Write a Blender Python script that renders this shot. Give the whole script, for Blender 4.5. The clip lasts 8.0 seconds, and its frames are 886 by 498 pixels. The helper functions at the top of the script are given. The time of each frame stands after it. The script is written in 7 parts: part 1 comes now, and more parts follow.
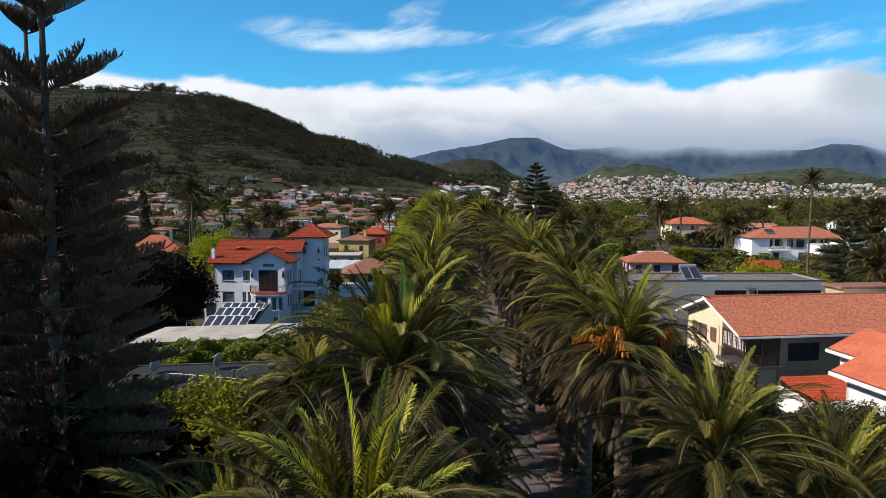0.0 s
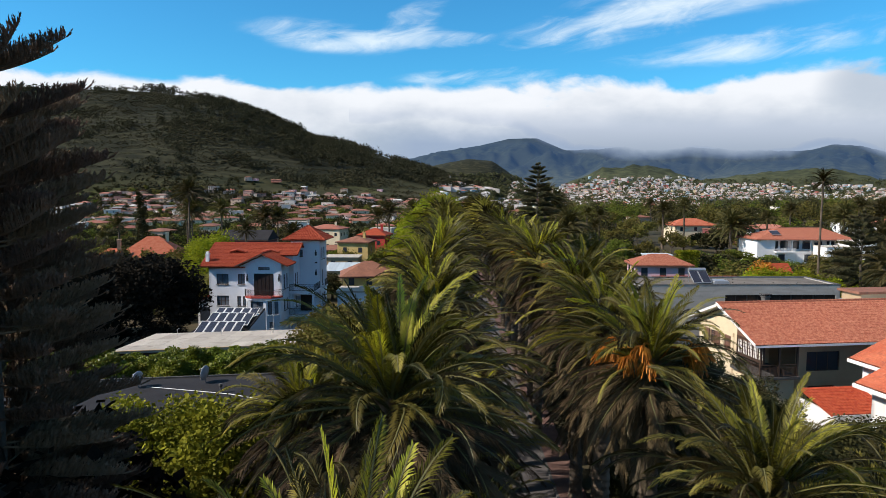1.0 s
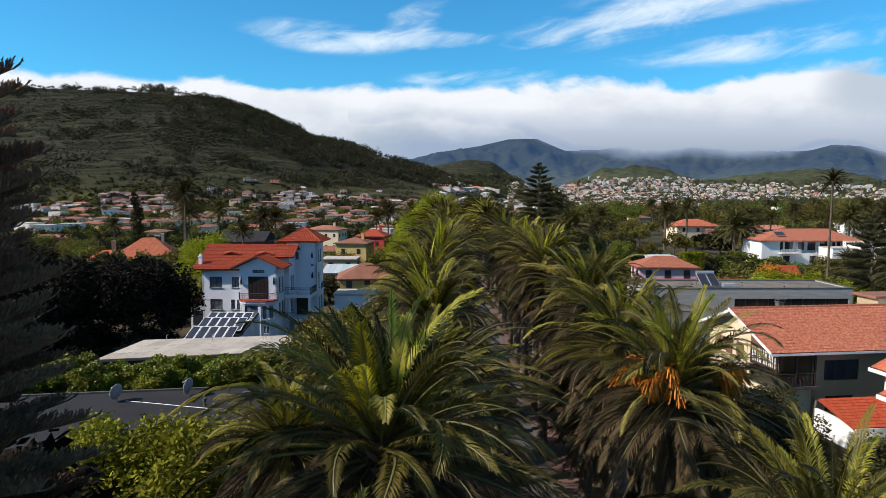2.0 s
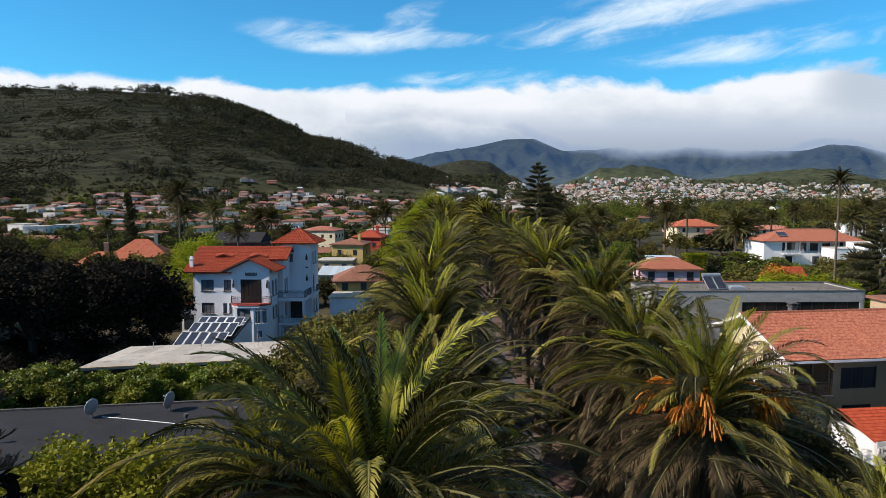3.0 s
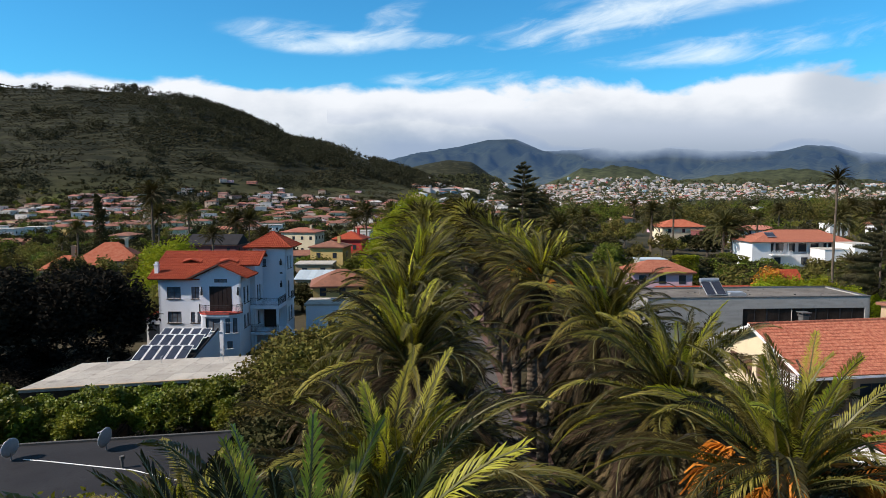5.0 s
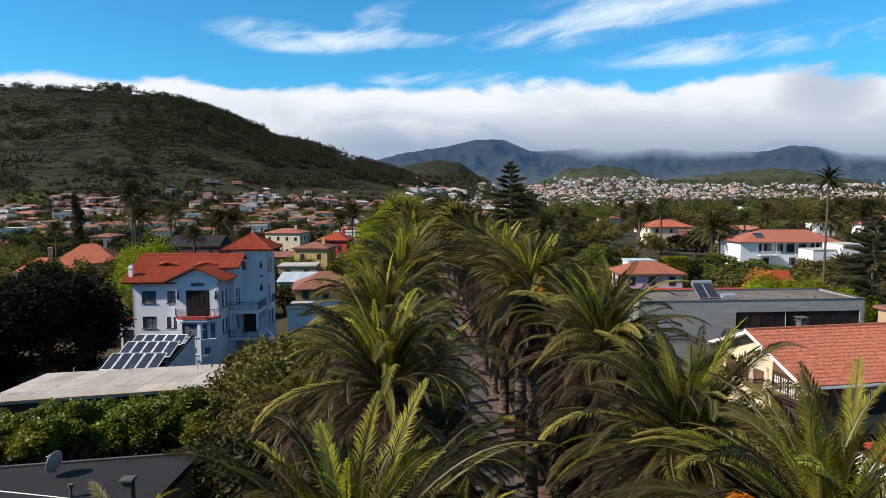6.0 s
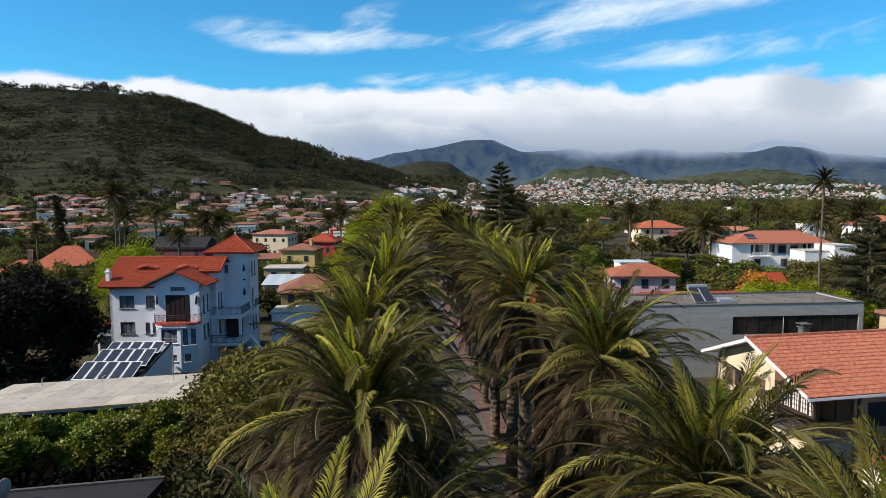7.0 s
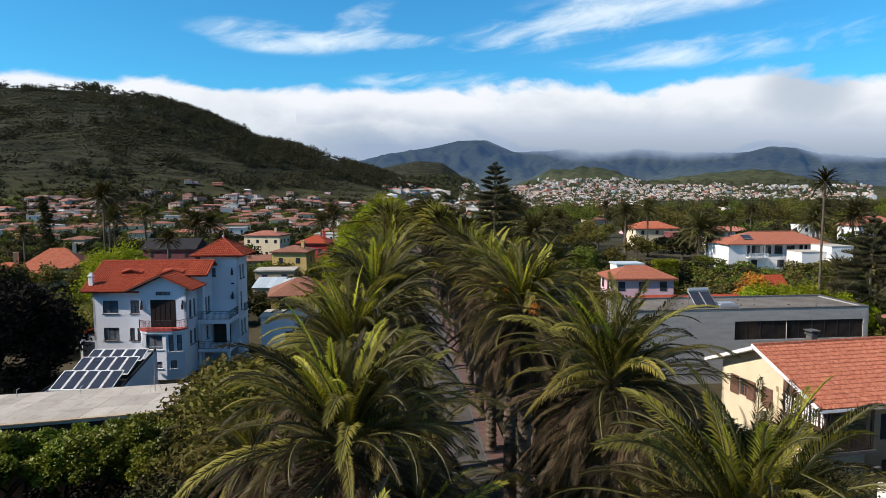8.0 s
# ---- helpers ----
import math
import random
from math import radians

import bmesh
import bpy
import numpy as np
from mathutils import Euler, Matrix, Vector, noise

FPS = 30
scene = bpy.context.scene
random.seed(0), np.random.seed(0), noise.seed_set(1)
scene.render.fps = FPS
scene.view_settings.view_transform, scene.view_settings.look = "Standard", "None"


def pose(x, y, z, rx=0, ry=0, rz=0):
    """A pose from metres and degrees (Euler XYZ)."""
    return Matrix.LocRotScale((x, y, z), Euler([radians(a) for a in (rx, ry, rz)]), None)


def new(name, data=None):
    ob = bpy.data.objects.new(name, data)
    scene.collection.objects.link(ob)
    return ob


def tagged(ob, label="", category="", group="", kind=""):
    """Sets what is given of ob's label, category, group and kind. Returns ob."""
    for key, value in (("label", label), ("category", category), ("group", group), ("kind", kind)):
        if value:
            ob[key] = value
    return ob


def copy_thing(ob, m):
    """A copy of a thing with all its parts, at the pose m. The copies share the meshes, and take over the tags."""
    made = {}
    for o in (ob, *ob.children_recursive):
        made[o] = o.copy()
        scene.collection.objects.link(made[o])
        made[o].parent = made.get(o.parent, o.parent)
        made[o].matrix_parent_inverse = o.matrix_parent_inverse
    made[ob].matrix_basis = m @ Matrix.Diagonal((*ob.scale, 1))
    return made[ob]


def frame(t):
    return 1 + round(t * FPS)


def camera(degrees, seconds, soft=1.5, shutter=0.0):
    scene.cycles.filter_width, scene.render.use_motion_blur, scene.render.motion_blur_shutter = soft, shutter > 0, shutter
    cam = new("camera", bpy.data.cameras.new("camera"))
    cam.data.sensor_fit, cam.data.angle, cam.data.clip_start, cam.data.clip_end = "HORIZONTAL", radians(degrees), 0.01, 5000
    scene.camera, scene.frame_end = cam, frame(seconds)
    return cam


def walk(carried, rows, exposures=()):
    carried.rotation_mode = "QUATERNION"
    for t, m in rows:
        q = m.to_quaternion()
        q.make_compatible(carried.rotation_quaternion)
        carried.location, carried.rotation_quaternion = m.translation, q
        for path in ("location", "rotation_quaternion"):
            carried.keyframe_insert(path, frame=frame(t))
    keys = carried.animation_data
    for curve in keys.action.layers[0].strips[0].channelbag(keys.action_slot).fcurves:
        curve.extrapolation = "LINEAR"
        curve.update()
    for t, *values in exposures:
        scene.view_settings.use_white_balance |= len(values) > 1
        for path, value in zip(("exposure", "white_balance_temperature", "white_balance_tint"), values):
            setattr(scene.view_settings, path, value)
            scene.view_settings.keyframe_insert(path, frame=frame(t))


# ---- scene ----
cam = camera(68, 8.0, soft=0.7)
walk(cam, [
    (0.0, pose(-0.000, 0.000, 19.919, 84.893, -0.156, -0.055)),
    (0.5, pose(-0.068, 1.309, 19.945, 84.936, -0.153, -0.076)),
    (1.0, pose(-0.116, 2.634, 19.959, 84.965, -0.141, -0.072)),
    (1.5, pose(-0.111, 3.913, 19.956, 84.990, -0.128, -0.091)),
    (3.0, pose(-0.168, 7.505, 19.955, 85.030, -0.037, -0.329)),
    (3.5, pose(-0.214, 8.676, 19.948, 85.032, -0.003, -0.684)),
    (4.0, pose(-0.262, 9.855, 19.949, 85.037, 0.027, -0.999)),
    (4.5, pose(-0.231, 11.056, 19.965, 85.064, 0.045, -1.365)),
    (6.0, pose(0.201, 14.539, 20.009, 85.074, 0.096, -2.963)),
    (6.5, pose(0.349, 15.659, 20.040, 85.090, 0.101, -3.437)),
    (7.0, pose(0.480, 16.730, 20.082, 85.109, 0.107, -3.834)),
    (7.5, pose(0.565, 17.744, 20.130, 85.134, 0.127, -4.116)),
    (8.0, pose(0.631, 18.721, 20.175, 85.145, 0.156, -4.376)),
], exposures=((0.0, 0.28, 6500, 16), (8.0, 0.28, 6500, 16)))

# ---- light ----
SUN_EL, SUN_AZ = radians(38), radians(-104)  # azimuth from +y towards +x
to_sun = Vector((math.sin(SUN_AZ) * math.cos(SUN_EL), math.cos(SUN_AZ) * math.cos(SUN_EL), math.sin(SUN_EL)))
sun = new("sun", bpy.data.lights.new("sun", "SUN"))
sun.data.energy, sun.data.angle, sun.data.color = 5.0, radians(0.53), (1.0, 0.93, 0.82)
sun.rotation_euler = to_sun.to_track_quat("Z", "Y").to_euler()

world = bpy.data.worlds.new("sky")
scene.world = world
world.use_nodes = True
wn, wl = world.node_tree.nodes, world.node_tree.links
wn.clear()


def wmath(op, a, b=None, c=None, clamp=False):
    n = wn.new("ShaderNodeMath")
    n.operation, n.use_clamp = op, clamp
    for i, v in enumerate((a, b, c)):
        if v is None:
            continue
        if isinstance(v, (int, float)):
            n.inputs[i].default_value = v
        else:
            wl.new(v, n.inputs[i])
    return n.outputs[0]


def wsmooth(v, lo, hi):
    n = wn.new("ShaderNodeMapRange")
    n.interpolation_type = "SMOOTHSTEP"
    wl.new(v, n.inputs[0])
    for i, k in ((1, lo), (2, hi), (3, 0.0), (4, 1.0)):
        if isinstance(k, (int, float)):
            n.inputs[i].default_value = k
        else:
            wl.new(k, n.inputs[i])
    return n.outputs[0]


def wnoise(x, y, scale, detail=6.0, rough=0.55, z=0.0, warp=0.0):
    c = wn.new("ShaderNodeCombineXYZ")
    for i, v in enumerate((x, y, z)):
        if isinstance(v, (int, float)):
            c.inputs[i].default_value = v
        else:
            wl.new(v, c.inputs[i])
    n = wn.new("ShaderNodeTexNoise")
    n.inputs["Scale"].default_value, n.inputs["Detail"].default_value = scale, detail
    n.inputs["Roughness"].default_value, n.inputs["Distortion"].default_value = rough, warp
    wl.new(c.outputs[0], n.inputs["Vector"])
    return n.outputs["Fac"]


sky = wn.new("ShaderNodeTexSky")
sky.sky_type, sky.sun_disc = "NISHITA", False
sky.sun_elevation, sky.sun_rotation = SUN_EL, SUN_AZ
sky.air_density, sky.dust_density, sky.ozone_density = 1.0, 0.3, 2.5
tc = wn.new("ShaderNodeTexCoord")
sp = wn.new("ShaderNodeSeparateXYZ")
wl.new(tc.outputs["Generated"], sp.inputs[0])
az = wmath("ARCTAN2", sp.outputs[0], sp.outputs[1])   # 0 along +y, positive towards +x
el = wmath("ARCSINE", sp.outputs[2])
# cumulus bank lying on the far mountains, all round the horizon
edge = wmath("MULTIPLY_ADD", wnoise(az, 0.0, 3.2, 2.0), 0.022, 0.147)
puff = wnoise(az, wmath("MULTIPLY", el, 1.9), 7.0, 9.0, 0.55, 0.4, 0.3)
edge = wmath("MULTIPLY_ADD", wmath("SUBTRACT", puff, 0.5), 0.085, edge)
bank = wsmooth(el, edge, wmath("SUBTRACT", edge, 0.016))
# high cirrus streaks, drawn out along a gentle rise
cv = wmath("SUBTRACT", el, wmath("MULTIPLY", az, 0.16))
streak = wnoise(az, wmath("MULTIPLY", cv, 4.6), 3.7, 5.0, 0.5, 3.1, 0.7)


def wisp(az0, el0, waz, wel, slope):
    da = wmath("DIVIDE", wmath("SUBTRACT", az, az0), waz)
    de = wmath("DIVIDE", wmath("SUBTRACT", wmath("SUBTRACT", el, el0), wmath("MULTIPLY", wmath("SUBTRACT", az, az0), slope)), wel)
    d = wmath("ADD", wmath("MULTIPLY", da, da), wmath("MULTIPLY", de, de))
    return wsmooth(d, 1.0, 0.0)


mask = None
for w in ((-0.17, 0.222, 0.15, 0.030, -0.04), (-0.05, 0.238, 0.085, 0.042, 0.3), (-0.02, 0.222, 0.14, 0.020, 0.0), (0.30, 0.246, 0.31, 0.046, 0.16),
          (0.50, 0.278, 0.42, 0.045, 0.03), (0.50, 0.196, 0.33, 0.030, 0.03), (0.06, 0.170, 0.16, 0.018, 0.03)):
    k = wisp(*w)
    mask = k if mask is None else wmath("MAXIMUM", mask, k)
far_out = wmath("MULTIPLY", wsmooth(el, 0.34, 0.7), 0.6)
mask = wmath("MAXIMUM", mask, far_out)
fray = wnoise(az, wmath("MULTIPLY", cv, 3.4), 12.0, 8.0, 0.62, 1.7, 0.8)
body = wmath("MULTIPLY_ADD", wmath("SUBTRACT", fray, 0.5), 0.7, streak)
cirrus = wmath("MULTIPLY", wsmooth(mask, 0.0, 0.9), wmath("MULTIPLY", wsmooth(wmath("MULTIPLY_ADD", mask, 0.26, body), 0.52, 1.08), 0.85), clamp=True)
# colours of cloud: bright tops, grey bases
base = wsmooth(wmath("MULTIPLY_ADD", wmath("SUBTRACT", wnoise(az, wmath("MULTIPLY", el, 1.8), 5.0, 6.0), 0.5), 0.16, el), 0.06, 0.145)
plume = wisp(0.575, 0.135, 0.075, 0.05, 0.0)  # a grey plume before the bright bank
base = wmath("MULTIPLY", base, wmath("SUBTRACT", 1.0, wmath("MULTIPLY", plume, 0.75)))
ramp = wn.new("ShaderNodeMix")
ramp.data_type = "RGBA"
ramp.inputs[6].default_value, ramp.inputs[7].default_value = (0.35, 0.435, 0.515, 1), (0.735, 0.79, 0.805, 1)
wl.new(base, ramp.inputs[0])
SKY = 0.074
gain = wn.new("ShaderNodeMix")
gain.data_type, gain.blend_type = "RGBA", "MULTIPLY"
gain.inputs[0].default_value = 1.0
wl.new(sky.outputs[0], gain.inputs[6])
zen = wn.new("ShaderNodeMix")
zen.data_type = "RGBA"
wl.new(wsmooth(el, 0.35, 1.1), zen.inputs[0])
zen.inputs[6].default_value, zen.inputs[7].default_value = (SKY * 0.38, SKY * 1.42, SKY * 1.80, 1), (SKY * 0.36, SKY * 0.52, SKY * 0.60, 1)
wl.new(zen.outputs[2], gain.inputs[7])
m1 = wn.new("ShaderNodeMix")
m1.data_type = "RGBA"
wl.new(cirrus, m1.inputs[0]), wl.new(gain.outputs[2], m1.inputs[6])
m1.inputs[7].default_value = (0.72, 0.84, 0.87, 1)
m2 = wn.new("ShaderNodeMix")
m2.data_type = "RGBA"
wl.new(bank, m2.inputs[0]), wl.new(m1.outputs[2], m2.inputs[6]), wl.new(ramp.outputs[2], m2.inputs[7])
bg = wn.new("ShaderNodeBackground")
bg.inputs[1].default_value = 1.0
wl.new(m2.outputs[2], bg.inputs[0])
wo = wn.new("ShaderNodeOutputWorld")
wl.new(bg.outputs[0], wo.inputs[0])

# ---- materials ----
def nodes_of(name):
    m = bpy.data.materials.new(name)
    m.use_nodes = True
    nt = m.node_tree
    nt.nodes.clear()
    out = nt.nodes.new("ShaderNodeOutputMaterial")
    return m, nt.nodes, nt.links, out


def tex(nd, lk, kind, scale, coord, detail=4.0, stretch=None):
    n = nd.new("ShaderNodeTex" + kind)
    n.inputs["Scale"].default_value = scale
    if kind == "Noise":
        n.inputs["Detail"].default_value = detail
    if stretch:
        mp = nd.new("ShaderNodeMapping")
        mp.inputs["Scale"].default_value = stretch
        lk.new(coord, mp.inputs["Vector"])
        lk.new(mp.outputs[0], n.inputs["Vector"])
    else:
        lk.new(coord, n.inputs["Vector"])
    return n.outputs["Fac"] if kind == "Noise" else n.outputs[0]


def mixc(nd, lk, fac, a, b, blend="MIX"):
    n = nd.new("ShaderNodeMix")
    n.data_type, n.blend_type = "RGBA", blend
    for i, v in ((0, fac), (6, a), (7, b)):
        if isinstance(v, (int, float)):
            n.inputs[i].default_value = v
        elif isinstance(v, tuple):
            n.inputs[i].default_value = (*v, 1) if len(v) == 3 else v
        else:
            lk.new(v, n.inputs[i])
    return n.outputs[2]


def rng(nd, lk, v, a, b, lo=0.0, hi=1.0):
    n = nd.new("ShaderNodeMapRange")
    lk.new(v, n.inputs[0])
    for i, k in ((1, a), (2, b), (3, lo), (4, hi)):
        n.inputs[i].default_value = k
    return n.outputs[0]


def surface(name, c1, c2, rough=0.8, coarse=0.4, fine=12.0, bump=0.2, bump_scale=None, c3=None, metal=0.0, vary=0.12, stretch=None, spec=0.3):
    """Two colours mixed by coarse noise, fine grain on top, stains of a third colour, bump of the grain."""
    m, nd, lk, out = nodes_of(name)
    pos = nd.new("ShaderNodeTexCoord").outputs["Object"]
    k = rng(nd, lk, tex(nd, lk, "Noise", coarse, pos, 5.0, stretch), 0.35, 0.65)
    col = mixc(nd, lk, k, c1, c2)
    grain = tex(nd, lk, "Noise", fine, pos, 6.0, stretch)
    col = mixc(nd, lk, rng(nd, lk, grain, 0.3, 0.7, 0.0, 0.35), col, tuple(v * 0.6 for v in c1))
    if c3:
        col = mixc(nd, lk, rng(nd, lk, tex(nd, lk, "Noise", coarse * 3.1, pos, 8.0), 0.56, 0.72), col, c3)
    if vary:
        info = nd.new("ShaderNodeObjectInfo")
        hsv = nd.new("ShaderNodeHueSaturation")
        lk.new(rng(nd, lk, info.outputs["Random"], 0, 1, 1 - vary, 1 + vary), hsv.inputs["Value"])
        lk.new(col, hsv.inputs["Color"])
        col = hsv.outputs[0]
    b = nd.new("ShaderNodeBsdfPrincipled")
    lk.new(col, b.inputs["Base Color"])
    b.inputs["Roughness"].default_value, b.inputs["Metallic"].default_value = rough, metal
    b.inputs["Specular IOR Level"].default_value = spec
    if bump:
        bp = nd.new("ShaderNodeBump")
        bp.inputs["Strength"].default_value, bp.inputs["Distance"].default_value = bump, 0.03
        lk.new(tex(nd, lk, "Noise", bump_scale or fine, pos, 8.0), bp.inputs["Height"])
        lk.new(bp.outputs[0], b.inputs["Normal"])
    lk.new(b.outputs[0], out.inputs[0])
    return m


def foliage(name, c1, c2, c3=None, trans=0.35, rough=0.5, island=True, spec=0.35, coarse=0.5, dim=0.7, top=1.25, glow=None):
    """Leaves: colour varies leaf by leaf, plant by plant and in patches; light shines through."""
    m, nd, lk, out = nodes_of(name)
    geo, info = nd.new("ShaderNodeNewGeometry"), nd.new("ShaderNodeObjectInfo")
    pos = nd.new("ShaderNodeTexCoord").outputs["Object"]
    col = mixc(nd, lk, geo.outputs["Random Per Island"], c1, c2) if island else mixc(nd, lk, tex(nd, lk, "Noise", 6.0, pos), c1, c2)
    if c3:
        col = mixc(nd, lk, rng(nd, lk, tex(nd, lk, "Noise", coarse, pos, 3.0), 0.5, 0.68), col, c3)
    hsv = nd.new("ShaderNodeHueSaturation")
    each = info.outputs["Random"]
    # random spread doubles as sun and shade contrast between fronds
    if dim < 0.3:  # few bright leaves among many dull ones
        sq = nd.new("ShaderNodeMath")
        sq.operation = "POWER"
        lk.new(each, sq.inputs[0])
        sq.inputs[1].default_value = 2.6
        each = sq.outputs[0]
    lk.new(rng(nd, lk, each, 0, 1, dim, top), hsv.inputs["Value"])
    lk.new(rng(nd, lk, info.outputs["Random"], 0, 1, 0.485, 0.515), hsv.inputs["Hue"])
    lk.new(col, hsv.inputs["Color"])
    b = nd.new("ShaderNodeBsdfPrincipled")
    b.inputs["Roughness"].default_value, b.inputs["Specular IOR Level"].default_value = rough, spec
    lk.new(hsv.outputs[0], b.inputs["Base Color"])
    t = nd.new("ShaderNodeBsdfTranslucent")
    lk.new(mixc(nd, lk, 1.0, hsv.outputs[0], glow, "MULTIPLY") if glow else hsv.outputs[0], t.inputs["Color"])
    mx = nd.new("ShaderNodeMixShader")
    mx.inputs[0].default_value = trans
    lk.new(b.outputs[0], mx.inputs[1]), lk.new(t.outputs[0], mx.inputs[2])
    lk.new(mx.outputs[0], out.inputs[0])
    return m


M = {}
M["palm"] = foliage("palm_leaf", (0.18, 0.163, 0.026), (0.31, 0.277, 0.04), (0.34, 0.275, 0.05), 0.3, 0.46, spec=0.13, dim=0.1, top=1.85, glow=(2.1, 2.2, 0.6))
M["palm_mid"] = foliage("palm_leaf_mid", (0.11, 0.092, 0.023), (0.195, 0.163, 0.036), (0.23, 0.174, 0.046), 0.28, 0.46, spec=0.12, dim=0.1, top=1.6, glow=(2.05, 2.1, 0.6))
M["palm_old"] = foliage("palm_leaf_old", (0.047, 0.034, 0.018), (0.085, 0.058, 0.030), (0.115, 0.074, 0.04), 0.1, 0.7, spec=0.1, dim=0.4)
M["palm_garden"] = foliage("garden_palm_leaf", (0.05, 0.045, 0.016), (0.09, 0.078, 0.026), (0.11, 0.088, 0.03), 0.25, 0.5, spec=0.15, dim=0.6, glow=(1.6, 1.7, 0.8))
M["palm_dead"] = foliage("palm_leaf_dead", (0.055, 0.042, 0.026), (0.09, 0.068, 0.042), None, 0.15, 0.8)
M["rachis"] = surface("leaf_stalk", (0.09, 0.09, 0.028), (0.15, 0.13, 0.045), 0.5, 2.0, 20.0, 0.1)
M["trunk"] = surface("palm_trunk", (0.10, 0.075, 0.05), (0.16, 0.12, 0.085), 0.9, 1.5, 9.0, 0.8, c3=(0.06, 0.045, 0.03))
M["boot"] = surface("palm_boot", (0.13, 0.085, 0.05), (0.18, 0.12, 0.07), 0.9, 2.5, 14.0, 0.5)
M["fruit"] = surface("date_fruit", (0.44, 0.13, 0.008), (0.56, 0.22, 0.02), 0.6, 6.0, 30.0, 0.2)
M["bark"] = surface("bark", (0.07, 0.055, 0.042), (0.11, 0.09, 0.07), 0.9, 1.5, 10.0, 0.8)
M["pine"] = foliage("pine_needles", (0.12, 0.082, 0.055), (0.18, 0.122, 0.082), (0.20, 0.13, 0.09), 0.12, 0.8, spec=0.05)
M["pine_green"] = foliage("far_pine_needles", (0.045, 0.046, 0.024), (0.085, 0.082, 0.04), (0.10, 0.09, 0.045), 0.12, 0.75, spec=0.08)
M["dark_leaf"] = foliage("dark_leaf", (0.027, 0.028, 0.011), (0.052, 0.051, 0.019), (0.07, 0.06, 0.026), 0.15, 0.8, spec=0.05)
# near-black copy of dark_leaf: deep shade put into the leaf colour
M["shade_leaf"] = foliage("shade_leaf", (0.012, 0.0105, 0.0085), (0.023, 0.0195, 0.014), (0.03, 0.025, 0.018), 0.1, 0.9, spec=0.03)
M["leaf"] = foliage("green_leaf", (0.064, 0.084, 0.012), (0.125, 0.148, 0.02), (0.15, 0.16, 0.024), 0.3, 0.65, spec=0.1)
M["olive"] = foliage("olive_leaf", (0.085, 0.084, 0.018), (0.165, 0.15, 0.034), (0.19, 0.15, 0.042), 0.25, 0.7, spec=0.08)
M["lime_shrub"] = foliage("lime_shrub_leaf", (0.07, 0.077, 0.008), (0.17, 0.17, 0.014), (0.25, 0.235, 0.018), 0.2, 0.7, spec=0.1, dim=0.34)
M["lime"] = foliage("lime_leaf", (0.15, 0.19, 0.008), (0.27, 0.30, 0.014), (0.33, 0.33, 0.02), 0.4, 0.6, spec=0.12)
M["hill_scrub"] = foliage("hill_scrub", (0.040, 0.040, 0.020), (0.078, 0.075, 0.038), (0.098, 0.09, 0.046), 0.1, 0.9, spec=0.03)
M["hill_leaf"] = foliage("hill_wood", (0.034, 0.038, 0.020), (0.066, 0.068, 0.036), (0.082, 0.078, 0.04), 0.15, 0.9, spec=0.05)
M["far_leaf"] = foliage("far_wood", (0.045, 0.05, 0.02), (0.08, 0.085, 0.034), (0.10, 0.095, 0.045), 0.05, 0.8, spec=0.1)
M["white_wall"] = surface("white_render", (0.72, 0.76, 0.82), (0.80, 0.82, 0.86), 0.85, 0.5, 16.0, 0.15, c3=(0.66, 0.69, 0.73), vary=0.03)
M["white"] = surface("white_paint", (0.78, 0.77, 0.74), (0.84, 0.83, 0.80), 0.7, 0.8, 18.0, 0.1, vary=0.05)
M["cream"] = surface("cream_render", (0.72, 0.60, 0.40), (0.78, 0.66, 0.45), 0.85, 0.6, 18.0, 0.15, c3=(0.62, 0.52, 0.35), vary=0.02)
M["ochre"] = surface("ochre_render", (0.55, 0.38, 0.13), (0.60, 0.43, 0.17), 0.85, 0.6, 16.0, 0.15, vary=0.03)
M["pink"] = surface("pink_render", (0.66, 0.42, 0.46), (0.72, 0.48, 0.52), 0.85, 0.6, 16.0, 0.15, vary=0.03)
M["beige"] = surface("beige_render", (0.60, 0.45, 0.34), (0.66, 0.50, 0.38), 0.85, 0.6, 16.0, 0.15, vary=0.25)
M["clay_wall"] = surface("clay_red_render", (0.46, 0.17, 0.12), (0.52, 0.22, 0.16), 0.85, 0.6, 16.0, 0.15, vary=0.2)
M["town_white"] = surface("warm_white_render", (0.74, 0.66, 0.58), (0.80, 0.73, 0.65), 0.85, 0.6, 16.0, 0.15, vary=0.15)
M["red_wall"] = surface("red_render", (0.42, 0.035, 0.03), (0.48, 0.05, 0.04), 0.85, 0.6, 16.0, 0.15, vary=0.03)
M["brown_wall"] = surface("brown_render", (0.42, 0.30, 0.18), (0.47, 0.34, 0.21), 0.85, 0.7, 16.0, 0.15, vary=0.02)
M["concrete"] = surface("grey_concrete", (0.34, 0.33, 0.30), (0.42, 0.405, 0.375), 0.85, 0.5, 14.0, 0.25, c3=(0.28, 0.27, 0.25), stretch=(1, 1, 6))
M["pale_roof"] = surface("pale_roof_screed", (0.40, 0.36, 0.305), (0.48, 0.44, 0.375), 0.9, 0.5, 8.0, 0.2, c3=(0.29, 0.26, 0.22))
M["gravel"] = surface("roof_gravel", (0.14, 0.122, 0.10), (0.21, 0.185, 0.155), 0.95, 0.5, 7.0, 0.9, c3=(0.09, 0.08, 0.068))
M["dark_roof"] = surface("dark_roof_felt", (0.019, 0.018, 0.02), (0.028, 0.027, 0.029), 0.9, 0.5, 10.0, 0.3, c3=(0.014, 0.013, 0.015))
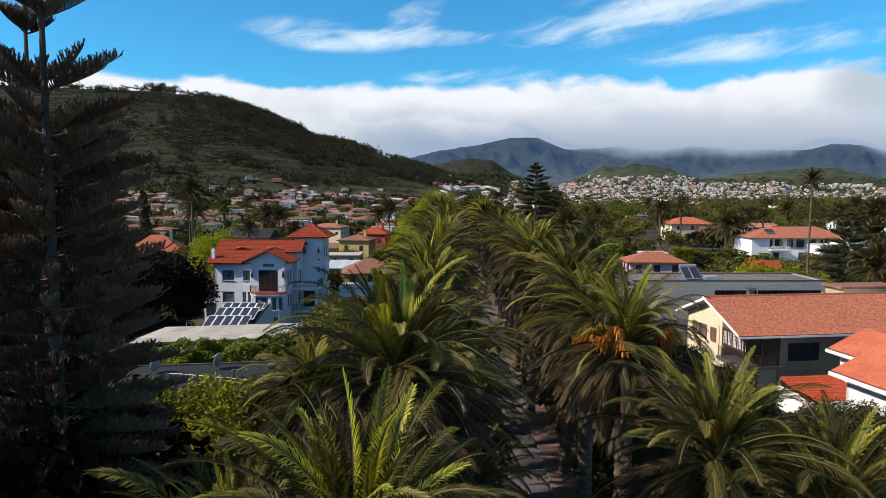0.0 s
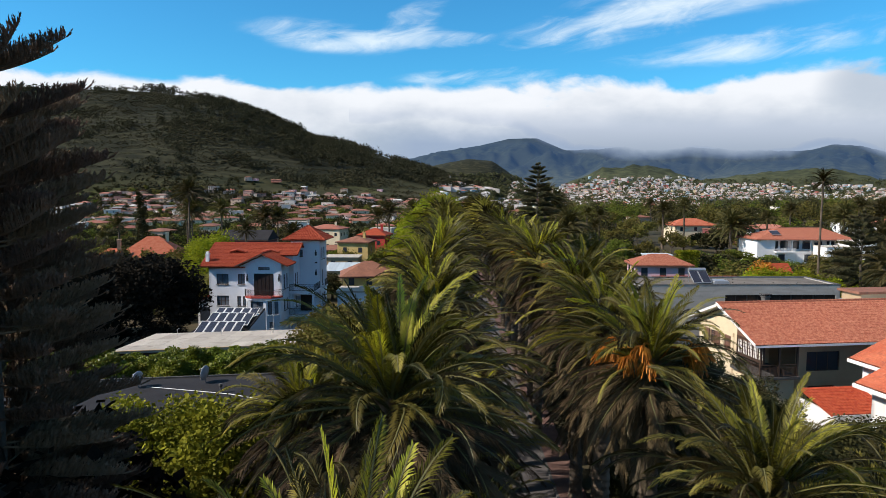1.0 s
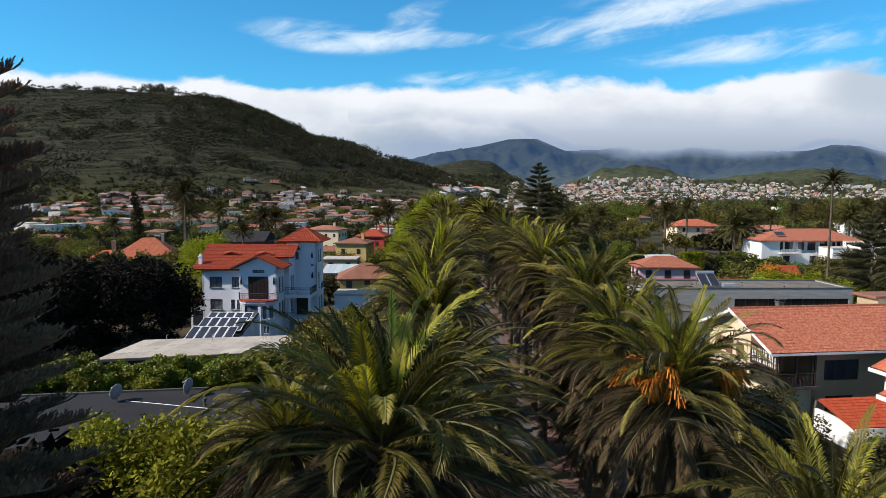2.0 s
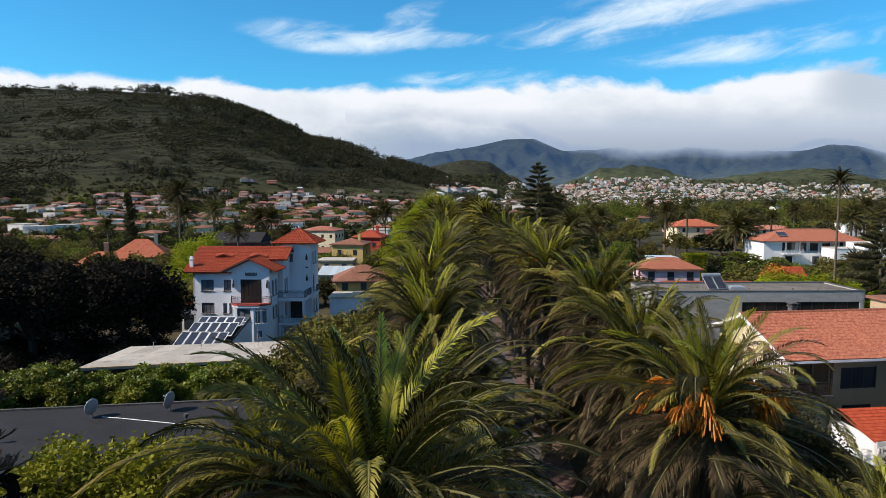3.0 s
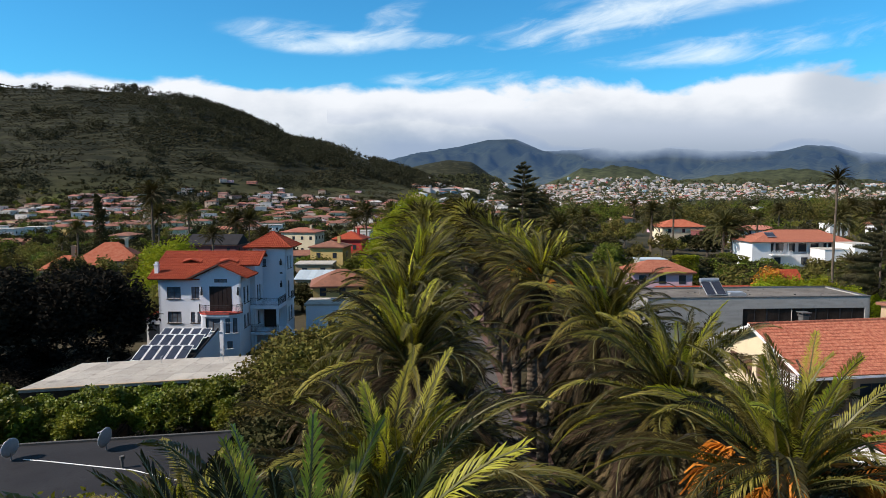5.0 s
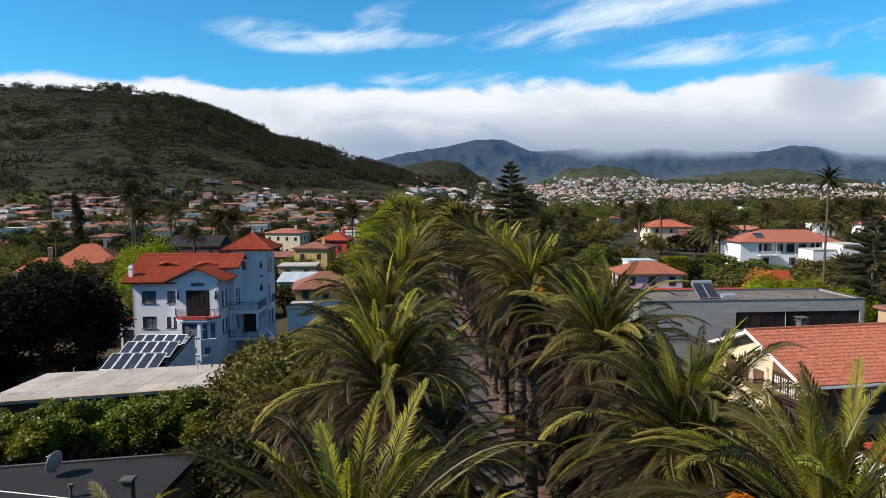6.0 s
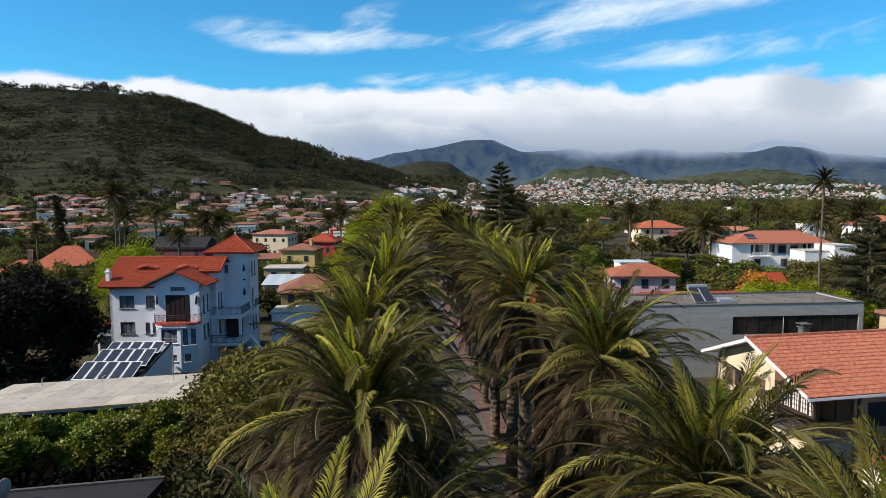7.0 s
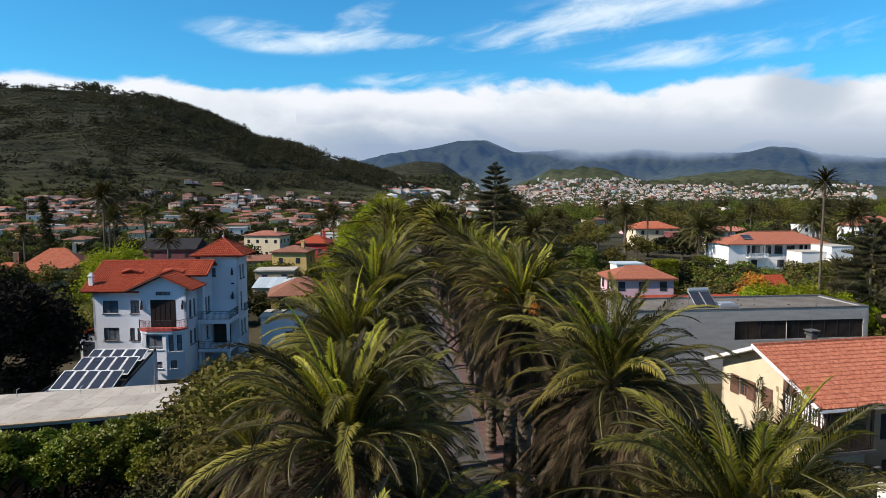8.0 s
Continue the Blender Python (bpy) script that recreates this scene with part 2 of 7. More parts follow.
M["tile_red"] = surface("red_clay_tile", (0.27, 0.032, 0.011), (0.40, 0.08, 0.03), 0.8, 3.5, 12.0, 0.25, c3=(0.20, 0.03, 0.014), vary=0.05)
M["tile_orange"] = surface("orange_clay_tile", (0.27, 0.075, 0.042), (0.46, 0.18, 0.105), 0.9, 4.5, 11.0, 0.3, c3=(0.19, 0.065, 0.04), vary=0.12)
M["tile_warm"] = surface("warm_clay_tile", (0.42, 0.10, 0.045), (0.50, 0.16, 0.085), 0.85, 1.2, 6.0, 0.3, c3=(0.30, 0.09, 0.05), vary=0.12)
M["tile_brown"] = surface("brown_clay_tile", (0.22, 0.095, 0.06), (0.30, 0.13, 0.08), 0.85, 0.6, 5.0, 0.3, c3=(0.15, 0.08, 0.06), vary=0.1)
M["tile_far"] = surface("clay_tile_roof", (0.30, 0.10, 0.062), (0.37, 0.155, 0.105), 0.85, 0.4, 3.0, 0.2, c3=(0.19, 0.09, 0.065), vary=0.45)
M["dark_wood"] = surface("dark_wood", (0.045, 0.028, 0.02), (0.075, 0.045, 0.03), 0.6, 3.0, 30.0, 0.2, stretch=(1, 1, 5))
M["door_dark"] = surface("near_black_wood", (0.014, 0.009, 0.008), (0.024, 0.014, 0.012), 0.6, 3.0, 30.0, 0.2, stretch=(1, 1, 5))
M["red_wood"] = surface("red_shutter", (0.50, 0.06, 0.025), (0.55, 0.08, 0.03), 0.6, 3.0, 30.0, 0.2)
M["brown_wood"] = surface("brown_wood", (0.14, 0.075, 0.05), (0.20, 0.11, 0.075), 0.6, 3.0, 30.0, 0.2)
M["red_trim"] = surface("red_trim", (0.50, 0.08, 0.06), (0.55, 0.11, 0.08), 0.8, 3.0, 20.0, 0.1)
M["iron"] = surface("black_iron", (0.02, 0.02, 0.022), (0.035, 0.035, 0.035), 0.5, 3.0, 30.0, 0.05)
M["pane_brown"] = surface("brown_tinted_pane", (0.016, 0.013, 0.012), (0.04, 0.032, 0.028), 0.15, 0.9, 5.0, 0.0, spec=0.4)
# pale panes: curtains, plus the sky's reflection painted into the base colour
M["pane_pale"] = surface("curtain_reflection_pane", (0.10, 0.12, 0.15), (0.20, 0.23, 0.26), 0.12, 1.3, 6.0, 0.0, spec=0.6)
M["metal"] = surface("grey_metal", (0.45, 0.46, 0.48), (0.52, 0.53, 0.55), 0.4, 3.0, 30.0, 0.05, metal=0.6)
M["asphalt"] = surface("asphalt", (0.085, 0.078, 0.074), (0.12, 0.11, 0.104), 0.9, 0.5, 30.0, 0.4, c3=(0.07, 0.065, 0.062))
M["paving"] = surface("red_paving", (0.13, 0.075, 0.06), (0.18, 0.105, 0.085), 0.9, 2.0, 20.0, 0.3)
M["kerb"] = surface("kerb_stone", (0.085, 0.08, 0.075), (0.12, 0.115, 0.105), 0.9, 2.0, 20.0, 0.3)
M["glass_dark"], nd_, lk_, out_ = nodes_of("window_glass")
b_ = nd_.new("ShaderNodeBsdfPrincipled")
b_.inputs["Base Color"].default_value, b_.inputs["Roughness"].default_value = (0.03, 0.036, 0.045, 1), 0.06
b_.inputs["Specular IOR Level"].default_value = 0.6
lk_.new(b_.outputs[0], out_.inputs[0])
M["solar"] = surface("solar_glass", (0.03, 0.035, 0.05), (0.045, 0.05, 0.07), 0.15, 1.0, 3.0, 0.0, spec=0.6)
M["maroon"] = surface("maroon_render", (0.16, 0.05, 0.05), (0.20, 0.07, 0.065), 0.85, 0.6, 16.0, 0.15, vary=0.03)
M["curtain"] = surface("pale_blind", (0.45, 0.52, 0.55), (0.52, 0.58, 0.6), 0.5, 2.0, 20.0, 0.05)
M["hedge"] = foliage("hedge_leaf", (0.09, 0.115, 0.010), (0.18, 0.20, 0.016), (0.23, 0.22, 0.02), 0.25, 0.5)
M["bougain"] = foliage("orange_flower", (0.36, 0.10, 0.01), (0.45, 0.17, 0.01), None, 0.2, 0.6)


def island_paint(name, stops, rough=0.85):
    """Walls of a far town: one colour a house."""
    m, nd, lk, out = nodes_of(name)
    geo = nd.new("ShaderNodeNewGeometry")
    r = nd.new("ShaderNodeValToRGB")
    r.color_ramp.interpolation = "CONSTANT"
    while len(r.color_ramp.elements) < len(stops):
        r.color_ramp.elements.new(0.5)
    for e, (p, c) in zip(r.color_ramp.elements, stops):
        e.position, e.color = p, (*c, 1)
    lk.new(geo.outputs["Random Per Island"], r.inputs[0])
    pos = nd.new("ShaderNodeTexCoord").outputs["Object"]
    col = mixc(nd, lk, rng(nd, lk, tex(nd, lk, "Noise", 0.3, pos), 0.3, 0.7, 0.0, 0.3), r.outputs[0], (0.30, 0.27, 0.24))
    b = nd.new("ShaderNodeBsdfPrincipled")
    b.inputs["Roughness"].default_value = rough
    lk.new(col, b.inputs["Base Color"])
    lk.new(b.outputs[0], out.inputs[0])
    return m


M["town_wall"] = island_paint("town_wall", ((0.0, (0.60, 0.56, 0.53)), (0.24, (0.46, 0.42, 0.37)), (0.66, (0.62, 0.40, 0.34)), (0.76, (0.66, 0.52, 0.28)), (0.85, (0.5, 0.10, 0.08)), (0.92, (0.35, 0.50, 0.58))))
M["foot_wall"] = island_paint("foot_town_wall", ((0.0, (0.58, 0.53, 0.48)), (0.34, (0.44, 0.36, 0.30)), (0.58, (0.50, 0.27, 0.21)), (0.74, (0.34, 0.10, 0.08)), (0.84, (0.52, 0.38, 0.20)), (0.93, (0.30, 0.28, 0.27))))
M["foot_roof"] = island_paint("foot_town_roof", ((0.0, (0.38, 0.115, 0.07)), (0.34, (0.27, 0.10, 0.065)), (0.60, (0.20, 0.115, 0.085)), (0.80, (0.30, 0.28, 0.26)), (0.92, (0.52, 0.49, 0.46))))
M["town_roof"] = island_paint("town_roof", ((0.0, (0.42, 0.14, 0.085)), (0.22, (0.34, 0.18, 0.12)), (0.38, (0.62, 0.60, 0.57)), (0.72, (0.40, 0.37, 0.34))))


def ground_mat():
    """Land: grass and soil near, terraced scrub on the slopes, blue-green woods far off."""
    m, nd, lk, out = nodes_of("land")
    geo = nd.new("ShaderNodeNewGeometry")
    pos = geo.outputs["Position"]
    sx = nd.new("ShaderNodeSeparateXYZ")
    lk.new(pos, sx.inputs[0])
    big = rng(nd, lk, tex(nd, lk, "Noise", 0.006, pos, 6.0), 0.38, 0.62)
    mid = rng(nd, lk, tex(nd, lk, "Noise", 0.035, pos, 8.0), 0.4, 0.62)
    fine = rng(nd, lk, tex(nd, lk, "Noise", 0.7, pos, 8.0), 0.3, 0.7)
    plain = mixc(nd, lk, mid, (0.045, 0.04, 0.020), (0.085, 0.068, 0.042))
    plain = mixc(nd, lk, rng(nd, lk, tex(nd, lk, "Noise", 0.012, pos, 3.0), 0.6, 0.66), plain, (0.11, 0.12, 0.03))
    field = mixc(nd, lk, mid, (0.030, 0.034, 0.013), (0.068, 0.066, 0.027))
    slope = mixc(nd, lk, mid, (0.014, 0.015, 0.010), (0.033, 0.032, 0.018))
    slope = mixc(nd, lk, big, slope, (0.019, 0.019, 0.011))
    # terrace walls follow the height lines
    w = nd.new("ShaderNodeMath")
    w.operation = "MULTIPLY_ADD"
    lk.new(tex(nd, lk, "Noise", 0.012, pos, 3.0), w.inputs[0])
    w.inputs[1].default_value = 40.0
    lk.new(sx.outputs[2], w.inputs[2])
    s = nd.new("ShaderNodeMath")
    s.operation = "SINE"
    w2 = nd.new("ShaderNodeMath")
    w2.operation = "MULTIPLY"
    lk.new(w.outputs[0], w2.inputs[0])
    w2.inputs[1].default_value = 1.05
    lk.new(w2.outputs[0], s.inputs[0])
    slope = mixc(nd, lk, rng(nd, lk, s.outputs[0], 0.2, 0.8, 0.0, 0.5), slope, (0.07, 0.068, 0.036))
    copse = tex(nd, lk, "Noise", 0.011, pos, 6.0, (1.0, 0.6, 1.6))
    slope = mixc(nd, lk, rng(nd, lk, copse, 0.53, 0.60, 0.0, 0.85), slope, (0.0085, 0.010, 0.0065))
    slope = mixc(nd, lk, rng(nd, lk, sx.outputs[2], 46.0, 22.0, 0.0, 0.75), slope, field)
    # mountain woods: cloud shadow over them is put into this dark colour
    green = mixc(nd, lk, mid, (0.011, 0.016, 0.012), (0.042, 0.052, 0.026))
    green = mixc(nd, lk, big, green, (0.03, 0.038, 0.026))
    grass = mixc(nd, lk, mid, (0.042, 0.052, 0.027), (0.10, 0.108, 0.052))
    green = mixc(nd, lk, rng(nd, lk, sx.outputs[2], 130.0, 70.0, 0.0, 0.85), green, grass)
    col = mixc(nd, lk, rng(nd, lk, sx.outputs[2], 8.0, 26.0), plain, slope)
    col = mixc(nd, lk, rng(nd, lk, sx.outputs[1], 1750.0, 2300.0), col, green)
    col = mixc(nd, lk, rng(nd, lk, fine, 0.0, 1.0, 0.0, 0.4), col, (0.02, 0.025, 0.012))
    b = nd.new("ShaderNodeBsdfPrincipled")
    b.inputs["Roughness"].default_value, b.inputs["Specular IOR Level"].default_value = 0.95, 0.1
    lk.new(col, b.inputs["Base Color"])
    lk.new(b.outputs[0], out.inputs[0])
    return m


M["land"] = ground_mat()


def cloud_mat():
    """Low cloud that hangs on the mountain tops, thin haze painted below it as a blue glow."""
    m, nd, lk, out = nodes_of("low_cloud")
    pos = nd.new("ShaderNodeTexCoord").outputs["Object"]
    sx = nd.new("ShaderNodeSeparateXYZ")
    lk.new(pos, sx.inputs[0])

    def calc(op, a, b=0.0, c=0.0):
        n = nd.new("ShaderNodeMath")
        n.operation = op
        for i, v in enumerate((a, b, c)):
            if isinstance(v, (int, float)):
                n.inputs[i].default_value = v
            else:
                lk.new(v, n.inputs[i])
        return n.outputs[0]

    u = calc("DIVIDE", sx.outputs[0], sx.outputs[1])
    v = calc("DIVIDE", calc("SUBTRACT", sx.outputs[2], 22.0), sx.outputs[1])
    n = tex(nd, lk, "Noise", 0.0030, pos, 7.0, (1, 1, 2.0))
    # the base lies higher over the western knob and the eastern peak
    lift = calc("ADD", rng(nd, lk, u, 0.20, 0.09, 0.0, 0.06), rng(nd, lk, calc("ABSOLUTE", calc("SUBTRACT", u, 0.60)), 0.075, 0.02, 0.0, 0.022))
    low = calc("SUBTRACT", calc("SUBTRACT", v, lift), calc("MULTIPLY", calc("SUBTRACT", n, 0.5), 0.05))
    rise = rng(nd, lk, low, 0.042, 0.066)
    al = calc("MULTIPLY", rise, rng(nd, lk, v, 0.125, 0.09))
    # haze: a faint see-through blue emission over the slopes behind the sheet
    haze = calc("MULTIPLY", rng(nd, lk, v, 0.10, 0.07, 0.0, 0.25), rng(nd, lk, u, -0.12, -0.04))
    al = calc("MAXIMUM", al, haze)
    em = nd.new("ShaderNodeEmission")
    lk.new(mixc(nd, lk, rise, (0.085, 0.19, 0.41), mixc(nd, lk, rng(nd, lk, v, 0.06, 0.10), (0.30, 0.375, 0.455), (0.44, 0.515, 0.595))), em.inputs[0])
    tr = nd.new("ShaderNodeBsdfTransparent")
    mx = nd.new("ShaderNodeMixShader")
    lk.new(al, mx.inputs[0])
    lk.new(tr.outputs[0], mx.inputs[1]), lk.new(em.outputs[0], mx.inputs[2])
    lk.new(mx.outputs[0], out.inputs[0])
    return m


M["cloud"] = cloud_mat()

# ---- mesh helpers ----
rnd = random.Random(7)
nrs = np.random.RandomState(11)


def mesh_of(name, verts, faces, material=None, smooth=False):
    me = bpy.data.meshes.new(name)
    me.from_pydata([tuple(v) for v in verts], [], [tuple(f) for f in faces])
    if material:
        me.materials.append(material)
    if smooth:
        me.polygons.foreach_set("use_smooth", [True] * len(me.polygons))
    me.update()
    return me


def put(name, me, parent=None, m=None, label=""):
    ob = new(name, me)
    if parent:
        ob.parent = parent
    if m is not None:
        ob.matrix_basis = m
    if label:
        ob["label"] = label
    return ob


def part(name, bm, material, parent=None, label="", smooth=False, m=None):
    me = bpy.data.meshes.new(name)
    bm.to_mesh(me)
    bm.free()
    me.materials.append(material)
    if smooth:
        me.polygons.foreach_set("use_smooth", [True] * len(me.polygons))
    return put(name, me, parent, m, label)


def thing(name, m, label, category, group="", kind=""):
    ob = new(name)
    ob.matrix_basis = m
    return tagged(ob, label, category, group, kind)


def box(bm, x0, y0, z0, x1, y1, z1, bevel=0.0):
    vs = bmesh.ops.create_cube(bm, size=1.0)["verts"]
    for v in vs:
        v.co = Vector((x0 + (v.co.x + 0.5) * (x1 - x0), y0 + (v.co.y + 0.5) * (y1 - y0), z0 + (v.co.z + 0.5) * (z1 - z0)))
    if bevel:
        es = list({e for v in vs for e in v.link_edges})
        bmesh.ops.bevel(bm, geom=es, offset=bevel, segments=1, affect="EDGES")
    return bm


def boxes(*bs, bevel=0.0):
    bm = bmesh.new()
    for b in bs:
        box(bm, *b, bevel=bevel)
    return bm


def prism(points, z0, z1):
    """A column over a flat outline."""
    bm = bmesh.new()
    lo = [bm.verts.new((x, y, z0)) for x, y in points]
    hi = [bm.verts.new((x, y, z1)) for x, y in points]
    bm.faces.new(lo[::-1]), bm.faces.new(hi)
    n = len(points)
    for i in range(n):
        bm.faces.new((lo[i], lo[(i + 1) % n], hi[(i + 1) % n], hi[i]))
    return bm


def tube(verts, faces, path, radii, sides=6):
    """Adds a tapered tube along path to the lists."""
    path = [Vector(p) for p in path]
    rings = []
    for i, p in enumerate(path):
        d = (path[min(i + 1, len(path) - 1)] - path[max(i - 1, 0)]).normalized()
        a = d.cross(Vector((0, 0, 1)) if abs(d.z) < 0.9 else Vector((1, 0, 0))).normalized()
        b = d.cross(a)
        ring = []
        for k in range(sides):
            t = 2 * math.pi * k / sides
            ring.append(len(verts))
            verts.append(p + (a * math.cos(t) + b * math.sin(t)) * radii[i])
        rings.append(ring)
    for r, q in zip(rings, rings[1:]):
        for k in range(sides):
            faces.append((r[k], r[(k + 1) % sides], q[(k + 1) % sides], q[k]))
    faces.append(tuple(rings[0][::-1]))
    faces.append(tuple(rings[-1]))


# ---- land ----
def curve_at(points, u):
    p = np.array(points, float)
    return np.interp(u, p[:, 0], p[:, 1])


# skylines: bearing (sideways per metre forward) and rise (metres per metre forward)
HILL = [(-1.6, 0.05), (-1.2, 0.11), (-0.85, 0.145), (-0.67, 0.154), (-0.50, 0.147), (-0.416, 0.145), (-0.33, 0.133), (-0.28, 0.118), (-0.227, 0.096),
        (-0.193, 0.079), (-0.141, 0.068), (-0.09, 0.054), (-0.055, 0.042), (-0.02, 0.032), (0.03, 0.014), (0.09, 0.002), (0.14, 0.0)]
KNOB = [(-0.09, 0.0), (-0.06, 0.026), (-0.02, 0.035), (0.04, 0.046), (0.075, 0.041), (0.11, 0.018), (0.135, 0.0)]
PEAKS = [(-2.0, 0.02), (-0.3, 0.03), (-0.07, 0.045), (-0.038, 0.052), (-0.003, 0.062), (0.057, 0.071), (0.10, 0.081), (0.143, 0.082), (0.186, 0.064),
         (0.24, 0.066), (0.30, 0.074), (0.40, 0.068), (0.51, 0.063), (0.556, 0.066), (0.59, 0.074), (0.633, 0.071), (0.675, 0.063), (0.80, 0.055), (1.2, 0.06), (2.0, 0.03)]
SPUR = [(0.17, 0.0), (0.24, 0.028), (0.29, 0.036), (0.34, 0.026), (0.39, 0.014), (0.46, 0.03), (0.52, 0.036), (0.60, 0.043), (0.66, 0.036), (0.75, 0.03), (1.0, 0.02), (1.4, 0.0)]


def smooth01(v):
    v = np.clip(v, 0, 1)
    return v * v * (3 - 2 * v)


def fbm(x, y, scale, octaves=5, seed=0.0):
    out, amp, f = np.zeros(len(x)), 1.0, 1.0 / scale
    for o in range(octaves):
        out += amp * np.array([noise.noise(Vector((a * f, b * f, seed + o * 7.3))) for a, b in zip(x, y)])
        amp *= 0.5
        f *= 2.0
    return out


def land_height(x, y, rough=True):
    x, y = np.asarray(x, float), np.asarray(y, float)
    fwd = np.maximum(y, 1.0)
    u = np.where(y > 1, x / fwd, np.sign(x) * 5.0)
    n1 = fbm(x, y, 260.0, 5, 1.0) if rough else 0.0
    n2 = (0.9 - 2.2 * np.abs(fbm(x, y, 760.0, 6, 4.0))) if rough else 0.0
    d1 = fwd * (1 + 0.10 * np.abs(u))

    def ridge(points, foot, top, fall, lift=1.0):
        h = curve_at(points, u) * top / (1 + 0.10 * np.abs(u)) + np.where(curve_at(points, u) > 0.004, 16.0, 0.0) * lift
        s = smooth01((d1 - foot) / (top - foot)) ** 0.85
        back = 1 - smooth01((d1 - top) / fall)
        return h * s * back

    h = ridge(HILL, 640.0, 1250.0, 1100.0)
    h = np.where(h > 2, h + n1 * np.minimum(h, 60) * 0.16 * (1 - smooth01((d1 - 1000) / 250)), h)
    h = np.maximum(h, ridge(KNOB, 1350.0, 1900.0, 700.0) * (1 + 0.10 * n1))
    far = ridge(PEAKS, 2350.0, 4300.0, 2500.0, -1.2)
    spur = ridge(SPUR, 1950.0, 2900.0, 700.0)
    far = far + (n2 - 0.35) * np.minimum(far, 170) * 0.62 * (1 - smooth01((d1 - 3000) / 1100))
    if rough:  # ribs and gullies that run down the slopes
        n3 = fbm(u * 1000, d1 * 0.10, 62.0, 4, 2.0)
        far = far + (0.30 - 1.5 * np.abs(n3)) * np.minimum(far, 150) * 0.36 * smooth01((d1 - 2400) / 400) * (1 - smooth01((d1 - 3300) / 900))
        spur = spur * (1 + 0.35 * (0.3 - np.abs(n3)))
    h = np.maximum(h, np.maximum(far, spur * (1 + 0.25 * n2)))
    rise = 22.0 * smooth01((d1 - 1200) / 1600)
    near = 2.6 * smooth01((x + 12) / 7) * (1 - smooth01((y - 400) / 500))
    dip = -4.0 * smooth01((y - 105) / 170) * smooth01((8 - x) / 30) * (1 - smooth01((y - 420) / 260))
    return np.where(y > 1, np.maximum(h, 0) + rise, 0.0) + near + dip


def land():
    fine = np.radians(np.linspace(-52, 52, 521))
    rest = np.radians(np.linspace(52, 308, 60)[1:-1])
    angles = np.concatenate([fine, rest])
    radii = np.concatenate([[4, 8, 13, 19, 26, 34, 43, 53, 64, 76, 90, 106, 125, 150, 180, 220, 290, 370, 450, 530], np.linspace(600, 1450, 60), np.linspace(1490, 2300, 24), np.linspace(2350, 4350, 48), [4480, 4600, 4750]])
    a, r = np.meshgrid(angles, radii)
    x, y = (np.sin(a) * r).ravel(), (np.cos(a) * r).ravel()
    z = land_height(x, y)
    na, nr = len(angles), len(radii)
    verts = list(zip(x, y, z)) + [(0, 0, 0)]
    faces = []
    for i in range(nr - 1):
        for j in range(na):
            k = (j + 1) % na
            faces.append((i * na + j, (i + 1) * na + j, (i + 1) * na + k, i * na + k))
    for j in range(na):
        faces.append((len(verts) - 1, j, (j + 1) % na))
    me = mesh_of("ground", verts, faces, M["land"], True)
    return tagged(put("ground", me), "grassy valley floor rising to terraced hills and mountains", "ground", kind="structure")


land()


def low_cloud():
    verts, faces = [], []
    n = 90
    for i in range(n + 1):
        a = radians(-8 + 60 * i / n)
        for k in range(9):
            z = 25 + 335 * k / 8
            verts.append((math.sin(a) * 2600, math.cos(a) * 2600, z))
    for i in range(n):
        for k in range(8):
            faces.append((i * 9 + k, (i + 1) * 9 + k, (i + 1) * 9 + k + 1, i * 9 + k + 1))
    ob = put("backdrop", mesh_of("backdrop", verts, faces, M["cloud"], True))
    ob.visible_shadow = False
    return tagged(ob, "grey-white low cloud and painted haze before the mountains", "cloud", kind="structure")


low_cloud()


# ---- street ----
def ground_z(x, y):
    return float(land_height([x], [y], False)[0])


def street_x(y):
    return 4.1 + 0.009 * (y - 37)


def strip(name, off0, off1, z0, z1, material, label, y0=-60, y1=330):
    bm = bmesh.new()
    rows = []
    for i in range(41):
        y = y0 + (y1 - y0) * i / 40
        c = street_x(y)
        rows.append([bm.verts.new(p) for p in ((c + off0, y, z0), (c + off0, y, z1), (c + off1, y, z1), (c + off1, y, z0))])
    for r, q in zip(rows, rows[1:]):
        for k in range(3):
            bm.faces.new((r[k], r[k + 1], q[k + 1], q[k]))
    bmesh.ops.recalc_face_normals(bm, faces=bm.faces)
    ob = part(name, bm, material)
    return tagged(ob, label, name.rstrip("_12"), kind="structure")


strip("road", -2.3, 2.3, 2.61, 2.64, M["asphalt"], "dark asphalt avenue between two rows of palms")
strip("kerb_1", -2.45, -2.3, 2.5, 2.76, M["kerb"], "grey stone kerb along the avenue")
strip("kerb_2", 2.3, 2.45, 2.5, 2.76, M["kerb"], "grey stone kerb along the avenue")
strip("pavement_1", -4.0, -2.45, 2.5, 2.75, M["paving"], "reddish paved sidewalk under palms")
strip("pavement_2", 2.45, 4.0, 2.5, 2.75, M["paving"], "reddish paved sidewalk under palms")

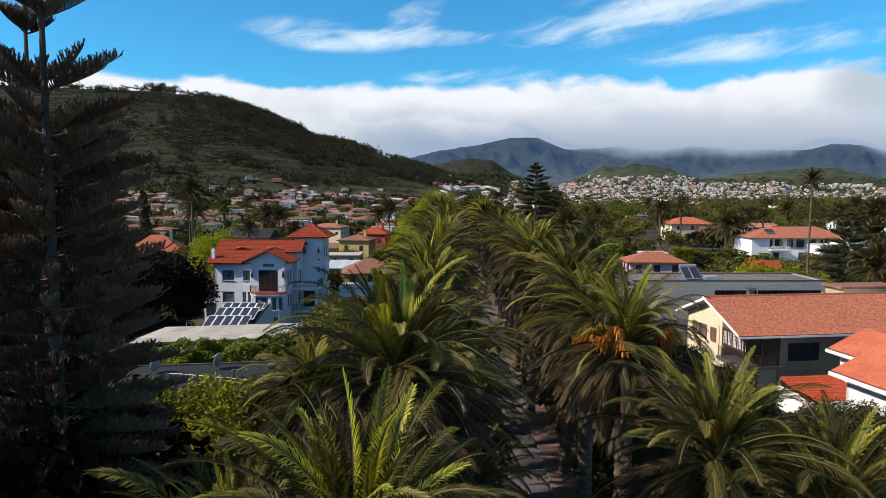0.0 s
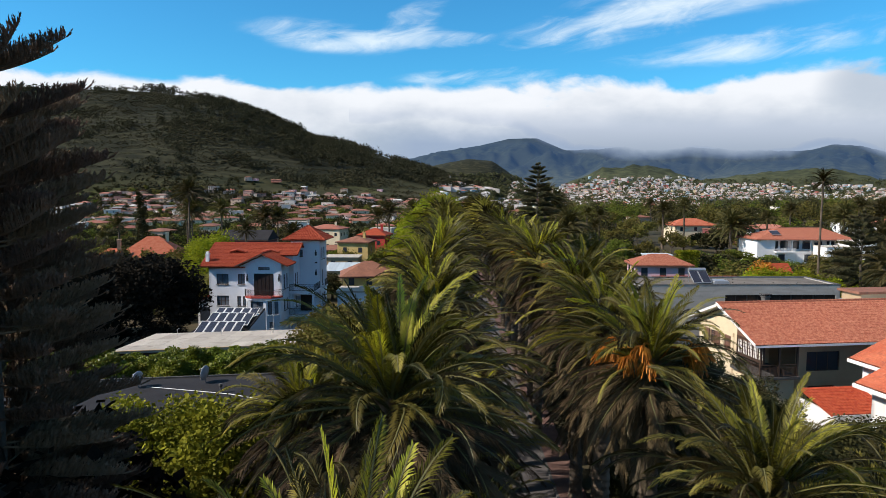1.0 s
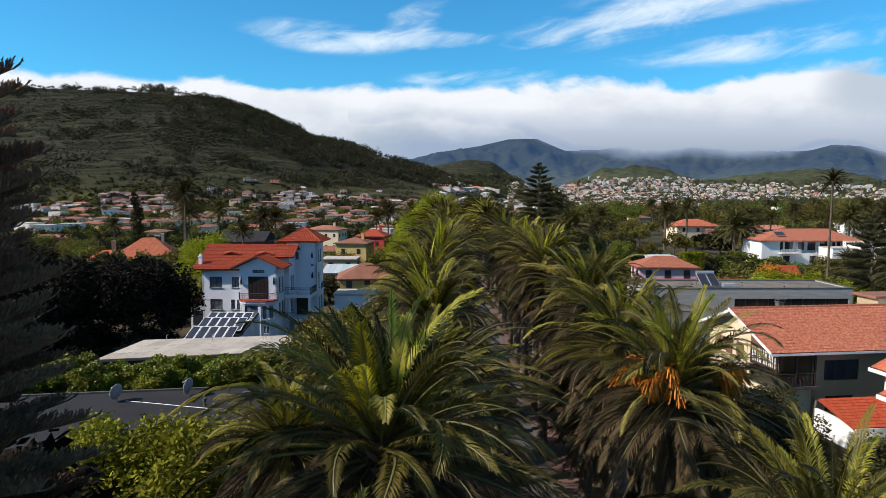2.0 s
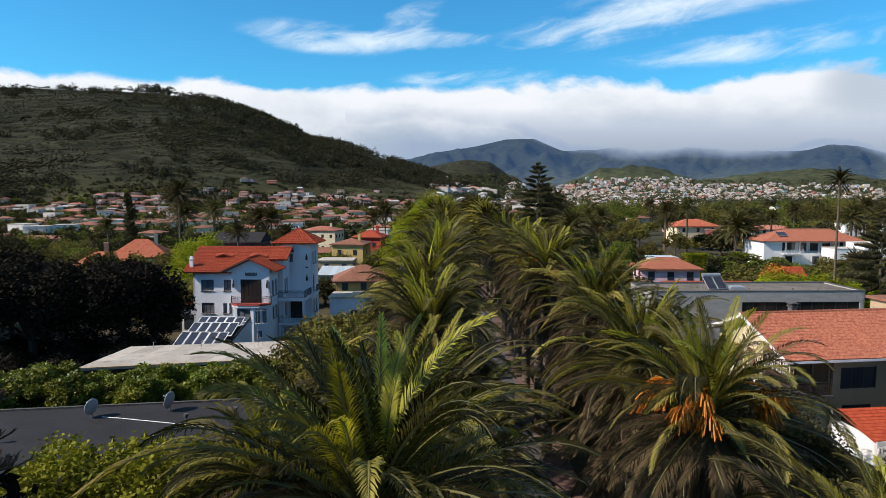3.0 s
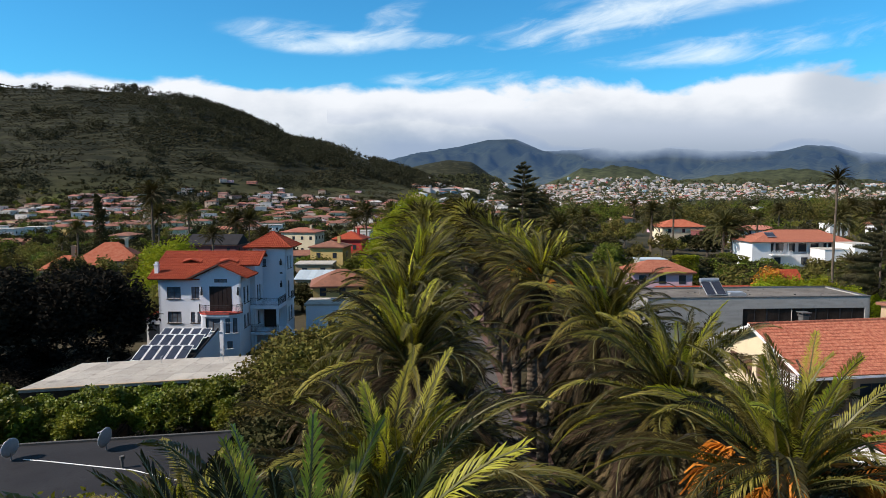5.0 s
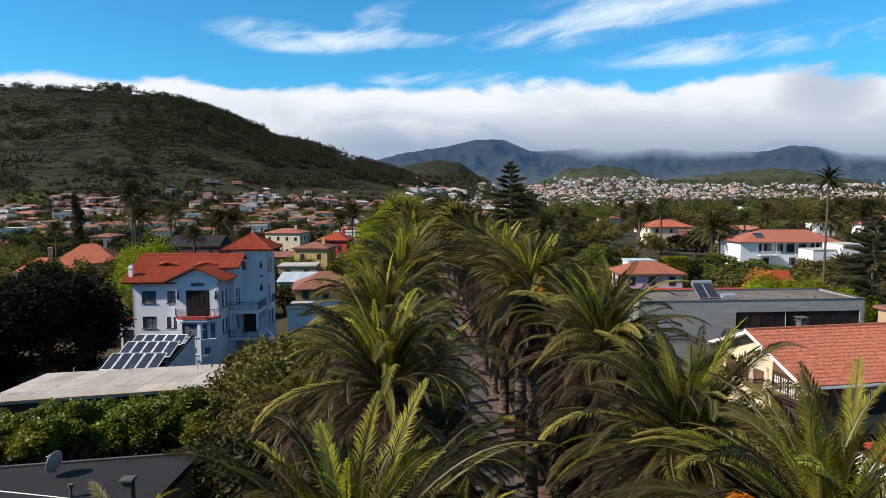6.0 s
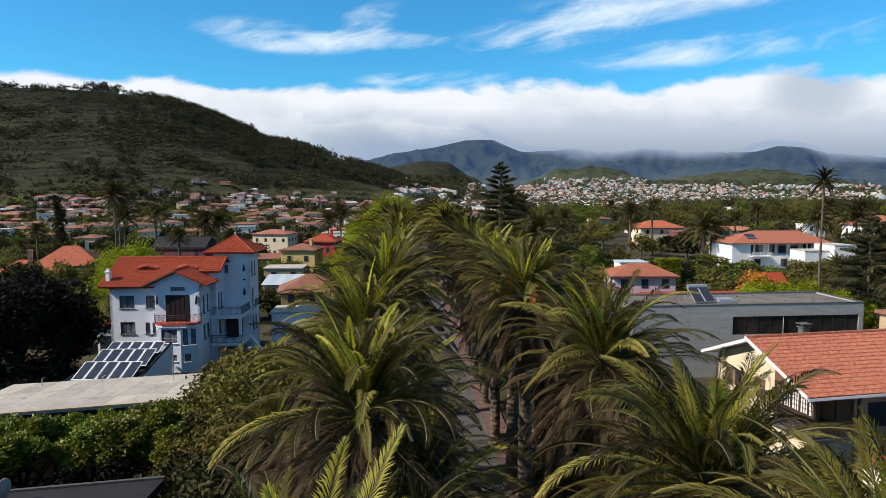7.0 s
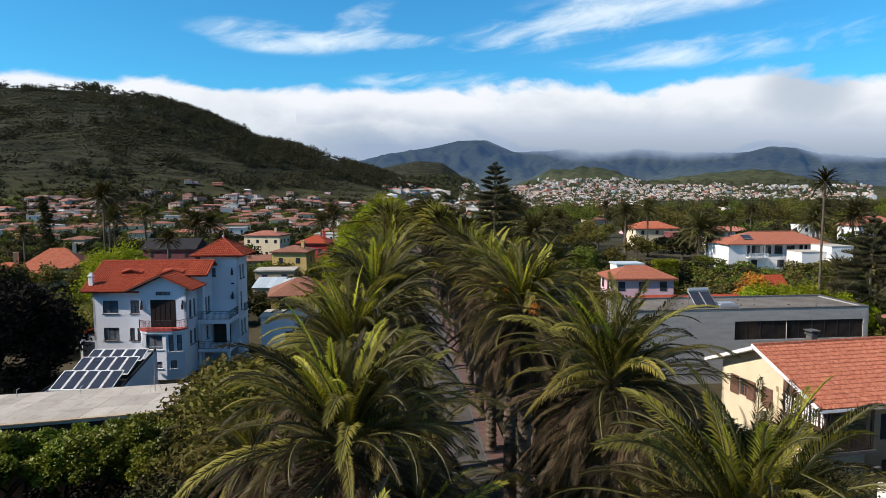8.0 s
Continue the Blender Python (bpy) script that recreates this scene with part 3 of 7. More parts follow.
# ---- plants ----
def frond_mesh(name, tilt, length, droop, material, pairs=52, seed=0, width=0.5, twist=0.0, fold=30):
    """One feather leaf: stalk arching in the x-z plane, two rows of narrow leaflets."""
    r = random.Random(seed)
    verts, faces = [], []
    n, a = 14, radians(tilt)
    pts, dirs = [Vector((0, 0, 0))], []
    side = 0.0
    for i in range(n):
        k = (i + 0.5) / n
        d = Vector((math.cos(a) * math.cos(side), math.sin(side), math.sin(a)))
        dirs.append(d.normalized())
        pts.append(pts[-1] + dirs[-1] * length / n)
        a -= radians(droop) / n * (0.25 + 2.2 * k * k) * max(0.2, math.cos(a * 0.75))
        side += radians(twist) / n
    rach = []
    tube(rach, faces, pts, [0.034 * (1 - 0.85 * i / n) + 0.005 for i in range(n + 1)], 3)
    verts += rach
    stalk = len(faces)
    roll = radians(r.uniform(-40, 40))
    for i in range(pairs):
        k = 0.12 + 0.87 * (i + 0.5) / pairs
        f = k * n
        j = min(int(f), n - 1)
        p = pts[j].lerp(pts[j + 1], f - j)
        d = dirs[j].lerp(dirs[min(j + 1, n - 1)], f - j).normalized()
        lat = Vector((-math.sin(side), math.cos(side), 0)) if abs(d.z) > 0.97 else d.cross(Vector((0, 0, -1))).normalized()
        up = d.cross(lat).normalized()
        lat, up = lat * math.cos(roll) + up * math.sin(roll), up * math.cos(roll) - lat * math.sin(roll)
        prof = math.sin(math.pi * min(1, 0.14 + 0.9 * k)) ** 0.6
        ln = width * (0.3 + 0.7 * prof) * r.uniform(0.85, 1.12)
        for s in (-1, 1):
            sweep = radians(52 - 26 * k + r.uniform(-6, 6))
            lift = radians(fold * (1 - 0.45 * k) + r.uniform(-8, 8))
            out = lat * s * math.cos(lift) + up * math.sin(lift)
            v = d * math.cos(sweep) + out * math.sin(sweep)
            mid = p + v * ln * 0.5
            tip = p + v * ln + Vector((0, 0, -r.uniform(0.15, 0.42) * ln * ln / width))
            w = d.cross(out).cross(v).normalized() * 0.0145 * r.uniform(0.75, 1.3)
            b = len(verts)
            verts += [p, mid + w, tip, mid - w]
            faces.append((b, b + 1, b + 2, b + 3))
    me = mesh_of(name, verts, faces, material)
    if name == "frond":
        me.materials.append(M["rachis"])
        me.polygons.foreach_set("material_index", [1] * stalk + [0] * (len(faces) - stalk))
    return me


FRONDS = []  # (tilt at the base, meshes)
for i, (tilt, droop) in enumerate(((82, 36), (74, 52), (66, 70), (57, 84), (47, 90), (33, 86), (16, 74), (-6, 56), (-30, 38))):
    # lower rows: older and browner, with the crown's shade put into the colour
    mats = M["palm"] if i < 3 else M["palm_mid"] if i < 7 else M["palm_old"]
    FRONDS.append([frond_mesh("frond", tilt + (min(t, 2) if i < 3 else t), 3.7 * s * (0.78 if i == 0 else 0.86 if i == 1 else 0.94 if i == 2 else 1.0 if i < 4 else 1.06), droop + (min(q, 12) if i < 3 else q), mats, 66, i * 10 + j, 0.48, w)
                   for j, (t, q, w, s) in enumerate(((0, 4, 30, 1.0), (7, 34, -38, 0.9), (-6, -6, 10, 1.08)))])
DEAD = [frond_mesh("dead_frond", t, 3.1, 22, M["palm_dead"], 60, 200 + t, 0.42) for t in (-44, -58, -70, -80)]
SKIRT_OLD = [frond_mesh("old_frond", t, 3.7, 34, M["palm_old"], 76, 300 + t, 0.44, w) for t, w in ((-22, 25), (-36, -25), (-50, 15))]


def skirt_mesh(seed):
    """The thick skirt of old leaves that hang round the head of a palm, two materials in one mesh."""
    r = random.Random(seed)
    verts, faces, slot = [], [], []
    for i in range(64):
        k = i / 64
        src = SKIRT_OLD[r.randrange(3)] if k < 0.6 else DEAD[r.randrange(4)]
        m = pose(0, 0, -0.35 - 1.5 * k, r.uniform(-12, 12), r.uniform(-8, 8), i * 137.5 + r.uniform(-20, 20)) @ pose(0.3, 0, 0) @ Matrix.Scale(r.uniform(0.75, 1.12), 4)
        b = len(verts)
        verts += [m @ v.co for v in src.vertices]
        faces += [tuple(b + q for q in p.vertices) for p in src.polygons]
        slot += [0 if k < 0.6 else 1] * len(src.polygons)
    me = mesh_of("frond_skirt", verts, faces, M["palm_old"])
    me.materials.append(M["palm_dead"])
    me.polygons.foreach_set("material_index", slot)
    return me


SKIRTS = [skirt_mesh(1), skirt_mesh(2), skirt_mesh(3)]


def trunk_mesh(height, r0, r1, seed, material):
    """Stout palm stem with diamond leaf scars and a swollen top."""
    r = random.Random(seed)
    verts, faces = [], []
    rows, sides = int(height / 0.16), 14
    for i in range(rows + 1):
        z = height * i / rows
        k = z / height
        rad = r0 + (r1 - r0) * k + 0.10 * max(0, 1 - z / 0.7) ** 2
        for j in range(sides):
            a = 2 * math.pi * (j + 0.5 * (i % 2)) / sides
            q = rad * (1 + (0.07 if i % 2 else -0.05)) + r.uniform(-0.02, 0.02)
            verts.append((q * math.cos(a), q * math.sin(a), z))
    for i in range(rows):
        for j in range(sides):
            k = (j + 1) % sides
            faces.append((i * sides + j, i * sides + k, (i + 1) * sides + k, (i + 1) * sides + j))
    faces.append(tuple(rows * sides + j for j in range(sides)))
    return mesh_of("trunk", verts, faces, material)


def boot_mesh(seed):
    """Swollen head of cut leaf bases under the crown."""
    r = random.Random(seed)
    verts, faces = [], []
    for i in range(90):
        k = i / 90
        a, z = i * 2.4, -1.5 + 1.7 * k
        rad = 0.36 + 0.2 * math.sin(math.pi * min(1, k * 1.1))
        p = Vector((rad * math.cos(a), rad * math.sin(a), z))
        o = Vector((math.cos(a), math.sin(a), 0.9)).normalized()
        s = Vector((-math.sin(a), math.cos(a), 0)) * 0.11
        e = p + o * r.uniform(0.16, 0.32)
        b = len(verts)
        verts += [p - s, p + s, e + s * 0.5, e - s * 0.5, p - o * 0.15 + Vector((0, 0, -0.1))]
        faces += [(b, b + 1, b + 2, b + 3), (b + 4, b + 1, b), (b + 4, b, b + 3), (b + 4, b + 3, b + 2), (b + 4, b + 2, b + 1)]
    return mesh_of("boot", verts, faces, M["boot"])


def fruit_mesh(seed):
    """Hanging bunch of orange date strands."""
    r = random.Random(seed)
    verts, faces = [], []
    tube(verts, faces, [(0, 0, 0), (0.35, 0, 0.28), (0.75, 0, 0.2), (0.95, 0, -0.05)], [0.03, 0.026, 0.022, 0.015], 4)
    for i in range(46):
        p = Vector((0.7 + 0.25 * r.random(), 0, 0.12))
        d = Vector((r.uniform(0.0, 0.6), r.uniform(-0.45, 0.45), -r.uniform(0.3, 0.8)))
        q = p + d * 0.5
        tube(verts, faces, [p, p + d * 0.3 + Vector((0, 0, 0.05)), q + Vector((0, 0, -0.06))], [0.006, 0.02, 0.012], 3)
    return mesh_of("date_stalk", verts, faces, M["fruit"])


FRUIT = fruit_mesh(4)
BOOTS = [boot_mesh(1), boot_mesh(2)]
TRUNKS = {}


def palm(x, y, top, seed, count=78, size=1.0, fruit=0, spread=1.0, label=""):
    """Canary date palm: stem, leaf bases, fronds one by one from upright to hanging."""
    r = random.Random(seed)
    label = label or "tall date palm with dense arching green fronds beside avenue"
    g = ground_z(x, y)
    top -= g
    t = thing("palm_tree", pose(x, y, g), label, "palm tree", "palms along the avenue")
    h = round(top * 2) / 2 - 0.8
    if h not in TRUNKS:
        TRUNKS[h] = trunk_mesh(h, 0.36, 0.30, int(h * 10), M["trunk"])
    put("trunk", TRUNKS[h], t)
    put("boot", BOOTS[seed % 2], t, pose(0, 0, top - 0.1, 0, 0, r.uniform(0, 360)) @ Matrix.Scale(size, 4))
    for i in range(count):
        k = max(0.0, (i + r.uniform(-0.5, 0.5)) / count)
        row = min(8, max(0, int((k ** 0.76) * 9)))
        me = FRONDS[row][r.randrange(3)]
        m = pose(0, 0, top + 0.1 - 0.55 * k, r.uniform(-10, 10), r.uniform(-12, 12), i * 137.5 + r.uniform(-26, 26)) @ pose(0.16, 0, 0)
        s = size * r.uniform(0.74, 1.14) * (0.86 + 0.14 * math.sin(math.pi * k))
        put("frond", me, t, m @ Matrix.Scale(s, 4))
    put("frond_skirt", SKIRTS[seed % 3], t, pose(0, 0, top + 0.1, 0, 0, r.uniform(0, 360)) @ Matrix.Scale(size, 4), "thick skirt of old brown hanging fronds")
    for i in range(fruit):
        put("date_stalk", FRUIT, t, pose(0, 0, top + 0.25 - 0.5 * r.random(), 0, r.uniform(-25, 5), r.uniform(0, 360)) @ pose(0.2, 0, 0) @ Matrix.Scale(r.uniform(1.05, 1.5), 4), "orange bunch of dates")
    return t


def crown_mesh(name, count, size, seed, material, keep=4):
    """The whole crown of a palm far off, as one mesh."""
    r = random.Random(seed)
    verts, faces = [], []
    for i in range(count):
        k = i / count
        row = min(8, int(k * 9))
        src = FRONDS[row][r.randrange(3)]
        m = pose(0, 0, -0.4 * k, r.uniform(-5, 5), r.uniform(-7, 7), i * 137.5) @ Matrix.Scale(size * r.uniform(0.85, 1.1), 4)
        b = len(verts)
        co = [m @ v.co for v in src.vertices]
        polys = [tuple(p.vertices) for p in src.polygons]
        stalk = [p for p in polys if max(p) < 45]
        leaves = [p for p in polys if min(p) >= 45]
        verts += co
        faces += [tuple(b + q for q in p) for p in stalk]
        c = [Vector(v) for v in co]
        for p in leaves[r.randrange(keep)::keep]:
            mid, d = (c[p[1]] + c[p[3]]) / 2, (c[p[1]] - c[p[3]]) * (1.4 + 0.7 * keep)
            j = len(verts)
            verts += [c[p[0]], mid + d / 2, c[p[2]], mid - d / 2]
            faces.append((j, j + 1, j + 2, j + 3))
    return mesh_of(name, verts, faces, material)


def leaf_quads(centres, sizes, r, droop=0.0):
    """Leaf-shaped quads about given points (numpy), turned at random."""
    n = len(centres)
    d = r.normal(size=(n, 3))
    d[:, 2] = d[:, 2] * 0.6 - droop
    d /= np.linalg.norm(d, axis=1)[:, None]
    e = np.cross(d, r.normal(size=(n, 3)))
    e /= np.linalg.norm(e, axis=1)[:, None] + 1e-6
    s = np.asarray(sizes)[:, None]
    v = np.stack([centres - d * s * 0.5, centres + e * s * 0.3, centres + d * s * 0.5, centres - e * s * 0.3], 1).reshape(-1, 3)
    f = np.arange(4 * n).reshape(-1, 4)
    return v, f


def crown_points(lobes, per, r, shell=0.55):
    """Points in round lobes (x, y, z, radius): denser towards the outside."""
    out = []
    for x, y, z, q in lobes:
        p = r.normal(size=(per, 3))
        p /= np.linalg.norm(p, axis=1)[:, None]
        p *= (shell + (1 - shell) * r.random_sample((per, 1)) ** 0.5) * q * (0.82 + 0.36 * r.random_sample((per, 1)))
        out.append(p + (x, y, z))
    return np.concatenate(out)


def leaf_crown(name, lobes, per, leaf, seed, material, droop=0.0, shell=0.55):
    r = np.random.RandomState(seed)
    c = crown_points(lobes, per, r, shell)
    v, f = leaf_quads(c, leaf * (0.6 + 0.8 * r.random_sample(len(c))), r, droop)
    return mesh_of(name, v.tolist(), f.tolist(), material)


def lobes_of(rx, ry, rz, zc, n, seed, size=0.42):
    r = random.Random(seed)
    out = []
    for i in range(n):
        a, b = r.uniform(0, 2 * math.pi), math.asin(r.uniform(-0.55, 1))
        k = r.uniform(0.45, 0.8)
        out.append((rx * k * math.cos(a) * math.cos(b), ry * k * math.sin(a) * math.cos(b), zc + rz * k * math.sin(b), size * min(rx, rz) * r.uniform(0.7, 1.2)))
    return out


def limbs_mesh(name, height, spread, seed, r0=0.2, n=7):
    r = random.Random(seed)
    verts, faces = [], []
    fork = height * 0.4
    tube(verts, faces, [(0, 0, 0), (0.05, 0.03, fork * 0.5), (0.0, 0.08, fork), (0.1, 0.0, height * 0.8)], [r0 * 1.3, r0, r0 * 0.8, r0 * 0.2], 8)
    for i in range(n):
        a = i * 2.4 + r.uniform(-0.4, 0.4)
        z = fork * r.uniform(0.75, 1.3)
        e = Vector((math.cos(a) * spread * 0.7, math.sin(a) * spread * 0.7, height * r.uniform(0.6, 0.9)))
        s = Vector((0, 0.05, z))
        tube(verts, faces, [s, s.lerp(e, 0.5) + Vector((0, 0, 0.15 * height)) * 0.4, e], [r0 * 0.5, r0 * 0.3, r0 * 0.08], 5)
    return mesh_of(name, verts, faces, M["bark"])


def broad_tree(m, kind, label, group="", category="tree"):
    t = thing("tree", m, label, category, group)
    put("trunk", kind[0], t)
    put("crown", kind[1], t)
    return t


def tree_kind(height, rx, rz, n, per, leaf, seed, material):
    zc = height - rz
    return (limbs_mesh("trunk", height * 0.9, rx, seed, 0.05 * rx + 0.06),
            leaf_crown("crown", lobes_of(rx, rx, rz, zc, n, seed), per, leaf, seed, material))


# norfolk pine ---------------------------------------------------------------
def pine_branch(name, length, seed, dense=1.0, rise=9, material="pine"):
    """A tier branch: bare stem, then finger sprays that curve up, each a bristly cord."""
    r = random.Random(seed)
    verts, faces = [], []
    n = 10
    pts, a = [Vector((0, 0, 0))], radians(-4)
    for i in range(n):
        a += radians(rise * 1.6) / n
        pts.append(pts[-1] + Vector((math.cos(a), r.uniform(-0.03, 0.03), math.sin(a))) * length / n)
    tube(verts, faces, pts, [0.05 * (1 - i / (n + 1)) * length / 4 + 0.008 for i in range(n + 1)], 4)

    def cord(p, d, ln):
        q = [p]
        for i in range(4):
            d = (d + Vector((0, 0, 0.16))).normalized()
            q.append(q[-1] + d * ln / 4)
        for i in range(int(ln * 34 * dense)):
            f = r.random() * 3.99
            j = int(f)
            c = q[j].lerp(q[j + 1], f - j)
            t = (q[j + 1] - q[j]).normalized()
            s = Vector((r.gauss(0, 1), r.gauss(0, 1), r.gauss(0, 1)))
            s = (s - t * s.dot(t)).normalized()
            b = len(verts)
            w = t.cross(s) * 0.03
            tip = c + s * 0.07 + t * 0.12
            verts.extend([c + w, c - w, tip])
            faces.append((b, b + 1, b + 2))
        tube(verts, faces, q, [0.03, 0.032, 0.03, 0.024, 0.008], 3)

    # comb of upturned fingers along the outer four fifths
    k = 0.18
    while k < 0.99:
        f = k * n
        j = min(int(f), n - 1)
        p = pts[j].lerp(pts[j + 1], f - j)
        d = (pts[j + 1] - pts[j]).normalized()
        for s in (-1, 1):
            lat = Vector((-d.y, d.x, 0)).normalized() * s
            cord(p, (d * 0.55 + lat * r.uniform(0.15, 0.75) + Vector((0, 0, 0.75))).normalized(), (0.34 + 0.34 * math.sin(math.pi * min(1, k * 1.05))) * r.uniform(0.8, 1.2))
        k += 0.085 / length
    cord(pts[-1], (pts[-1] - pts[-2]).normalized(), 0.35)
    return mesh_of(name, verts, faces, M[material])


def norfolk_tiers(m, height, tiers, seed, label, meshes):
    """Norfolk pine given tier by tier: height, reach, number of branches and their rise in degrees."""
    r = random.Random(seed)
    t = thing("norfolk_pine", m, label, "pine tree")
    verts, faces = [], []
    tube(verts, faces, [(0.04 * math.sin(i), 0.04 * math.cos(i * 1.3), height * i / 8) for i in range(9)], [height * 0.009 * (1 - i / 8.4) + 0.03 for i in range(9)], 9)
    put("trunk", mesh_of("trunk", verts, faces, M["bark"]), t)
    for i, (z, ln, n, rise) in enumerate(tiers):
        for b in range(n):
            s = ln / 3.2 * r.uniform(0.85, 1.1)
            put("branch", meshes[r.randrange(len(meshes))], t, pose(0, 0, z + r.uniform(-0.12, 0.12), 0, -rise + r.uniform(-6, 6), i * 47 + b * 360 / n + r.uniform(-12, 12)) @ Matrix.Diagonal((s, 0.62, 0.62, 1)))
    return t


def norfolk(m, height, radius, tiers, seed, label, branches=6, first=0.12, meshes=None, group="", tip=0.35):
    r = random.Random(seed)
    t = thing("norfolk_pine", m, label, "pine tree", group)
    verts, faces = [], []
    tube(verts, faces, [(0.1 * math.sin(i), 0.08 * math.cos(i * 1.3), height * i / 8) for i in range(9)], [height * 0.013 * (1 - i / 8.6) + 0.02 for i in range(9)], 9)
    put("trunk", mesh_of("trunk", verts, faces, M["bark"]), t)
    for i in range(tiers):
        k = i / (tiers - 1)
        z = height * (first + (0.985 - first) * k ** 0.88)
        ln = radius * (1 - k) ** 0.7 * (0.8 + 0.2 * math.sin(i * 2.1)) + tip
        for b in range(branches):
            s = ln / 3.2 * r.uniform(0.8, 1.1)
            put("branch", meshes[r.randrange(len(meshes))], t, pose(0, 0, z + r.uniform(-0.15, 0.15), 0, r.uniform(-6, 6) + 8 * (1 - k) - 20 * k ** 2, i * 37 + b * 360 / branches + r.uniform(-9, 9)) @ Matrix.Diagonal((s, s * 0.5 + 0.5, s * 0.5 + 0.5, 1)))
    return t

# ---- buildings ----
def wall_panel(width, height, holes=(), thick=0.25):
    """Upright wall from the origin along x, its face at y = 0, with real openings (x, z, w, h)."""
    xs = sorted({0.0, width, *[v for x, z, w, h in holes for v in (x, x + w)]})
    zs = sorted({0.0, height, *[v for x, z, w, h in holes for v in (z, z + h)]})
    bm = bmesh.new()
    gone = lambda a, b: any(x < a < x + w and z < b < z + h for x, z, w, h in holes)
    cell = {}
    for i in range(len(xs) - 1):
        for j in range(len(zs) - 1):
            cell[i, j] = not gone((xs[i] + xs[i + 1]) / 2, (zs[j] + zs[j + 1]) / 2)

    def quad(*p):
        bm.faces.new([bm.verts.new(v) for v in p])

    for (i, j), solid in cell.items():
        if not solid:
            continue
        a, b, c, d = xs[i], xs[i + 1], zs[j], zs[j + 1]
        quad((a, 0, c), (b, 0, c), (b, 0, d), (a, 0, d))
        quad((b, thick, c), (a, thick, c), (a, thick, d), (b, thick, d))
        if not cell.get((i - 1, j)):
            quad((a, thick, c), (a, 0, c), (a, 0, d), (a, thick, d))
        if not cell.get((i + 1, j)):
            quad((b, 0, c), (b, thick, c), (b, thick, d), (b, 0, d))
        if not cell.get((i, j - 1)):
            quad((a, thick, c), (b, thick, c), (b, 0, c), (a, 0, c))
        if not cell.get((i, j + 1)):
            quad((a, 0, d), (b, 0, d), (b, thick, d), (a, thick, d))
    bmesh.ops.remove_doubles(bm, verts=bm.verts, dist=0.0005)
    return bm


def window_in(parent, x, z, w, h, frame_mat, lights=2, bars=1, recess=0.1, sill=None, pane_mat=None, m=None, label=""):
    """Window set in an opening of a wall panel: frame with bars, panes, sill."""
    t = 0.07
    fr = [(0, 0, 0, w, 0.06, t), (0, 0, h - t, w, 0.06, h), (0, 0, t, t, 0.06, h - t), (w - t, 0, t, w, 0.06, h - t)]
    mullions = [(w * i / lights - 0.035, 0.004, t, w * i / lights + 0.035, 0.056, h - t) for i in range(1, lights)]
    cross = []
    for i in range(1, bars + 1):
        cross.append((t, 0.012, h * i / (bars + 1) - 0.018, w - t, 0.048, h * i / (bars + 1) + 0.018))
    base = (m or Matrix.Identity(4)) @ pose(x, recess, z)
    f = part("window", boxes(*fr), frame_mat, parent, label, m=base)
    for b in mullions:
        part("mullion", boxes(b), frame_mat, f)
    for b in cross:
        part("glazing_bar", boxes(b), frame_mat, f)
    part("pane", boxes((t * 0.5, 0.025, t * 0.5, w - t * 0.5, 0.035, h - t * 0.5)), pane_mat or M["glass_dark"], f)
    if sill:
        part("sill", boxes((-0.08, -recess - 0.10, -0.09, w + 0.08, 0.0, -0.005), bevel=0.012), sill, f)
    return f


def walled(parent, m, width, height, wins, material, name="wall", frame_mat=None, sill=None, thick=0.25, pane=None):
    """A wall panel at pose m with its windows: rows of (x, z, w, h, lights, bars)."""
    pane = pane or (M["pane_pale"] if material == M["white_wall"] else None)
    part(name, wall_panel(width, height, [w[:4] for w in wins], thick), material, parent, m=m)
    for w in wins:
        window_in(parent, w[0], w[1], w[2], w[3], frame_mat or M["dark_wood"], w[4], w[5], sill=sill, m=m, pane_mat=pane)


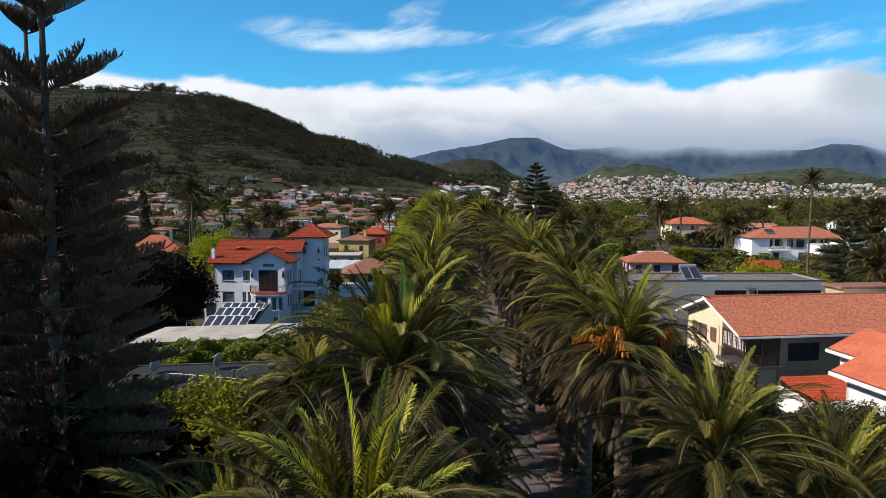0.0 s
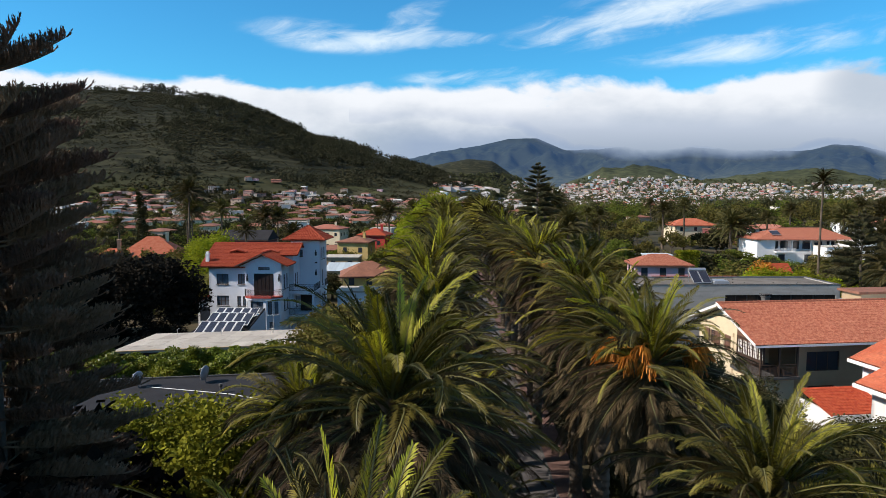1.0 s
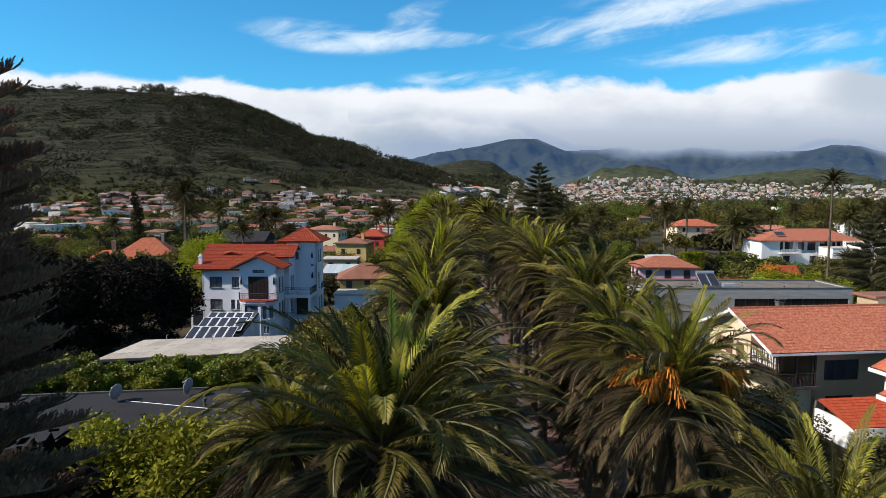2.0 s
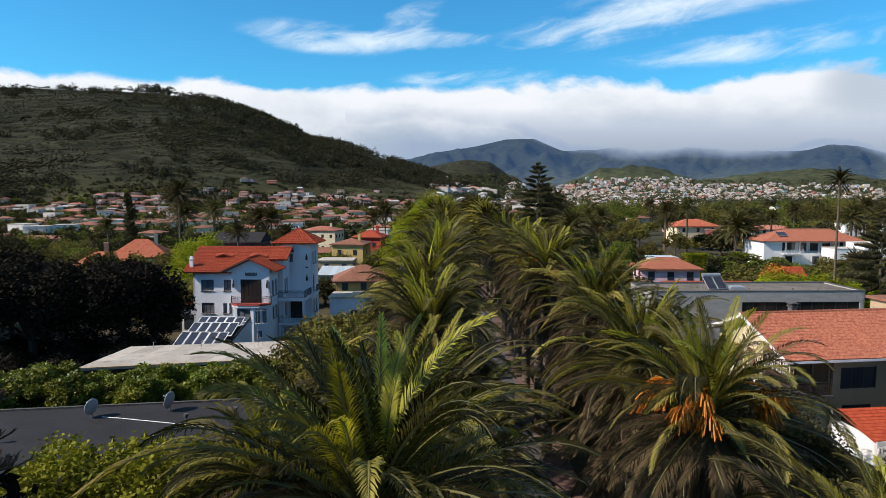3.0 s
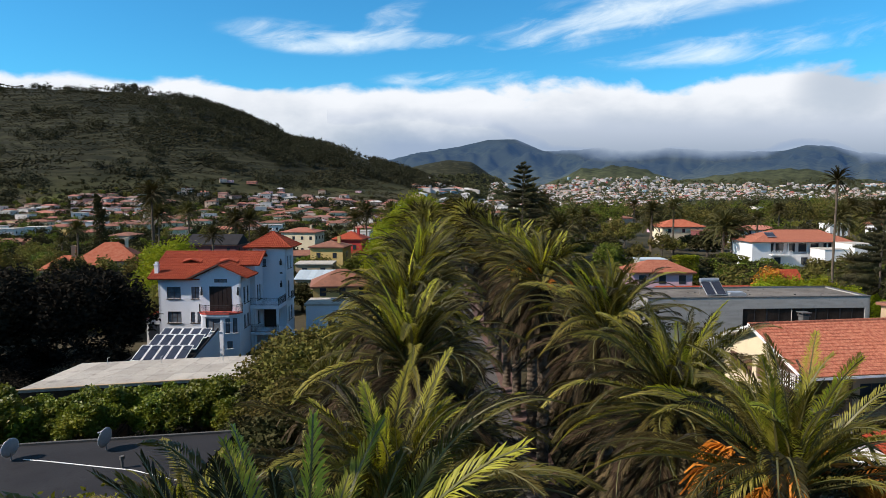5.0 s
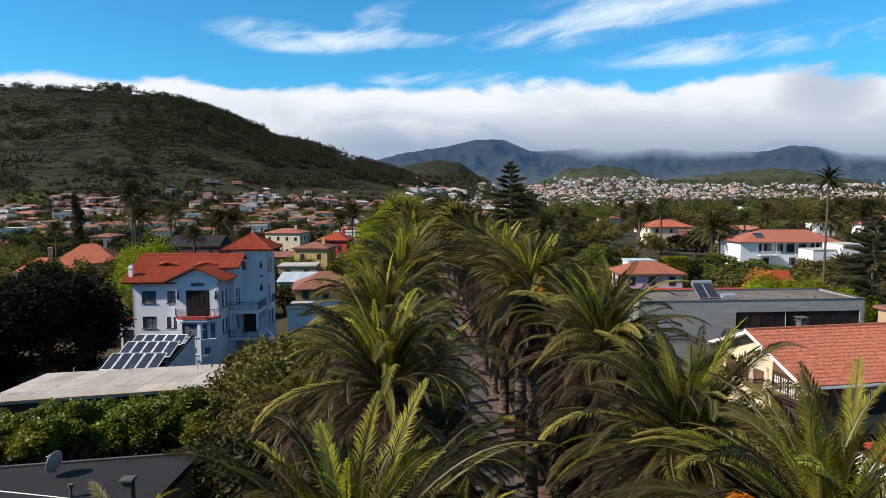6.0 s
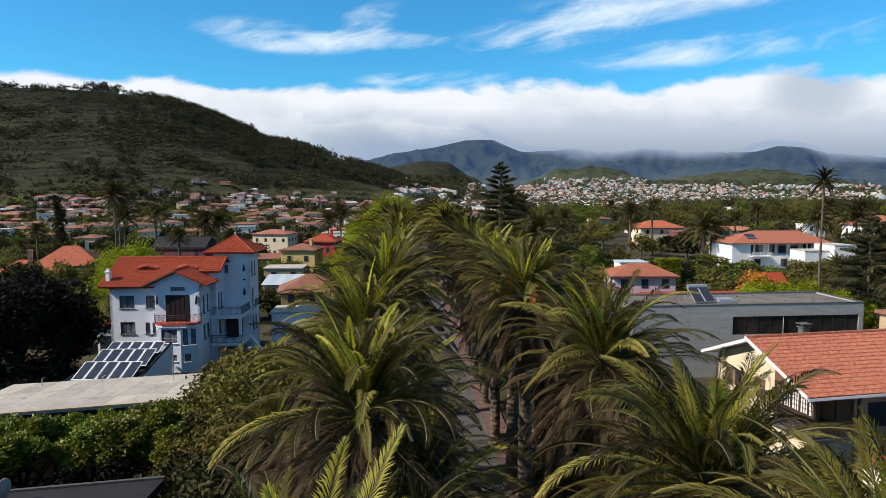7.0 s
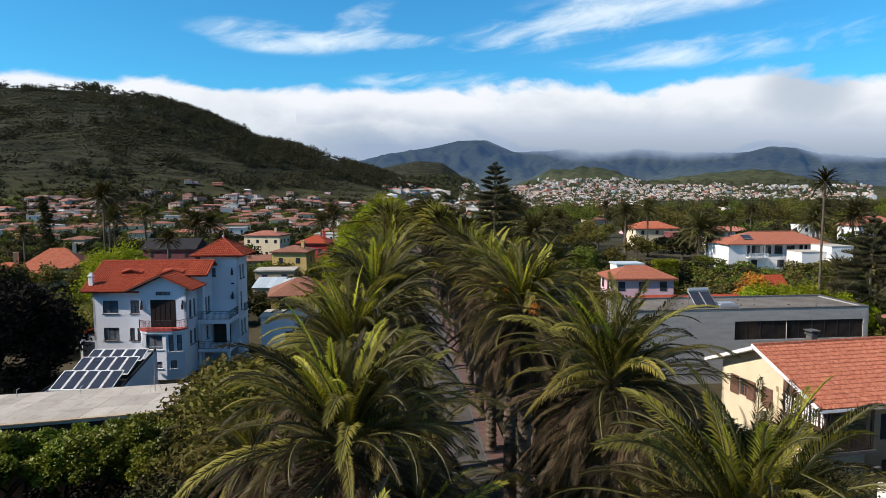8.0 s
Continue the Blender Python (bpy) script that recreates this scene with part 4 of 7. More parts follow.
def tiled_slope(parent, el, er, rl, rr, material, pitch=0.24, course=0.36, depth=0.055, name="roof_slope", label=""):
    """Barrel tiles in courses on a sloping four-sided face: eave left and right, ridge left and right."""
    el, er, rl, rr = (Vector(p) for p in (el, er, rl, rr))
    ax = (er - el).normalized()
    slope = (rl + rr) / 2 - (el + er) / 2
    sd = (slope - ax * slope.dot(ax))
    ln = sd.length
    sd.normalize()
    nrm = ax.cross(sd).normalized()
    lo = min(0.0, (rl - el).dot(ax))
    hi = max((er - el).length, (rr - el).dot(ax))
    cols = np.arange(lo, hi + pitch / 4, pitch / 4)
    nc = max(1, int(ln / course))
    rows = []
    for c in range(nc):
        rows += [(c / nc, 0.035), ((c + 0.97) / nc, 0.0)]
    w0, a1, b1 = (er - el).length, (rl - el).dot(ax), (rr - el).dot(ax)
    jr = random.Random(len(cols))
    verts, faces = [], []
    jit = [jr.uniform(-0.012, 0.012) for _ in cols]
    for v, lift in rows:
        left, right = a1 * v, w0 + (b1 - w0) * v
        for i, x in enumerate(cols):
            xx = min(max(x, left), right)
            prof = abs(math.sin(math.pi * (x - lo) / pitch))
            verts.append(el + ax * xx + sd * (v * ln) + nrm * (0.03 + lift + depth * prof + jit[i] + jr.uniform(-0.006, 0.006)))
    n = len(cols)
    for r in range(len(rows) - 1):
        for i in range(n - 1):
            faces.append((r * n + i, r * n + i + 1, (r + 1) * n + i + 1, (r + 1) * n + i))
    # board under the tiles
    b = len(verts)
    for p in (el, er, rr, rl):
        verts += [p, p - nrm * 0.12]
    faces += [(b + 1, b + 7, b + 5, b + 3), (b, b + 1, b + 3, b + 2), (b + 2, b + 3, b + 5, b + 4), (b + 4, b + 5, b + 7, b + 6), (b + 6, b + 7, b + 1, b)]
    return put(name, mesh_of(name, verts, faces, material), parent, None, label)


def ridge_cap(parent, a, b, material, r=0.13):
    """Row of half-round ridge tiles."""
    a, b = Vector(a), Vector(b)
    n = max(1, int((b - a).length / 0.42))
    verts, faces = [], []
    for i in range(n):
        p, q = a.lerp(b, i / n), a.lerp(b, (i + 1.06) / n)
        tube(verts, faces, [p, q], [r * 1.08, r * 0.94], 8)
    return put("ridge_tiles", mesh_of("ridge_tiles", verts, faces, material), parent)


def railing(parent, a, b, height=0.95, step=0.13, material=None, name="railing"):
    a, b = Vector(a), Vector(b)
    verts, faces = [], []
    up = Vector((0, 0, height))
    for z, r in ((height, 0.03), (0.1, 0.02), (height * 0.75, 0.014)):
        tube(verts, faces, [a + Vector((0, 0, z)), b + Vector((0, 0, z))], [r, r], 5)
    n = max(2, int((b - a).length / step))
    for i in range(n + 1):
        p = a.lerp(b, i / n)
        tube(verts, faces, [p, p + up], [0.028 if i in (0, n) else 0.012] * 2, 4)
    return put(name, mesh_of(name, verts, faces, material or M["iron"]), parent)


def prism_part(name, points, z0, z1, material, parent, label="", m=None):
    return part(name, prism(points, z0, z1), material, parent, label, m=m)


def blue_house():
    W = M["white_wall"]
    t = thing("villa", pose(-27, 93, 0, 0, 0, -2.5), "pale blue-white three-storey villa with red tiled roofs and a corner tower", "house")
    X = lambda x: x + 27.0
    # main block, front at y 0
    walled(t, pose(X(-32.5), 0, 0), 5.5, 9.6, [(1.05, 7.0, 1.7, 1.45, 2, 1), (4.05, 7.0, 1.0, 1.45, 2, 1), (1.05, 4.0, 1.7, 1.4, 3, 1), (3.9, 4.0, 0.55, 1.35, 1, 1), (4.7, 4.0, 0.5, 1.35, 1, 1)], W, sill=M["dark_wood"])
    part("wall", wall_panel(9.8, 9.6), W, t, m=pose(X(-32.5), 9.8, 0, 0, 0, -90))
    part("wall", wall_panel(11.2, 9.6), W, t, m=pose(X(-21.3), 9.8, 0, 0, 0, 180))
    walled(t, pose(X(-21.3), 2.6, 0, 0, 0, 90), 7.2, 9.6, [(0.7, 6.3, 0.7, 1.9, 1, 1), (1.7, 6.3, 0.7, 1.9, 1, 1), (0.8, 3.3, 0.8, 1.6, 1, 1)], W, sill=M["dark_wood"])
    # gable ends of the main roof
    for gx, outline in ((X(-32.5), ((0.02, 9.6), (9.78, 9.6), (4.9, 12.15))), (X(-21.55), ((2.62, 9.6), (9.78, 9.6), (4.9, 12.15), (2.62, 10.95)))):
        bm = bmesh.new()
        a = [bm.verts.new((gx, y, z)) for y, z in outline]
        b = [bm.verts.new((v.co.x + 0.25, v.co.y, v.co.z)) for v in a]
        bm.faces.new(a[::-1]), bm.faces.new(b)
        for i in range(len(a)):
            k = (i + 1) % len(a)
            bm.faces.new((a[i], a[k], b[k], b[i]))
        part("gable", bm, W, t)
    # return wall beside the bay, and the wall under the short eave
    part("wall", boxes((X(-21.99), 2.66, 0, X(-21.31), 2.86, 9.6)), W, t)
    part("wall", boxes((X(-24.2), 2.64, 9.61, X(-21.56), 2.84, 11.05)), W, t)
    TR = M["tile_red"]
    tiled_slope(t, (X(-33.4), -0.75, 9.5), (X(-24.2), -0.75, 9.5), (X(-33.4), 4.9, 12.3), (X(-24.2), 4.9, 12.3), TR)
    tiled_slope(t, (X(-24.2), 2.1, 10.9), (X(-20.6), 2.1, 10.9), (X(-24.2), 4.9, 12.3), (X(-20.6), 4.9, 12.3), TR)
    tiled_slope(t, (X(-20.6), 10.5, 9.5), (X(-33.4), 10.5, 9.5), (X(-20.6), 4.9, 12.3), (X(-33.4), 4.9, 12.3), TR)
    ridge_cap(t, (X(-33.4), 4.9, 12.36), (X(-20.6), 4.9, 12.36), TR)
    ridge_cap(t, (X(-33.4), -0.7, 9.58), (X(-33.4), 4.9, 12.36), TR, 0.11)
    ridge_cap(t, (X(-20.6), 2.1, 10.98), (X(-20.6), 4.9, 12.36), TR, 0.11)
    for dx in (-29.2, -24.6):
        d = boxes((X(dx) - 0.75, 2.6, 11.15, X(dx) + 0.75, 2.75, 11.5), bevel=0.02)
        part("dormer_vent", d, M["dark_wood"], t, "small eyebrow vent in the roof")
        for s in (-1, 1):
            tiled_slope(t, (X(dx) + (1.15 if s > 0 else -0.0), 2.3, 11.2 if s > 0 else 11.56), (X(dx) + (0.0 if s > 0 else -1.15), 2.3, 11.56 if s > 0 else 11.2),
                        (X(dx) + (1.15 if s > 0 else 0), 3.5, 11.52 if s > 0 else 11.6), (X(dx) + (0 if s > 0 else -1.15), 3.5, 11.6 if s > 0 else 11.52), TR, name="dormer_roof")
    # bay with the gabled roof
    bx0, bx1, by = X(-27.0), X(-22.0), -0.95
    walled(t, pose(bx0, by, 5.5), 5.0, 4.1, [(1.75, 3.62, 1.6, 0.42, 3, 0)], W)
    part("wall", wall_panel(0.9, 9.6), W, t, m=pose(bx0, -0.03, 0, 0, 0, -90))
    walled(t, pose(bx1, by, 0, 0, 0, 90), 3.6, 9.6, [(0.9, 6.4, 0.85, 2.0, 1, 1), (2.3, 6.4, 0.7, 2.0, 1, 1), (0.9, 3.4, 0.8, 1.6, 1, 1), (2.2, 3.4, 0.8, 1.6, 1, 1)], W, sill=M["dark_wood"])
    bm = bmesh.new()
    a = [bm.verts.new(p) for p in ((bx0 - 0.9, by, 9.6), (bx1, by, 9.6), (bx1, by, 10.16), ((bx0 + bx1) / 2, by, 11.2))]
    b = [bm.verts.new((v.co.x, v.co.y + 0.25, v.co.z)) for v in a]
    bm.faces.new(a), bm.faces.new(b[::-1])
    for i in range(4):
        bm.faces.new((a[(i + 1) % 4], a[i], b[i], b[(i + 1) % 4]))
    part("gable", bm, W, t)
    cx = (bx0 + bx1) / 2
    tiled_slope(t, (cx - 3.7, 3.4, 9.72), (cx - 3.7, by - 0.75, 9.72), (cx, 4.3, 11.45), (cx, by - 0.75, 11.45), TR)
    tiled_slope(t, (cx + 3.6, by - 0.75, 9.82), (cx + 3.6, 2.6, 9.82), (cx, by - 0.75, 11.45), (cx, 4.3, 11.45), TR)
    ridge_cap(t, (cx, by - 0.75, 11.5), (cx, 4.2, 11.5), TR)
    bm = bmesh.new()
    e = Vector((cx - 3.75, by - 0.78, 9.72))
    r0 = Vector((cx, by - 0.78, 11.42))
    vs = [bm.verts.new(p) for p in (e, r0, r0 - Vector((0, 0, 0.11)), e - Vector((0, 0, 0.11)))]
    ws = [bm.verts.new(v.co + Vector((0, 0.06, 0))) for v in vs]
    for i in range(4):
        bm.faces.new((vs[i], vs[(i + 1) % 4], ws[(i + 1) % 4], ws[i]))
    bm.faces.new(vs), bm.faces.new(ws[::-1])
    bmesh.ops.recalc_face_normals(bm, faces=bm.faces)
    part("barge_board", bm, M["kerb"], t)
    # balcony door, deep and dark, with lintel frame
    part("balcony_door", boxes((bx0 + 1.15, by - 0.012, 5.6, bx0 + 3.85, by + 0.05, 8.65)), M["door_dark"], t, "dark wooden balcony doors")
    for i in range(5):
        x = bx0 + 1.2 + i * 0.54
        part("door_panel", boxes((x, by - 0.035, 5.75, x + 0.46, by - 0.014, 8.5), bevel=0.01), M["door_dark"], t)
    for x in (bx0 + 0.25, bx1 - 0.35):
        part("wall_lantern", boxes((x - 0.1, by - 0.28, 7.6, x + 0.1, by - 0.05, 8.1), (x - 0.05, by - 0.3, 8.1, x + 0.05, by - 0.02, 8.35), (x - 0.04, by - 0.2, 8.3, x + 0.04, by, 8.6), bevel=0.02), M["iron"], t, "black iron wall lantern")
    out = [(bx0 - 0.15, by), (bx0 + 0.3, by - 0.85), (bx0 + 1.1, by - 1.25), (bx1 - 1.1, by - 1.25), (bx1 - 0.3, by - 0.85), (bx1 + 0.15, by)]
    prism_part("balcony_floor", out, 5.4, 5.6, M["red_trim"], t, "red-edged balcony floor")
    prism_part("balcony_base", [(x * 0.985 + cx * 0.015, y * 0.97) for x, y in out], 5.15, 5.4, W, t)
    for p, q in zip(out, out[1:]):
        railing(t, (*p, 5.6), (*q, 5.6))
    # bow window under the balcony
    bow = [(bx0 + 0.05, by), (bx0 + 0.55, by - 0.85), (bx1 - 1.9, by - 1.05), (bx1 - 0.1, by - 0.5), (bx1, by)]
    for i, (p, q) in enumerate(zip(bow, bow[1:])):
        p, q = Vector((*p, 0)), Vector((*q, 0))
        w = (q - p).length
        wins = [[(0.3, 3.2, 0.45, 1.7, 1, 1)], [(0.35, 3.35, w - 0.75, 1.55, 2, 0), (0.7, 1.3, w - 1.2, 0.7, 4, 0)], [(0.25, 3.1, 0.5, 1.8, 1, 1), (1.1, 3.1, 0.5, 1.8, 1, 1), (0.4, 1.2, 0.6, 0.9, 1, 0)], []][i]
        wins = [v for v in wins if v[0] + v[2] < w - 0.05]
        walled(t, Matrix.Translation(p) @ pose(0, 0, 0, 0, 0, math.degrees(math.atan2((q - p).y, (q - p).x))), w, 5.15, wins, W, sill=M["white"], thick=0.2)
    # porch and terrace in front of the tower
    px0, px1, py0, py1 = X(-21.95), X(-18.35), 2.2, 6.0
    part("terrace_slab", boxes((px0, py0, 5.3, px1 + 0.15, py1, 5.75), bevel=0.02), W, t)
    part("terrace_slab", boxes((px0, py0 - 0.1, 2.0, px1 + 0.1, py1, 2.35), bevel=0.02), W, t)
    for x in (px1 - 0.3, px0 + 0.05):
        part("column", boxes((x, py0 + 0.05, 0.0, x + 0.32, py0 + 0.37, 5.3), bevel=0.02), W, t)
    part("porch_wall", boxes((px0, py1 - 0.2, 0, px1, py1 - 0.02, 5.3)), W, t)
    part("porch_door", boxes((px0 + 0.8, py1 - 0.32, 2.36, px0 + 2.8, py1 - 0.22, 4.9), bevel=0.02), M["dark_wood"], t, "dark porch doors")
    railing(t, (px0 + 0.1, py0 + 0.1, 5.75), (px1, py0 + 0.1, 5.75))
    railing(t, (px1, py0 + 0.1, 5.75), (px1, py1, 5.75))
    railing(t, (px0 + 0.1, py0, 2.35), (px1, py0, 2.35))
    bm = prism([(0, 0), (0.28, 0), (0.28, 4.5), (0, 4.5)], 0, 3.0)
    for v in bm.verts:
        if v.co.z > 1 and v.co.y < 1:
            v.co.z = 0.7
    part("stair_wall", bm, W, t, "white sloping wall of outside stairs", m=pose(px1 + 3.4, 1.0, 0, 0, 0, 42))
    # tower
    tx0, tx1, ty0, ty1 = X(-22.6), X(-18.25), 6.0, 10.2
    walled(t, pose(tx0, ty0, 0), tx1 - tx0, 13.0, [(0.75, 10.35, 1.0, 0.95, 2, 1)], W, sill=M["dark_wood"])
    walled(t, pose(tx1, ty0, 0, 0, 0, 90), ty1 - ty0, 13.0, [(0.9, 9.9, 0.7, 1.7, 1, 1), (2.2, 9.9, 0.7, 1.7, 1, 1), (1.0, 6.1, 0.8, 2.2, 1, 1), (1.0, 3.0, 0.8, 1.8, 1, 1), (2.4, 3.0, 0.8, 1.8, 1, 1)], W, sill=M["dark_wood"])
    part("wall", wall_panel(tx1 - tx0, 13.0), W, t, m=pose(tx1, ty1, 0, 0, 0, 180))
    part("wall", wall_panel(ty1 - ty0, 13.0), W, t, m=pose(tx0, ty1, 0, 0, 0, -90))
    ax, ay = (tx0 + tx1) / 2, (ty0 + ty1) / 2
    q = [(tx0 - 0.95, ty0 - 0.9, 12.85), (tx1 + 0.95, ty0 - 0.9, 12.85), (tx1 + 0.95, ty1 + 0.9, 12.85), (tx0 - 0.95, ty1 + 0.9, 12.85)]
    for i in range(4):
        tiled_slope(t, q[i], q[(i + 1) % 4], (ax, ay, 14.75), (ax, ay, 14.75), TR)
        ridge_cap(t, q[i], (ax, ay, 14.82), TR, 0.1)
    verts, faces = [], []
    tube(verts, faces, [(ax, ay, 14.7), (ax, ay, 14.95), (ax, ay, 15.05), (ax, ay, 15.2), (ax, ay, 15.75)], [0.14, 0.1, 0.17, 0.04, 0.02], 8)
    tube(verts, faces, [(ax - 0.16, ay, 15.5), (ax + 0.16, ay, 15.5)], [0.02, 0.02], 5)
    put("finial", mesh_of("finial", verts, faces, M["metal"]), t, label="small roof finial")
    for z in (10.5, 7.6):
        part("wall_lantern", boxes((tx1 - 0.75, ty0 - 0.28, z, tx1 - 0.5, ty0 - 0.02, z + 0.55), (tx1 - 0.68, ty0 - 0.2, z + 0.55, tx1 - 0.57, ty0, z + 0.85), bevel=0.02), M["iron"], t, "black iron wall lantern")
    part("vent_grille", boxes((tx1 - 0.8, ty0 - 0.03, 9.35, tx1 - 0.45, ty0 + 0.02, 9.55)), M["iron"], t)
    railing(t, (tx1 + 0.55, ty0 + 0.4, 6.0), (tx1 + 0.55, ty0 + 2.4, 6.0))
    part("side_balcony", boxes((tx1, ty0 + 0.4, 5.8, tx1 + 0.6, ty0 + 2.4, 6.0), bevel=0.02), W, t)
    # chimney
    c = part("chimney", boxes((X(-33.0), 0.25, 9.6, X(-32.55), 0.7, 11.1), (X(-33.07), 0.18, 11.1, X(-32.48), 0.77, 11.22), (X(-32.95), 0.3, 11.22, X(-32.6), 0.65, 11.5), bevel=0.015), M["white"], t, "small white chimney")
    # lean-to at the far side
    part("side_wing", boxes((X(-34.6), 1.0, 0, X(-32.52), 7.0, 4.3)), M["white"], t)
    tiled_slope(t, (X(-34.9), 7.3, 4.3), (X(-34.9), 0.7, 4.3), (X(-32.52), 7.3, 5.5), (X(-32.52), 0.7, 5.5), TR)
    part("side_window", boxes((X(-34.3), 0.955, 1.6, X(-32.8), 0.995, 3.6)), M["glass_dark"], t)
    return t


def solar_field():
    """Three tilted rows of collectors on a sloping rack over the glazed annex."""
    t = thing("solar_array", pose(-26.9, 73.0, 0, 0, 0, -2.5), "tilted rows of framed solar collectors on a white rack", "solar panels")
    for x in (-0.9, 5.3):
        bm = bmesh.new()
        v = [bm.verts.new(p) for p in ((x, -1.2, 4.15), (x + 0.25, -1.2, 4.15), (x + 0.25, 7.0, 4.7 if x < 0 else 5.85), (x, 7.0, 4.7 if x < 0 else 5.85))]
        w = [bm.verts.new((p.co.x, p.co.y, 0)) for p in v]
        bm.faces.new(v), bm.faces.new(w[::-1])
        for i in range(4):
            bm.faces.new((w[i], w[(i + 1) % 4], v[(i + 1) % 4], v[i]))
        part("side_wall", bm, M["white_wall"], t)
        verts, faces = [], []
        tube(verts, faces, [(x + 0.12, -1.3, 4.27), (x + 0.12, 7.0, 4.82 if x < 0 else 5.97)], [0.1, 0.1], 8)
        put("edge_tiles", mesh_of("edge_tiles", verts, faces, M["dark_roof"]), t)
    part("deck", boxes((-0.65, -1.0, 3.9, 5.3, 7.0, 4.05)), M["dark_roof"], t, m=pose(0, 0, 0, 11, 0, 0))
    for r, (y, z, x0) in enumerate(((-0.8, 4.55, 0.35), (2.2, 4.95, 0.35), (4.9, 5.45, 0.35))):
        for i in range(5):
            m = pose(x0 - 0.3 + i * 1.0, y, z, 20, 0, 0)
            ln = 2.7 if r < 2 else 1.9
            f = part("panel_frame", boxes((0, 0, 0, 0.95, ln, 0.06), bevel=0.01), M["white"], t, m=m)
            part("panel_glass", boxes((0.08, 0.12, 0.062, 0.87, ln - 0.12, 0.075)), M["solar"], f, "dark solar glass")
    return t


def flat_roof_house():
    t = thing("outbuilding", pose(0, 0, 0), "low building with a pale cracked concrete slab roof", "building")
    pts = [(-29.8, 59.8), (-13.6, 63.0), (-13.0, 70.4), (-28.9, 67.8)]
    # wall borrows dark_wood: the shade below the slab is put into its colour
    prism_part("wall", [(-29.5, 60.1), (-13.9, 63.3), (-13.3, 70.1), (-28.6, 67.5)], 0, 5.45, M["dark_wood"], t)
    a, b, c, d = (Vector((*p, 0)) for p in pts)
    for i in range(10):
        for j in range(3):
            def at(u, v):
                return (a.lerp(b, u)).lerp(d.lerp(c, u), v)
            g = 0.0009
            q = [at(i / 10 + g, j / 3 + g * 2), at((i + 1) / 10 - g, j / 3 + g * 2), at((i + 1) / 10 - g, (j + 1) / 3 - g * 2), at(i / 10 + g, (j + 1) / 3 - g * 2)]
            prism_part("roof_slab", [(p.x, p.y) for p in q], 5.46, 5.6, M["pale_roof"], t)
    prism_part("coping", [(p[0], p[1]) for p in (pts[0], pts[1], (pts[1][0], pts[1][1] + 0.25), (pts[0][0], pts[0][1] + 0.25))], 5.62, 5.7, M["brown_wall"], t)
    for x, y in ((-26.5, 67.2), (-22.2, 67.5)):
        verts, faces = [], []
        tube(verts, faces, [(x, y, 5.6), (x, y, 6.15), (x + 0.2, y, 6.25)], [0.03, 0.03, 0.03], 6)
        put("vent_pipe", mesh_of("vent_pipe", verts, faces, M["metal"]), t)
    m = thing("antenna_mast", pose(-17.1, 68.0, 5.6), "thin television aerial mast standing on the slab roof", "antenna")
    verts, faces = [], []
    tube(verts, faces, [(0, 0, 0), (0, 0, 3.6)], [0.025, 0.02], 5)
    for a0 in range(3):
        tube(verts, faces, [(0, 0, 1.3), (0.5 * math.cos(a0 * 2.1), 0.5 * math.sin(a0 * 2.1), 0)], [0.012, 0.012], 4)
    put("mast", mesh_of("mast", verts, faces, M["metal"]), m)
    verts, faces = [], []
    tube(verts, faces, [(-0.7, 0, 3.3), (0.7, 0.2, 3.3)], [0.014, 0.014], 4)
    for i in range(9):
        k = -0.65 + i * 0.16
        tube(verts, faces, [(k, -0.3 + 0.14 * k, 3.3), (k, 0.3 + 0.14 * k, 3.3)], [0.008, 0.008], 4)
    put("aerial", mesh_of("aerial", verts, faces, M["metal"]), m)
    return t


def dish_mesh(r):
    verts, faces = [], []
    n, k = 20, 5
    for i in range(k + 1):
        q = r * i / k
        for j in range(n):
            a = 2 * math.pi * j / n
            verts.append((q * math.cos(a), q * math.sin(a), 0.24 * q * q / r))
    for i in range(k):
        for j in range(n):
            faces.append((i * n + j, i * n + (j + 1) % n, (i + 1) * n + (j + 1) % n, (i + 1) * n + j))
    b = len(verts)
    verts += [(x, y, z - 0.02) for x, y, z in verts[:b]]
    faces += [tuple(b + v for v in f[::-1]) for f in list(faces)]
    for j in range(n):
        o = k * n
        faces.append((o + j, o + (j + 1) % n, b + o + (j + 1) % n, b + o + j))
    return mesh_of("reflector", verts, faces, M["metal_dish"], True)


M["metal_dish"] = surface("dish_grey", (0.42, 0.42, 0.43), (0.5, 0.5, 0.5), 0.5, 3.0, 20.0, 0.05)


def sat_dish(x, y, z, r, turn, tilt, label):
    t = thing("satellite_dish", pose(x, y, z), label, "satellite dish")
    verts, faces = [], []
    tube(verts, faces, [(0, 0, 0), (0, 0, r * 0.9)], [0.03, 0.03], 6)
    put("post", mesh_of("post", verts, faces, M["metal"]), t)
    put("reflector", dish_mesh(r), t, pose(0, 0, r * 1.25, 0, 0, turn) @ pose(0, -0.05, 0, tilt, 0, 0))
    verts, faces = [], []
    tube(verts, faces, [(0, -r * 0.9, 0.2 * r), (0, -r * 0.35, r * 0.9)], [0.014, 0.014], 4)
    tube(verts, faces, [(0, -r * 0.35, r * 0.85), (0, -r * 0.28, r * 1.0)], [0.04, 0.04], 6)
    put("feed_arm", mesh_of("feed_arm", verts, faces, M["metal"]), t, pose(0, 0, r * 1.25, 0, 0, turn) @ pose(0, -0.05, 0, tilt, 0, 0))
    return t


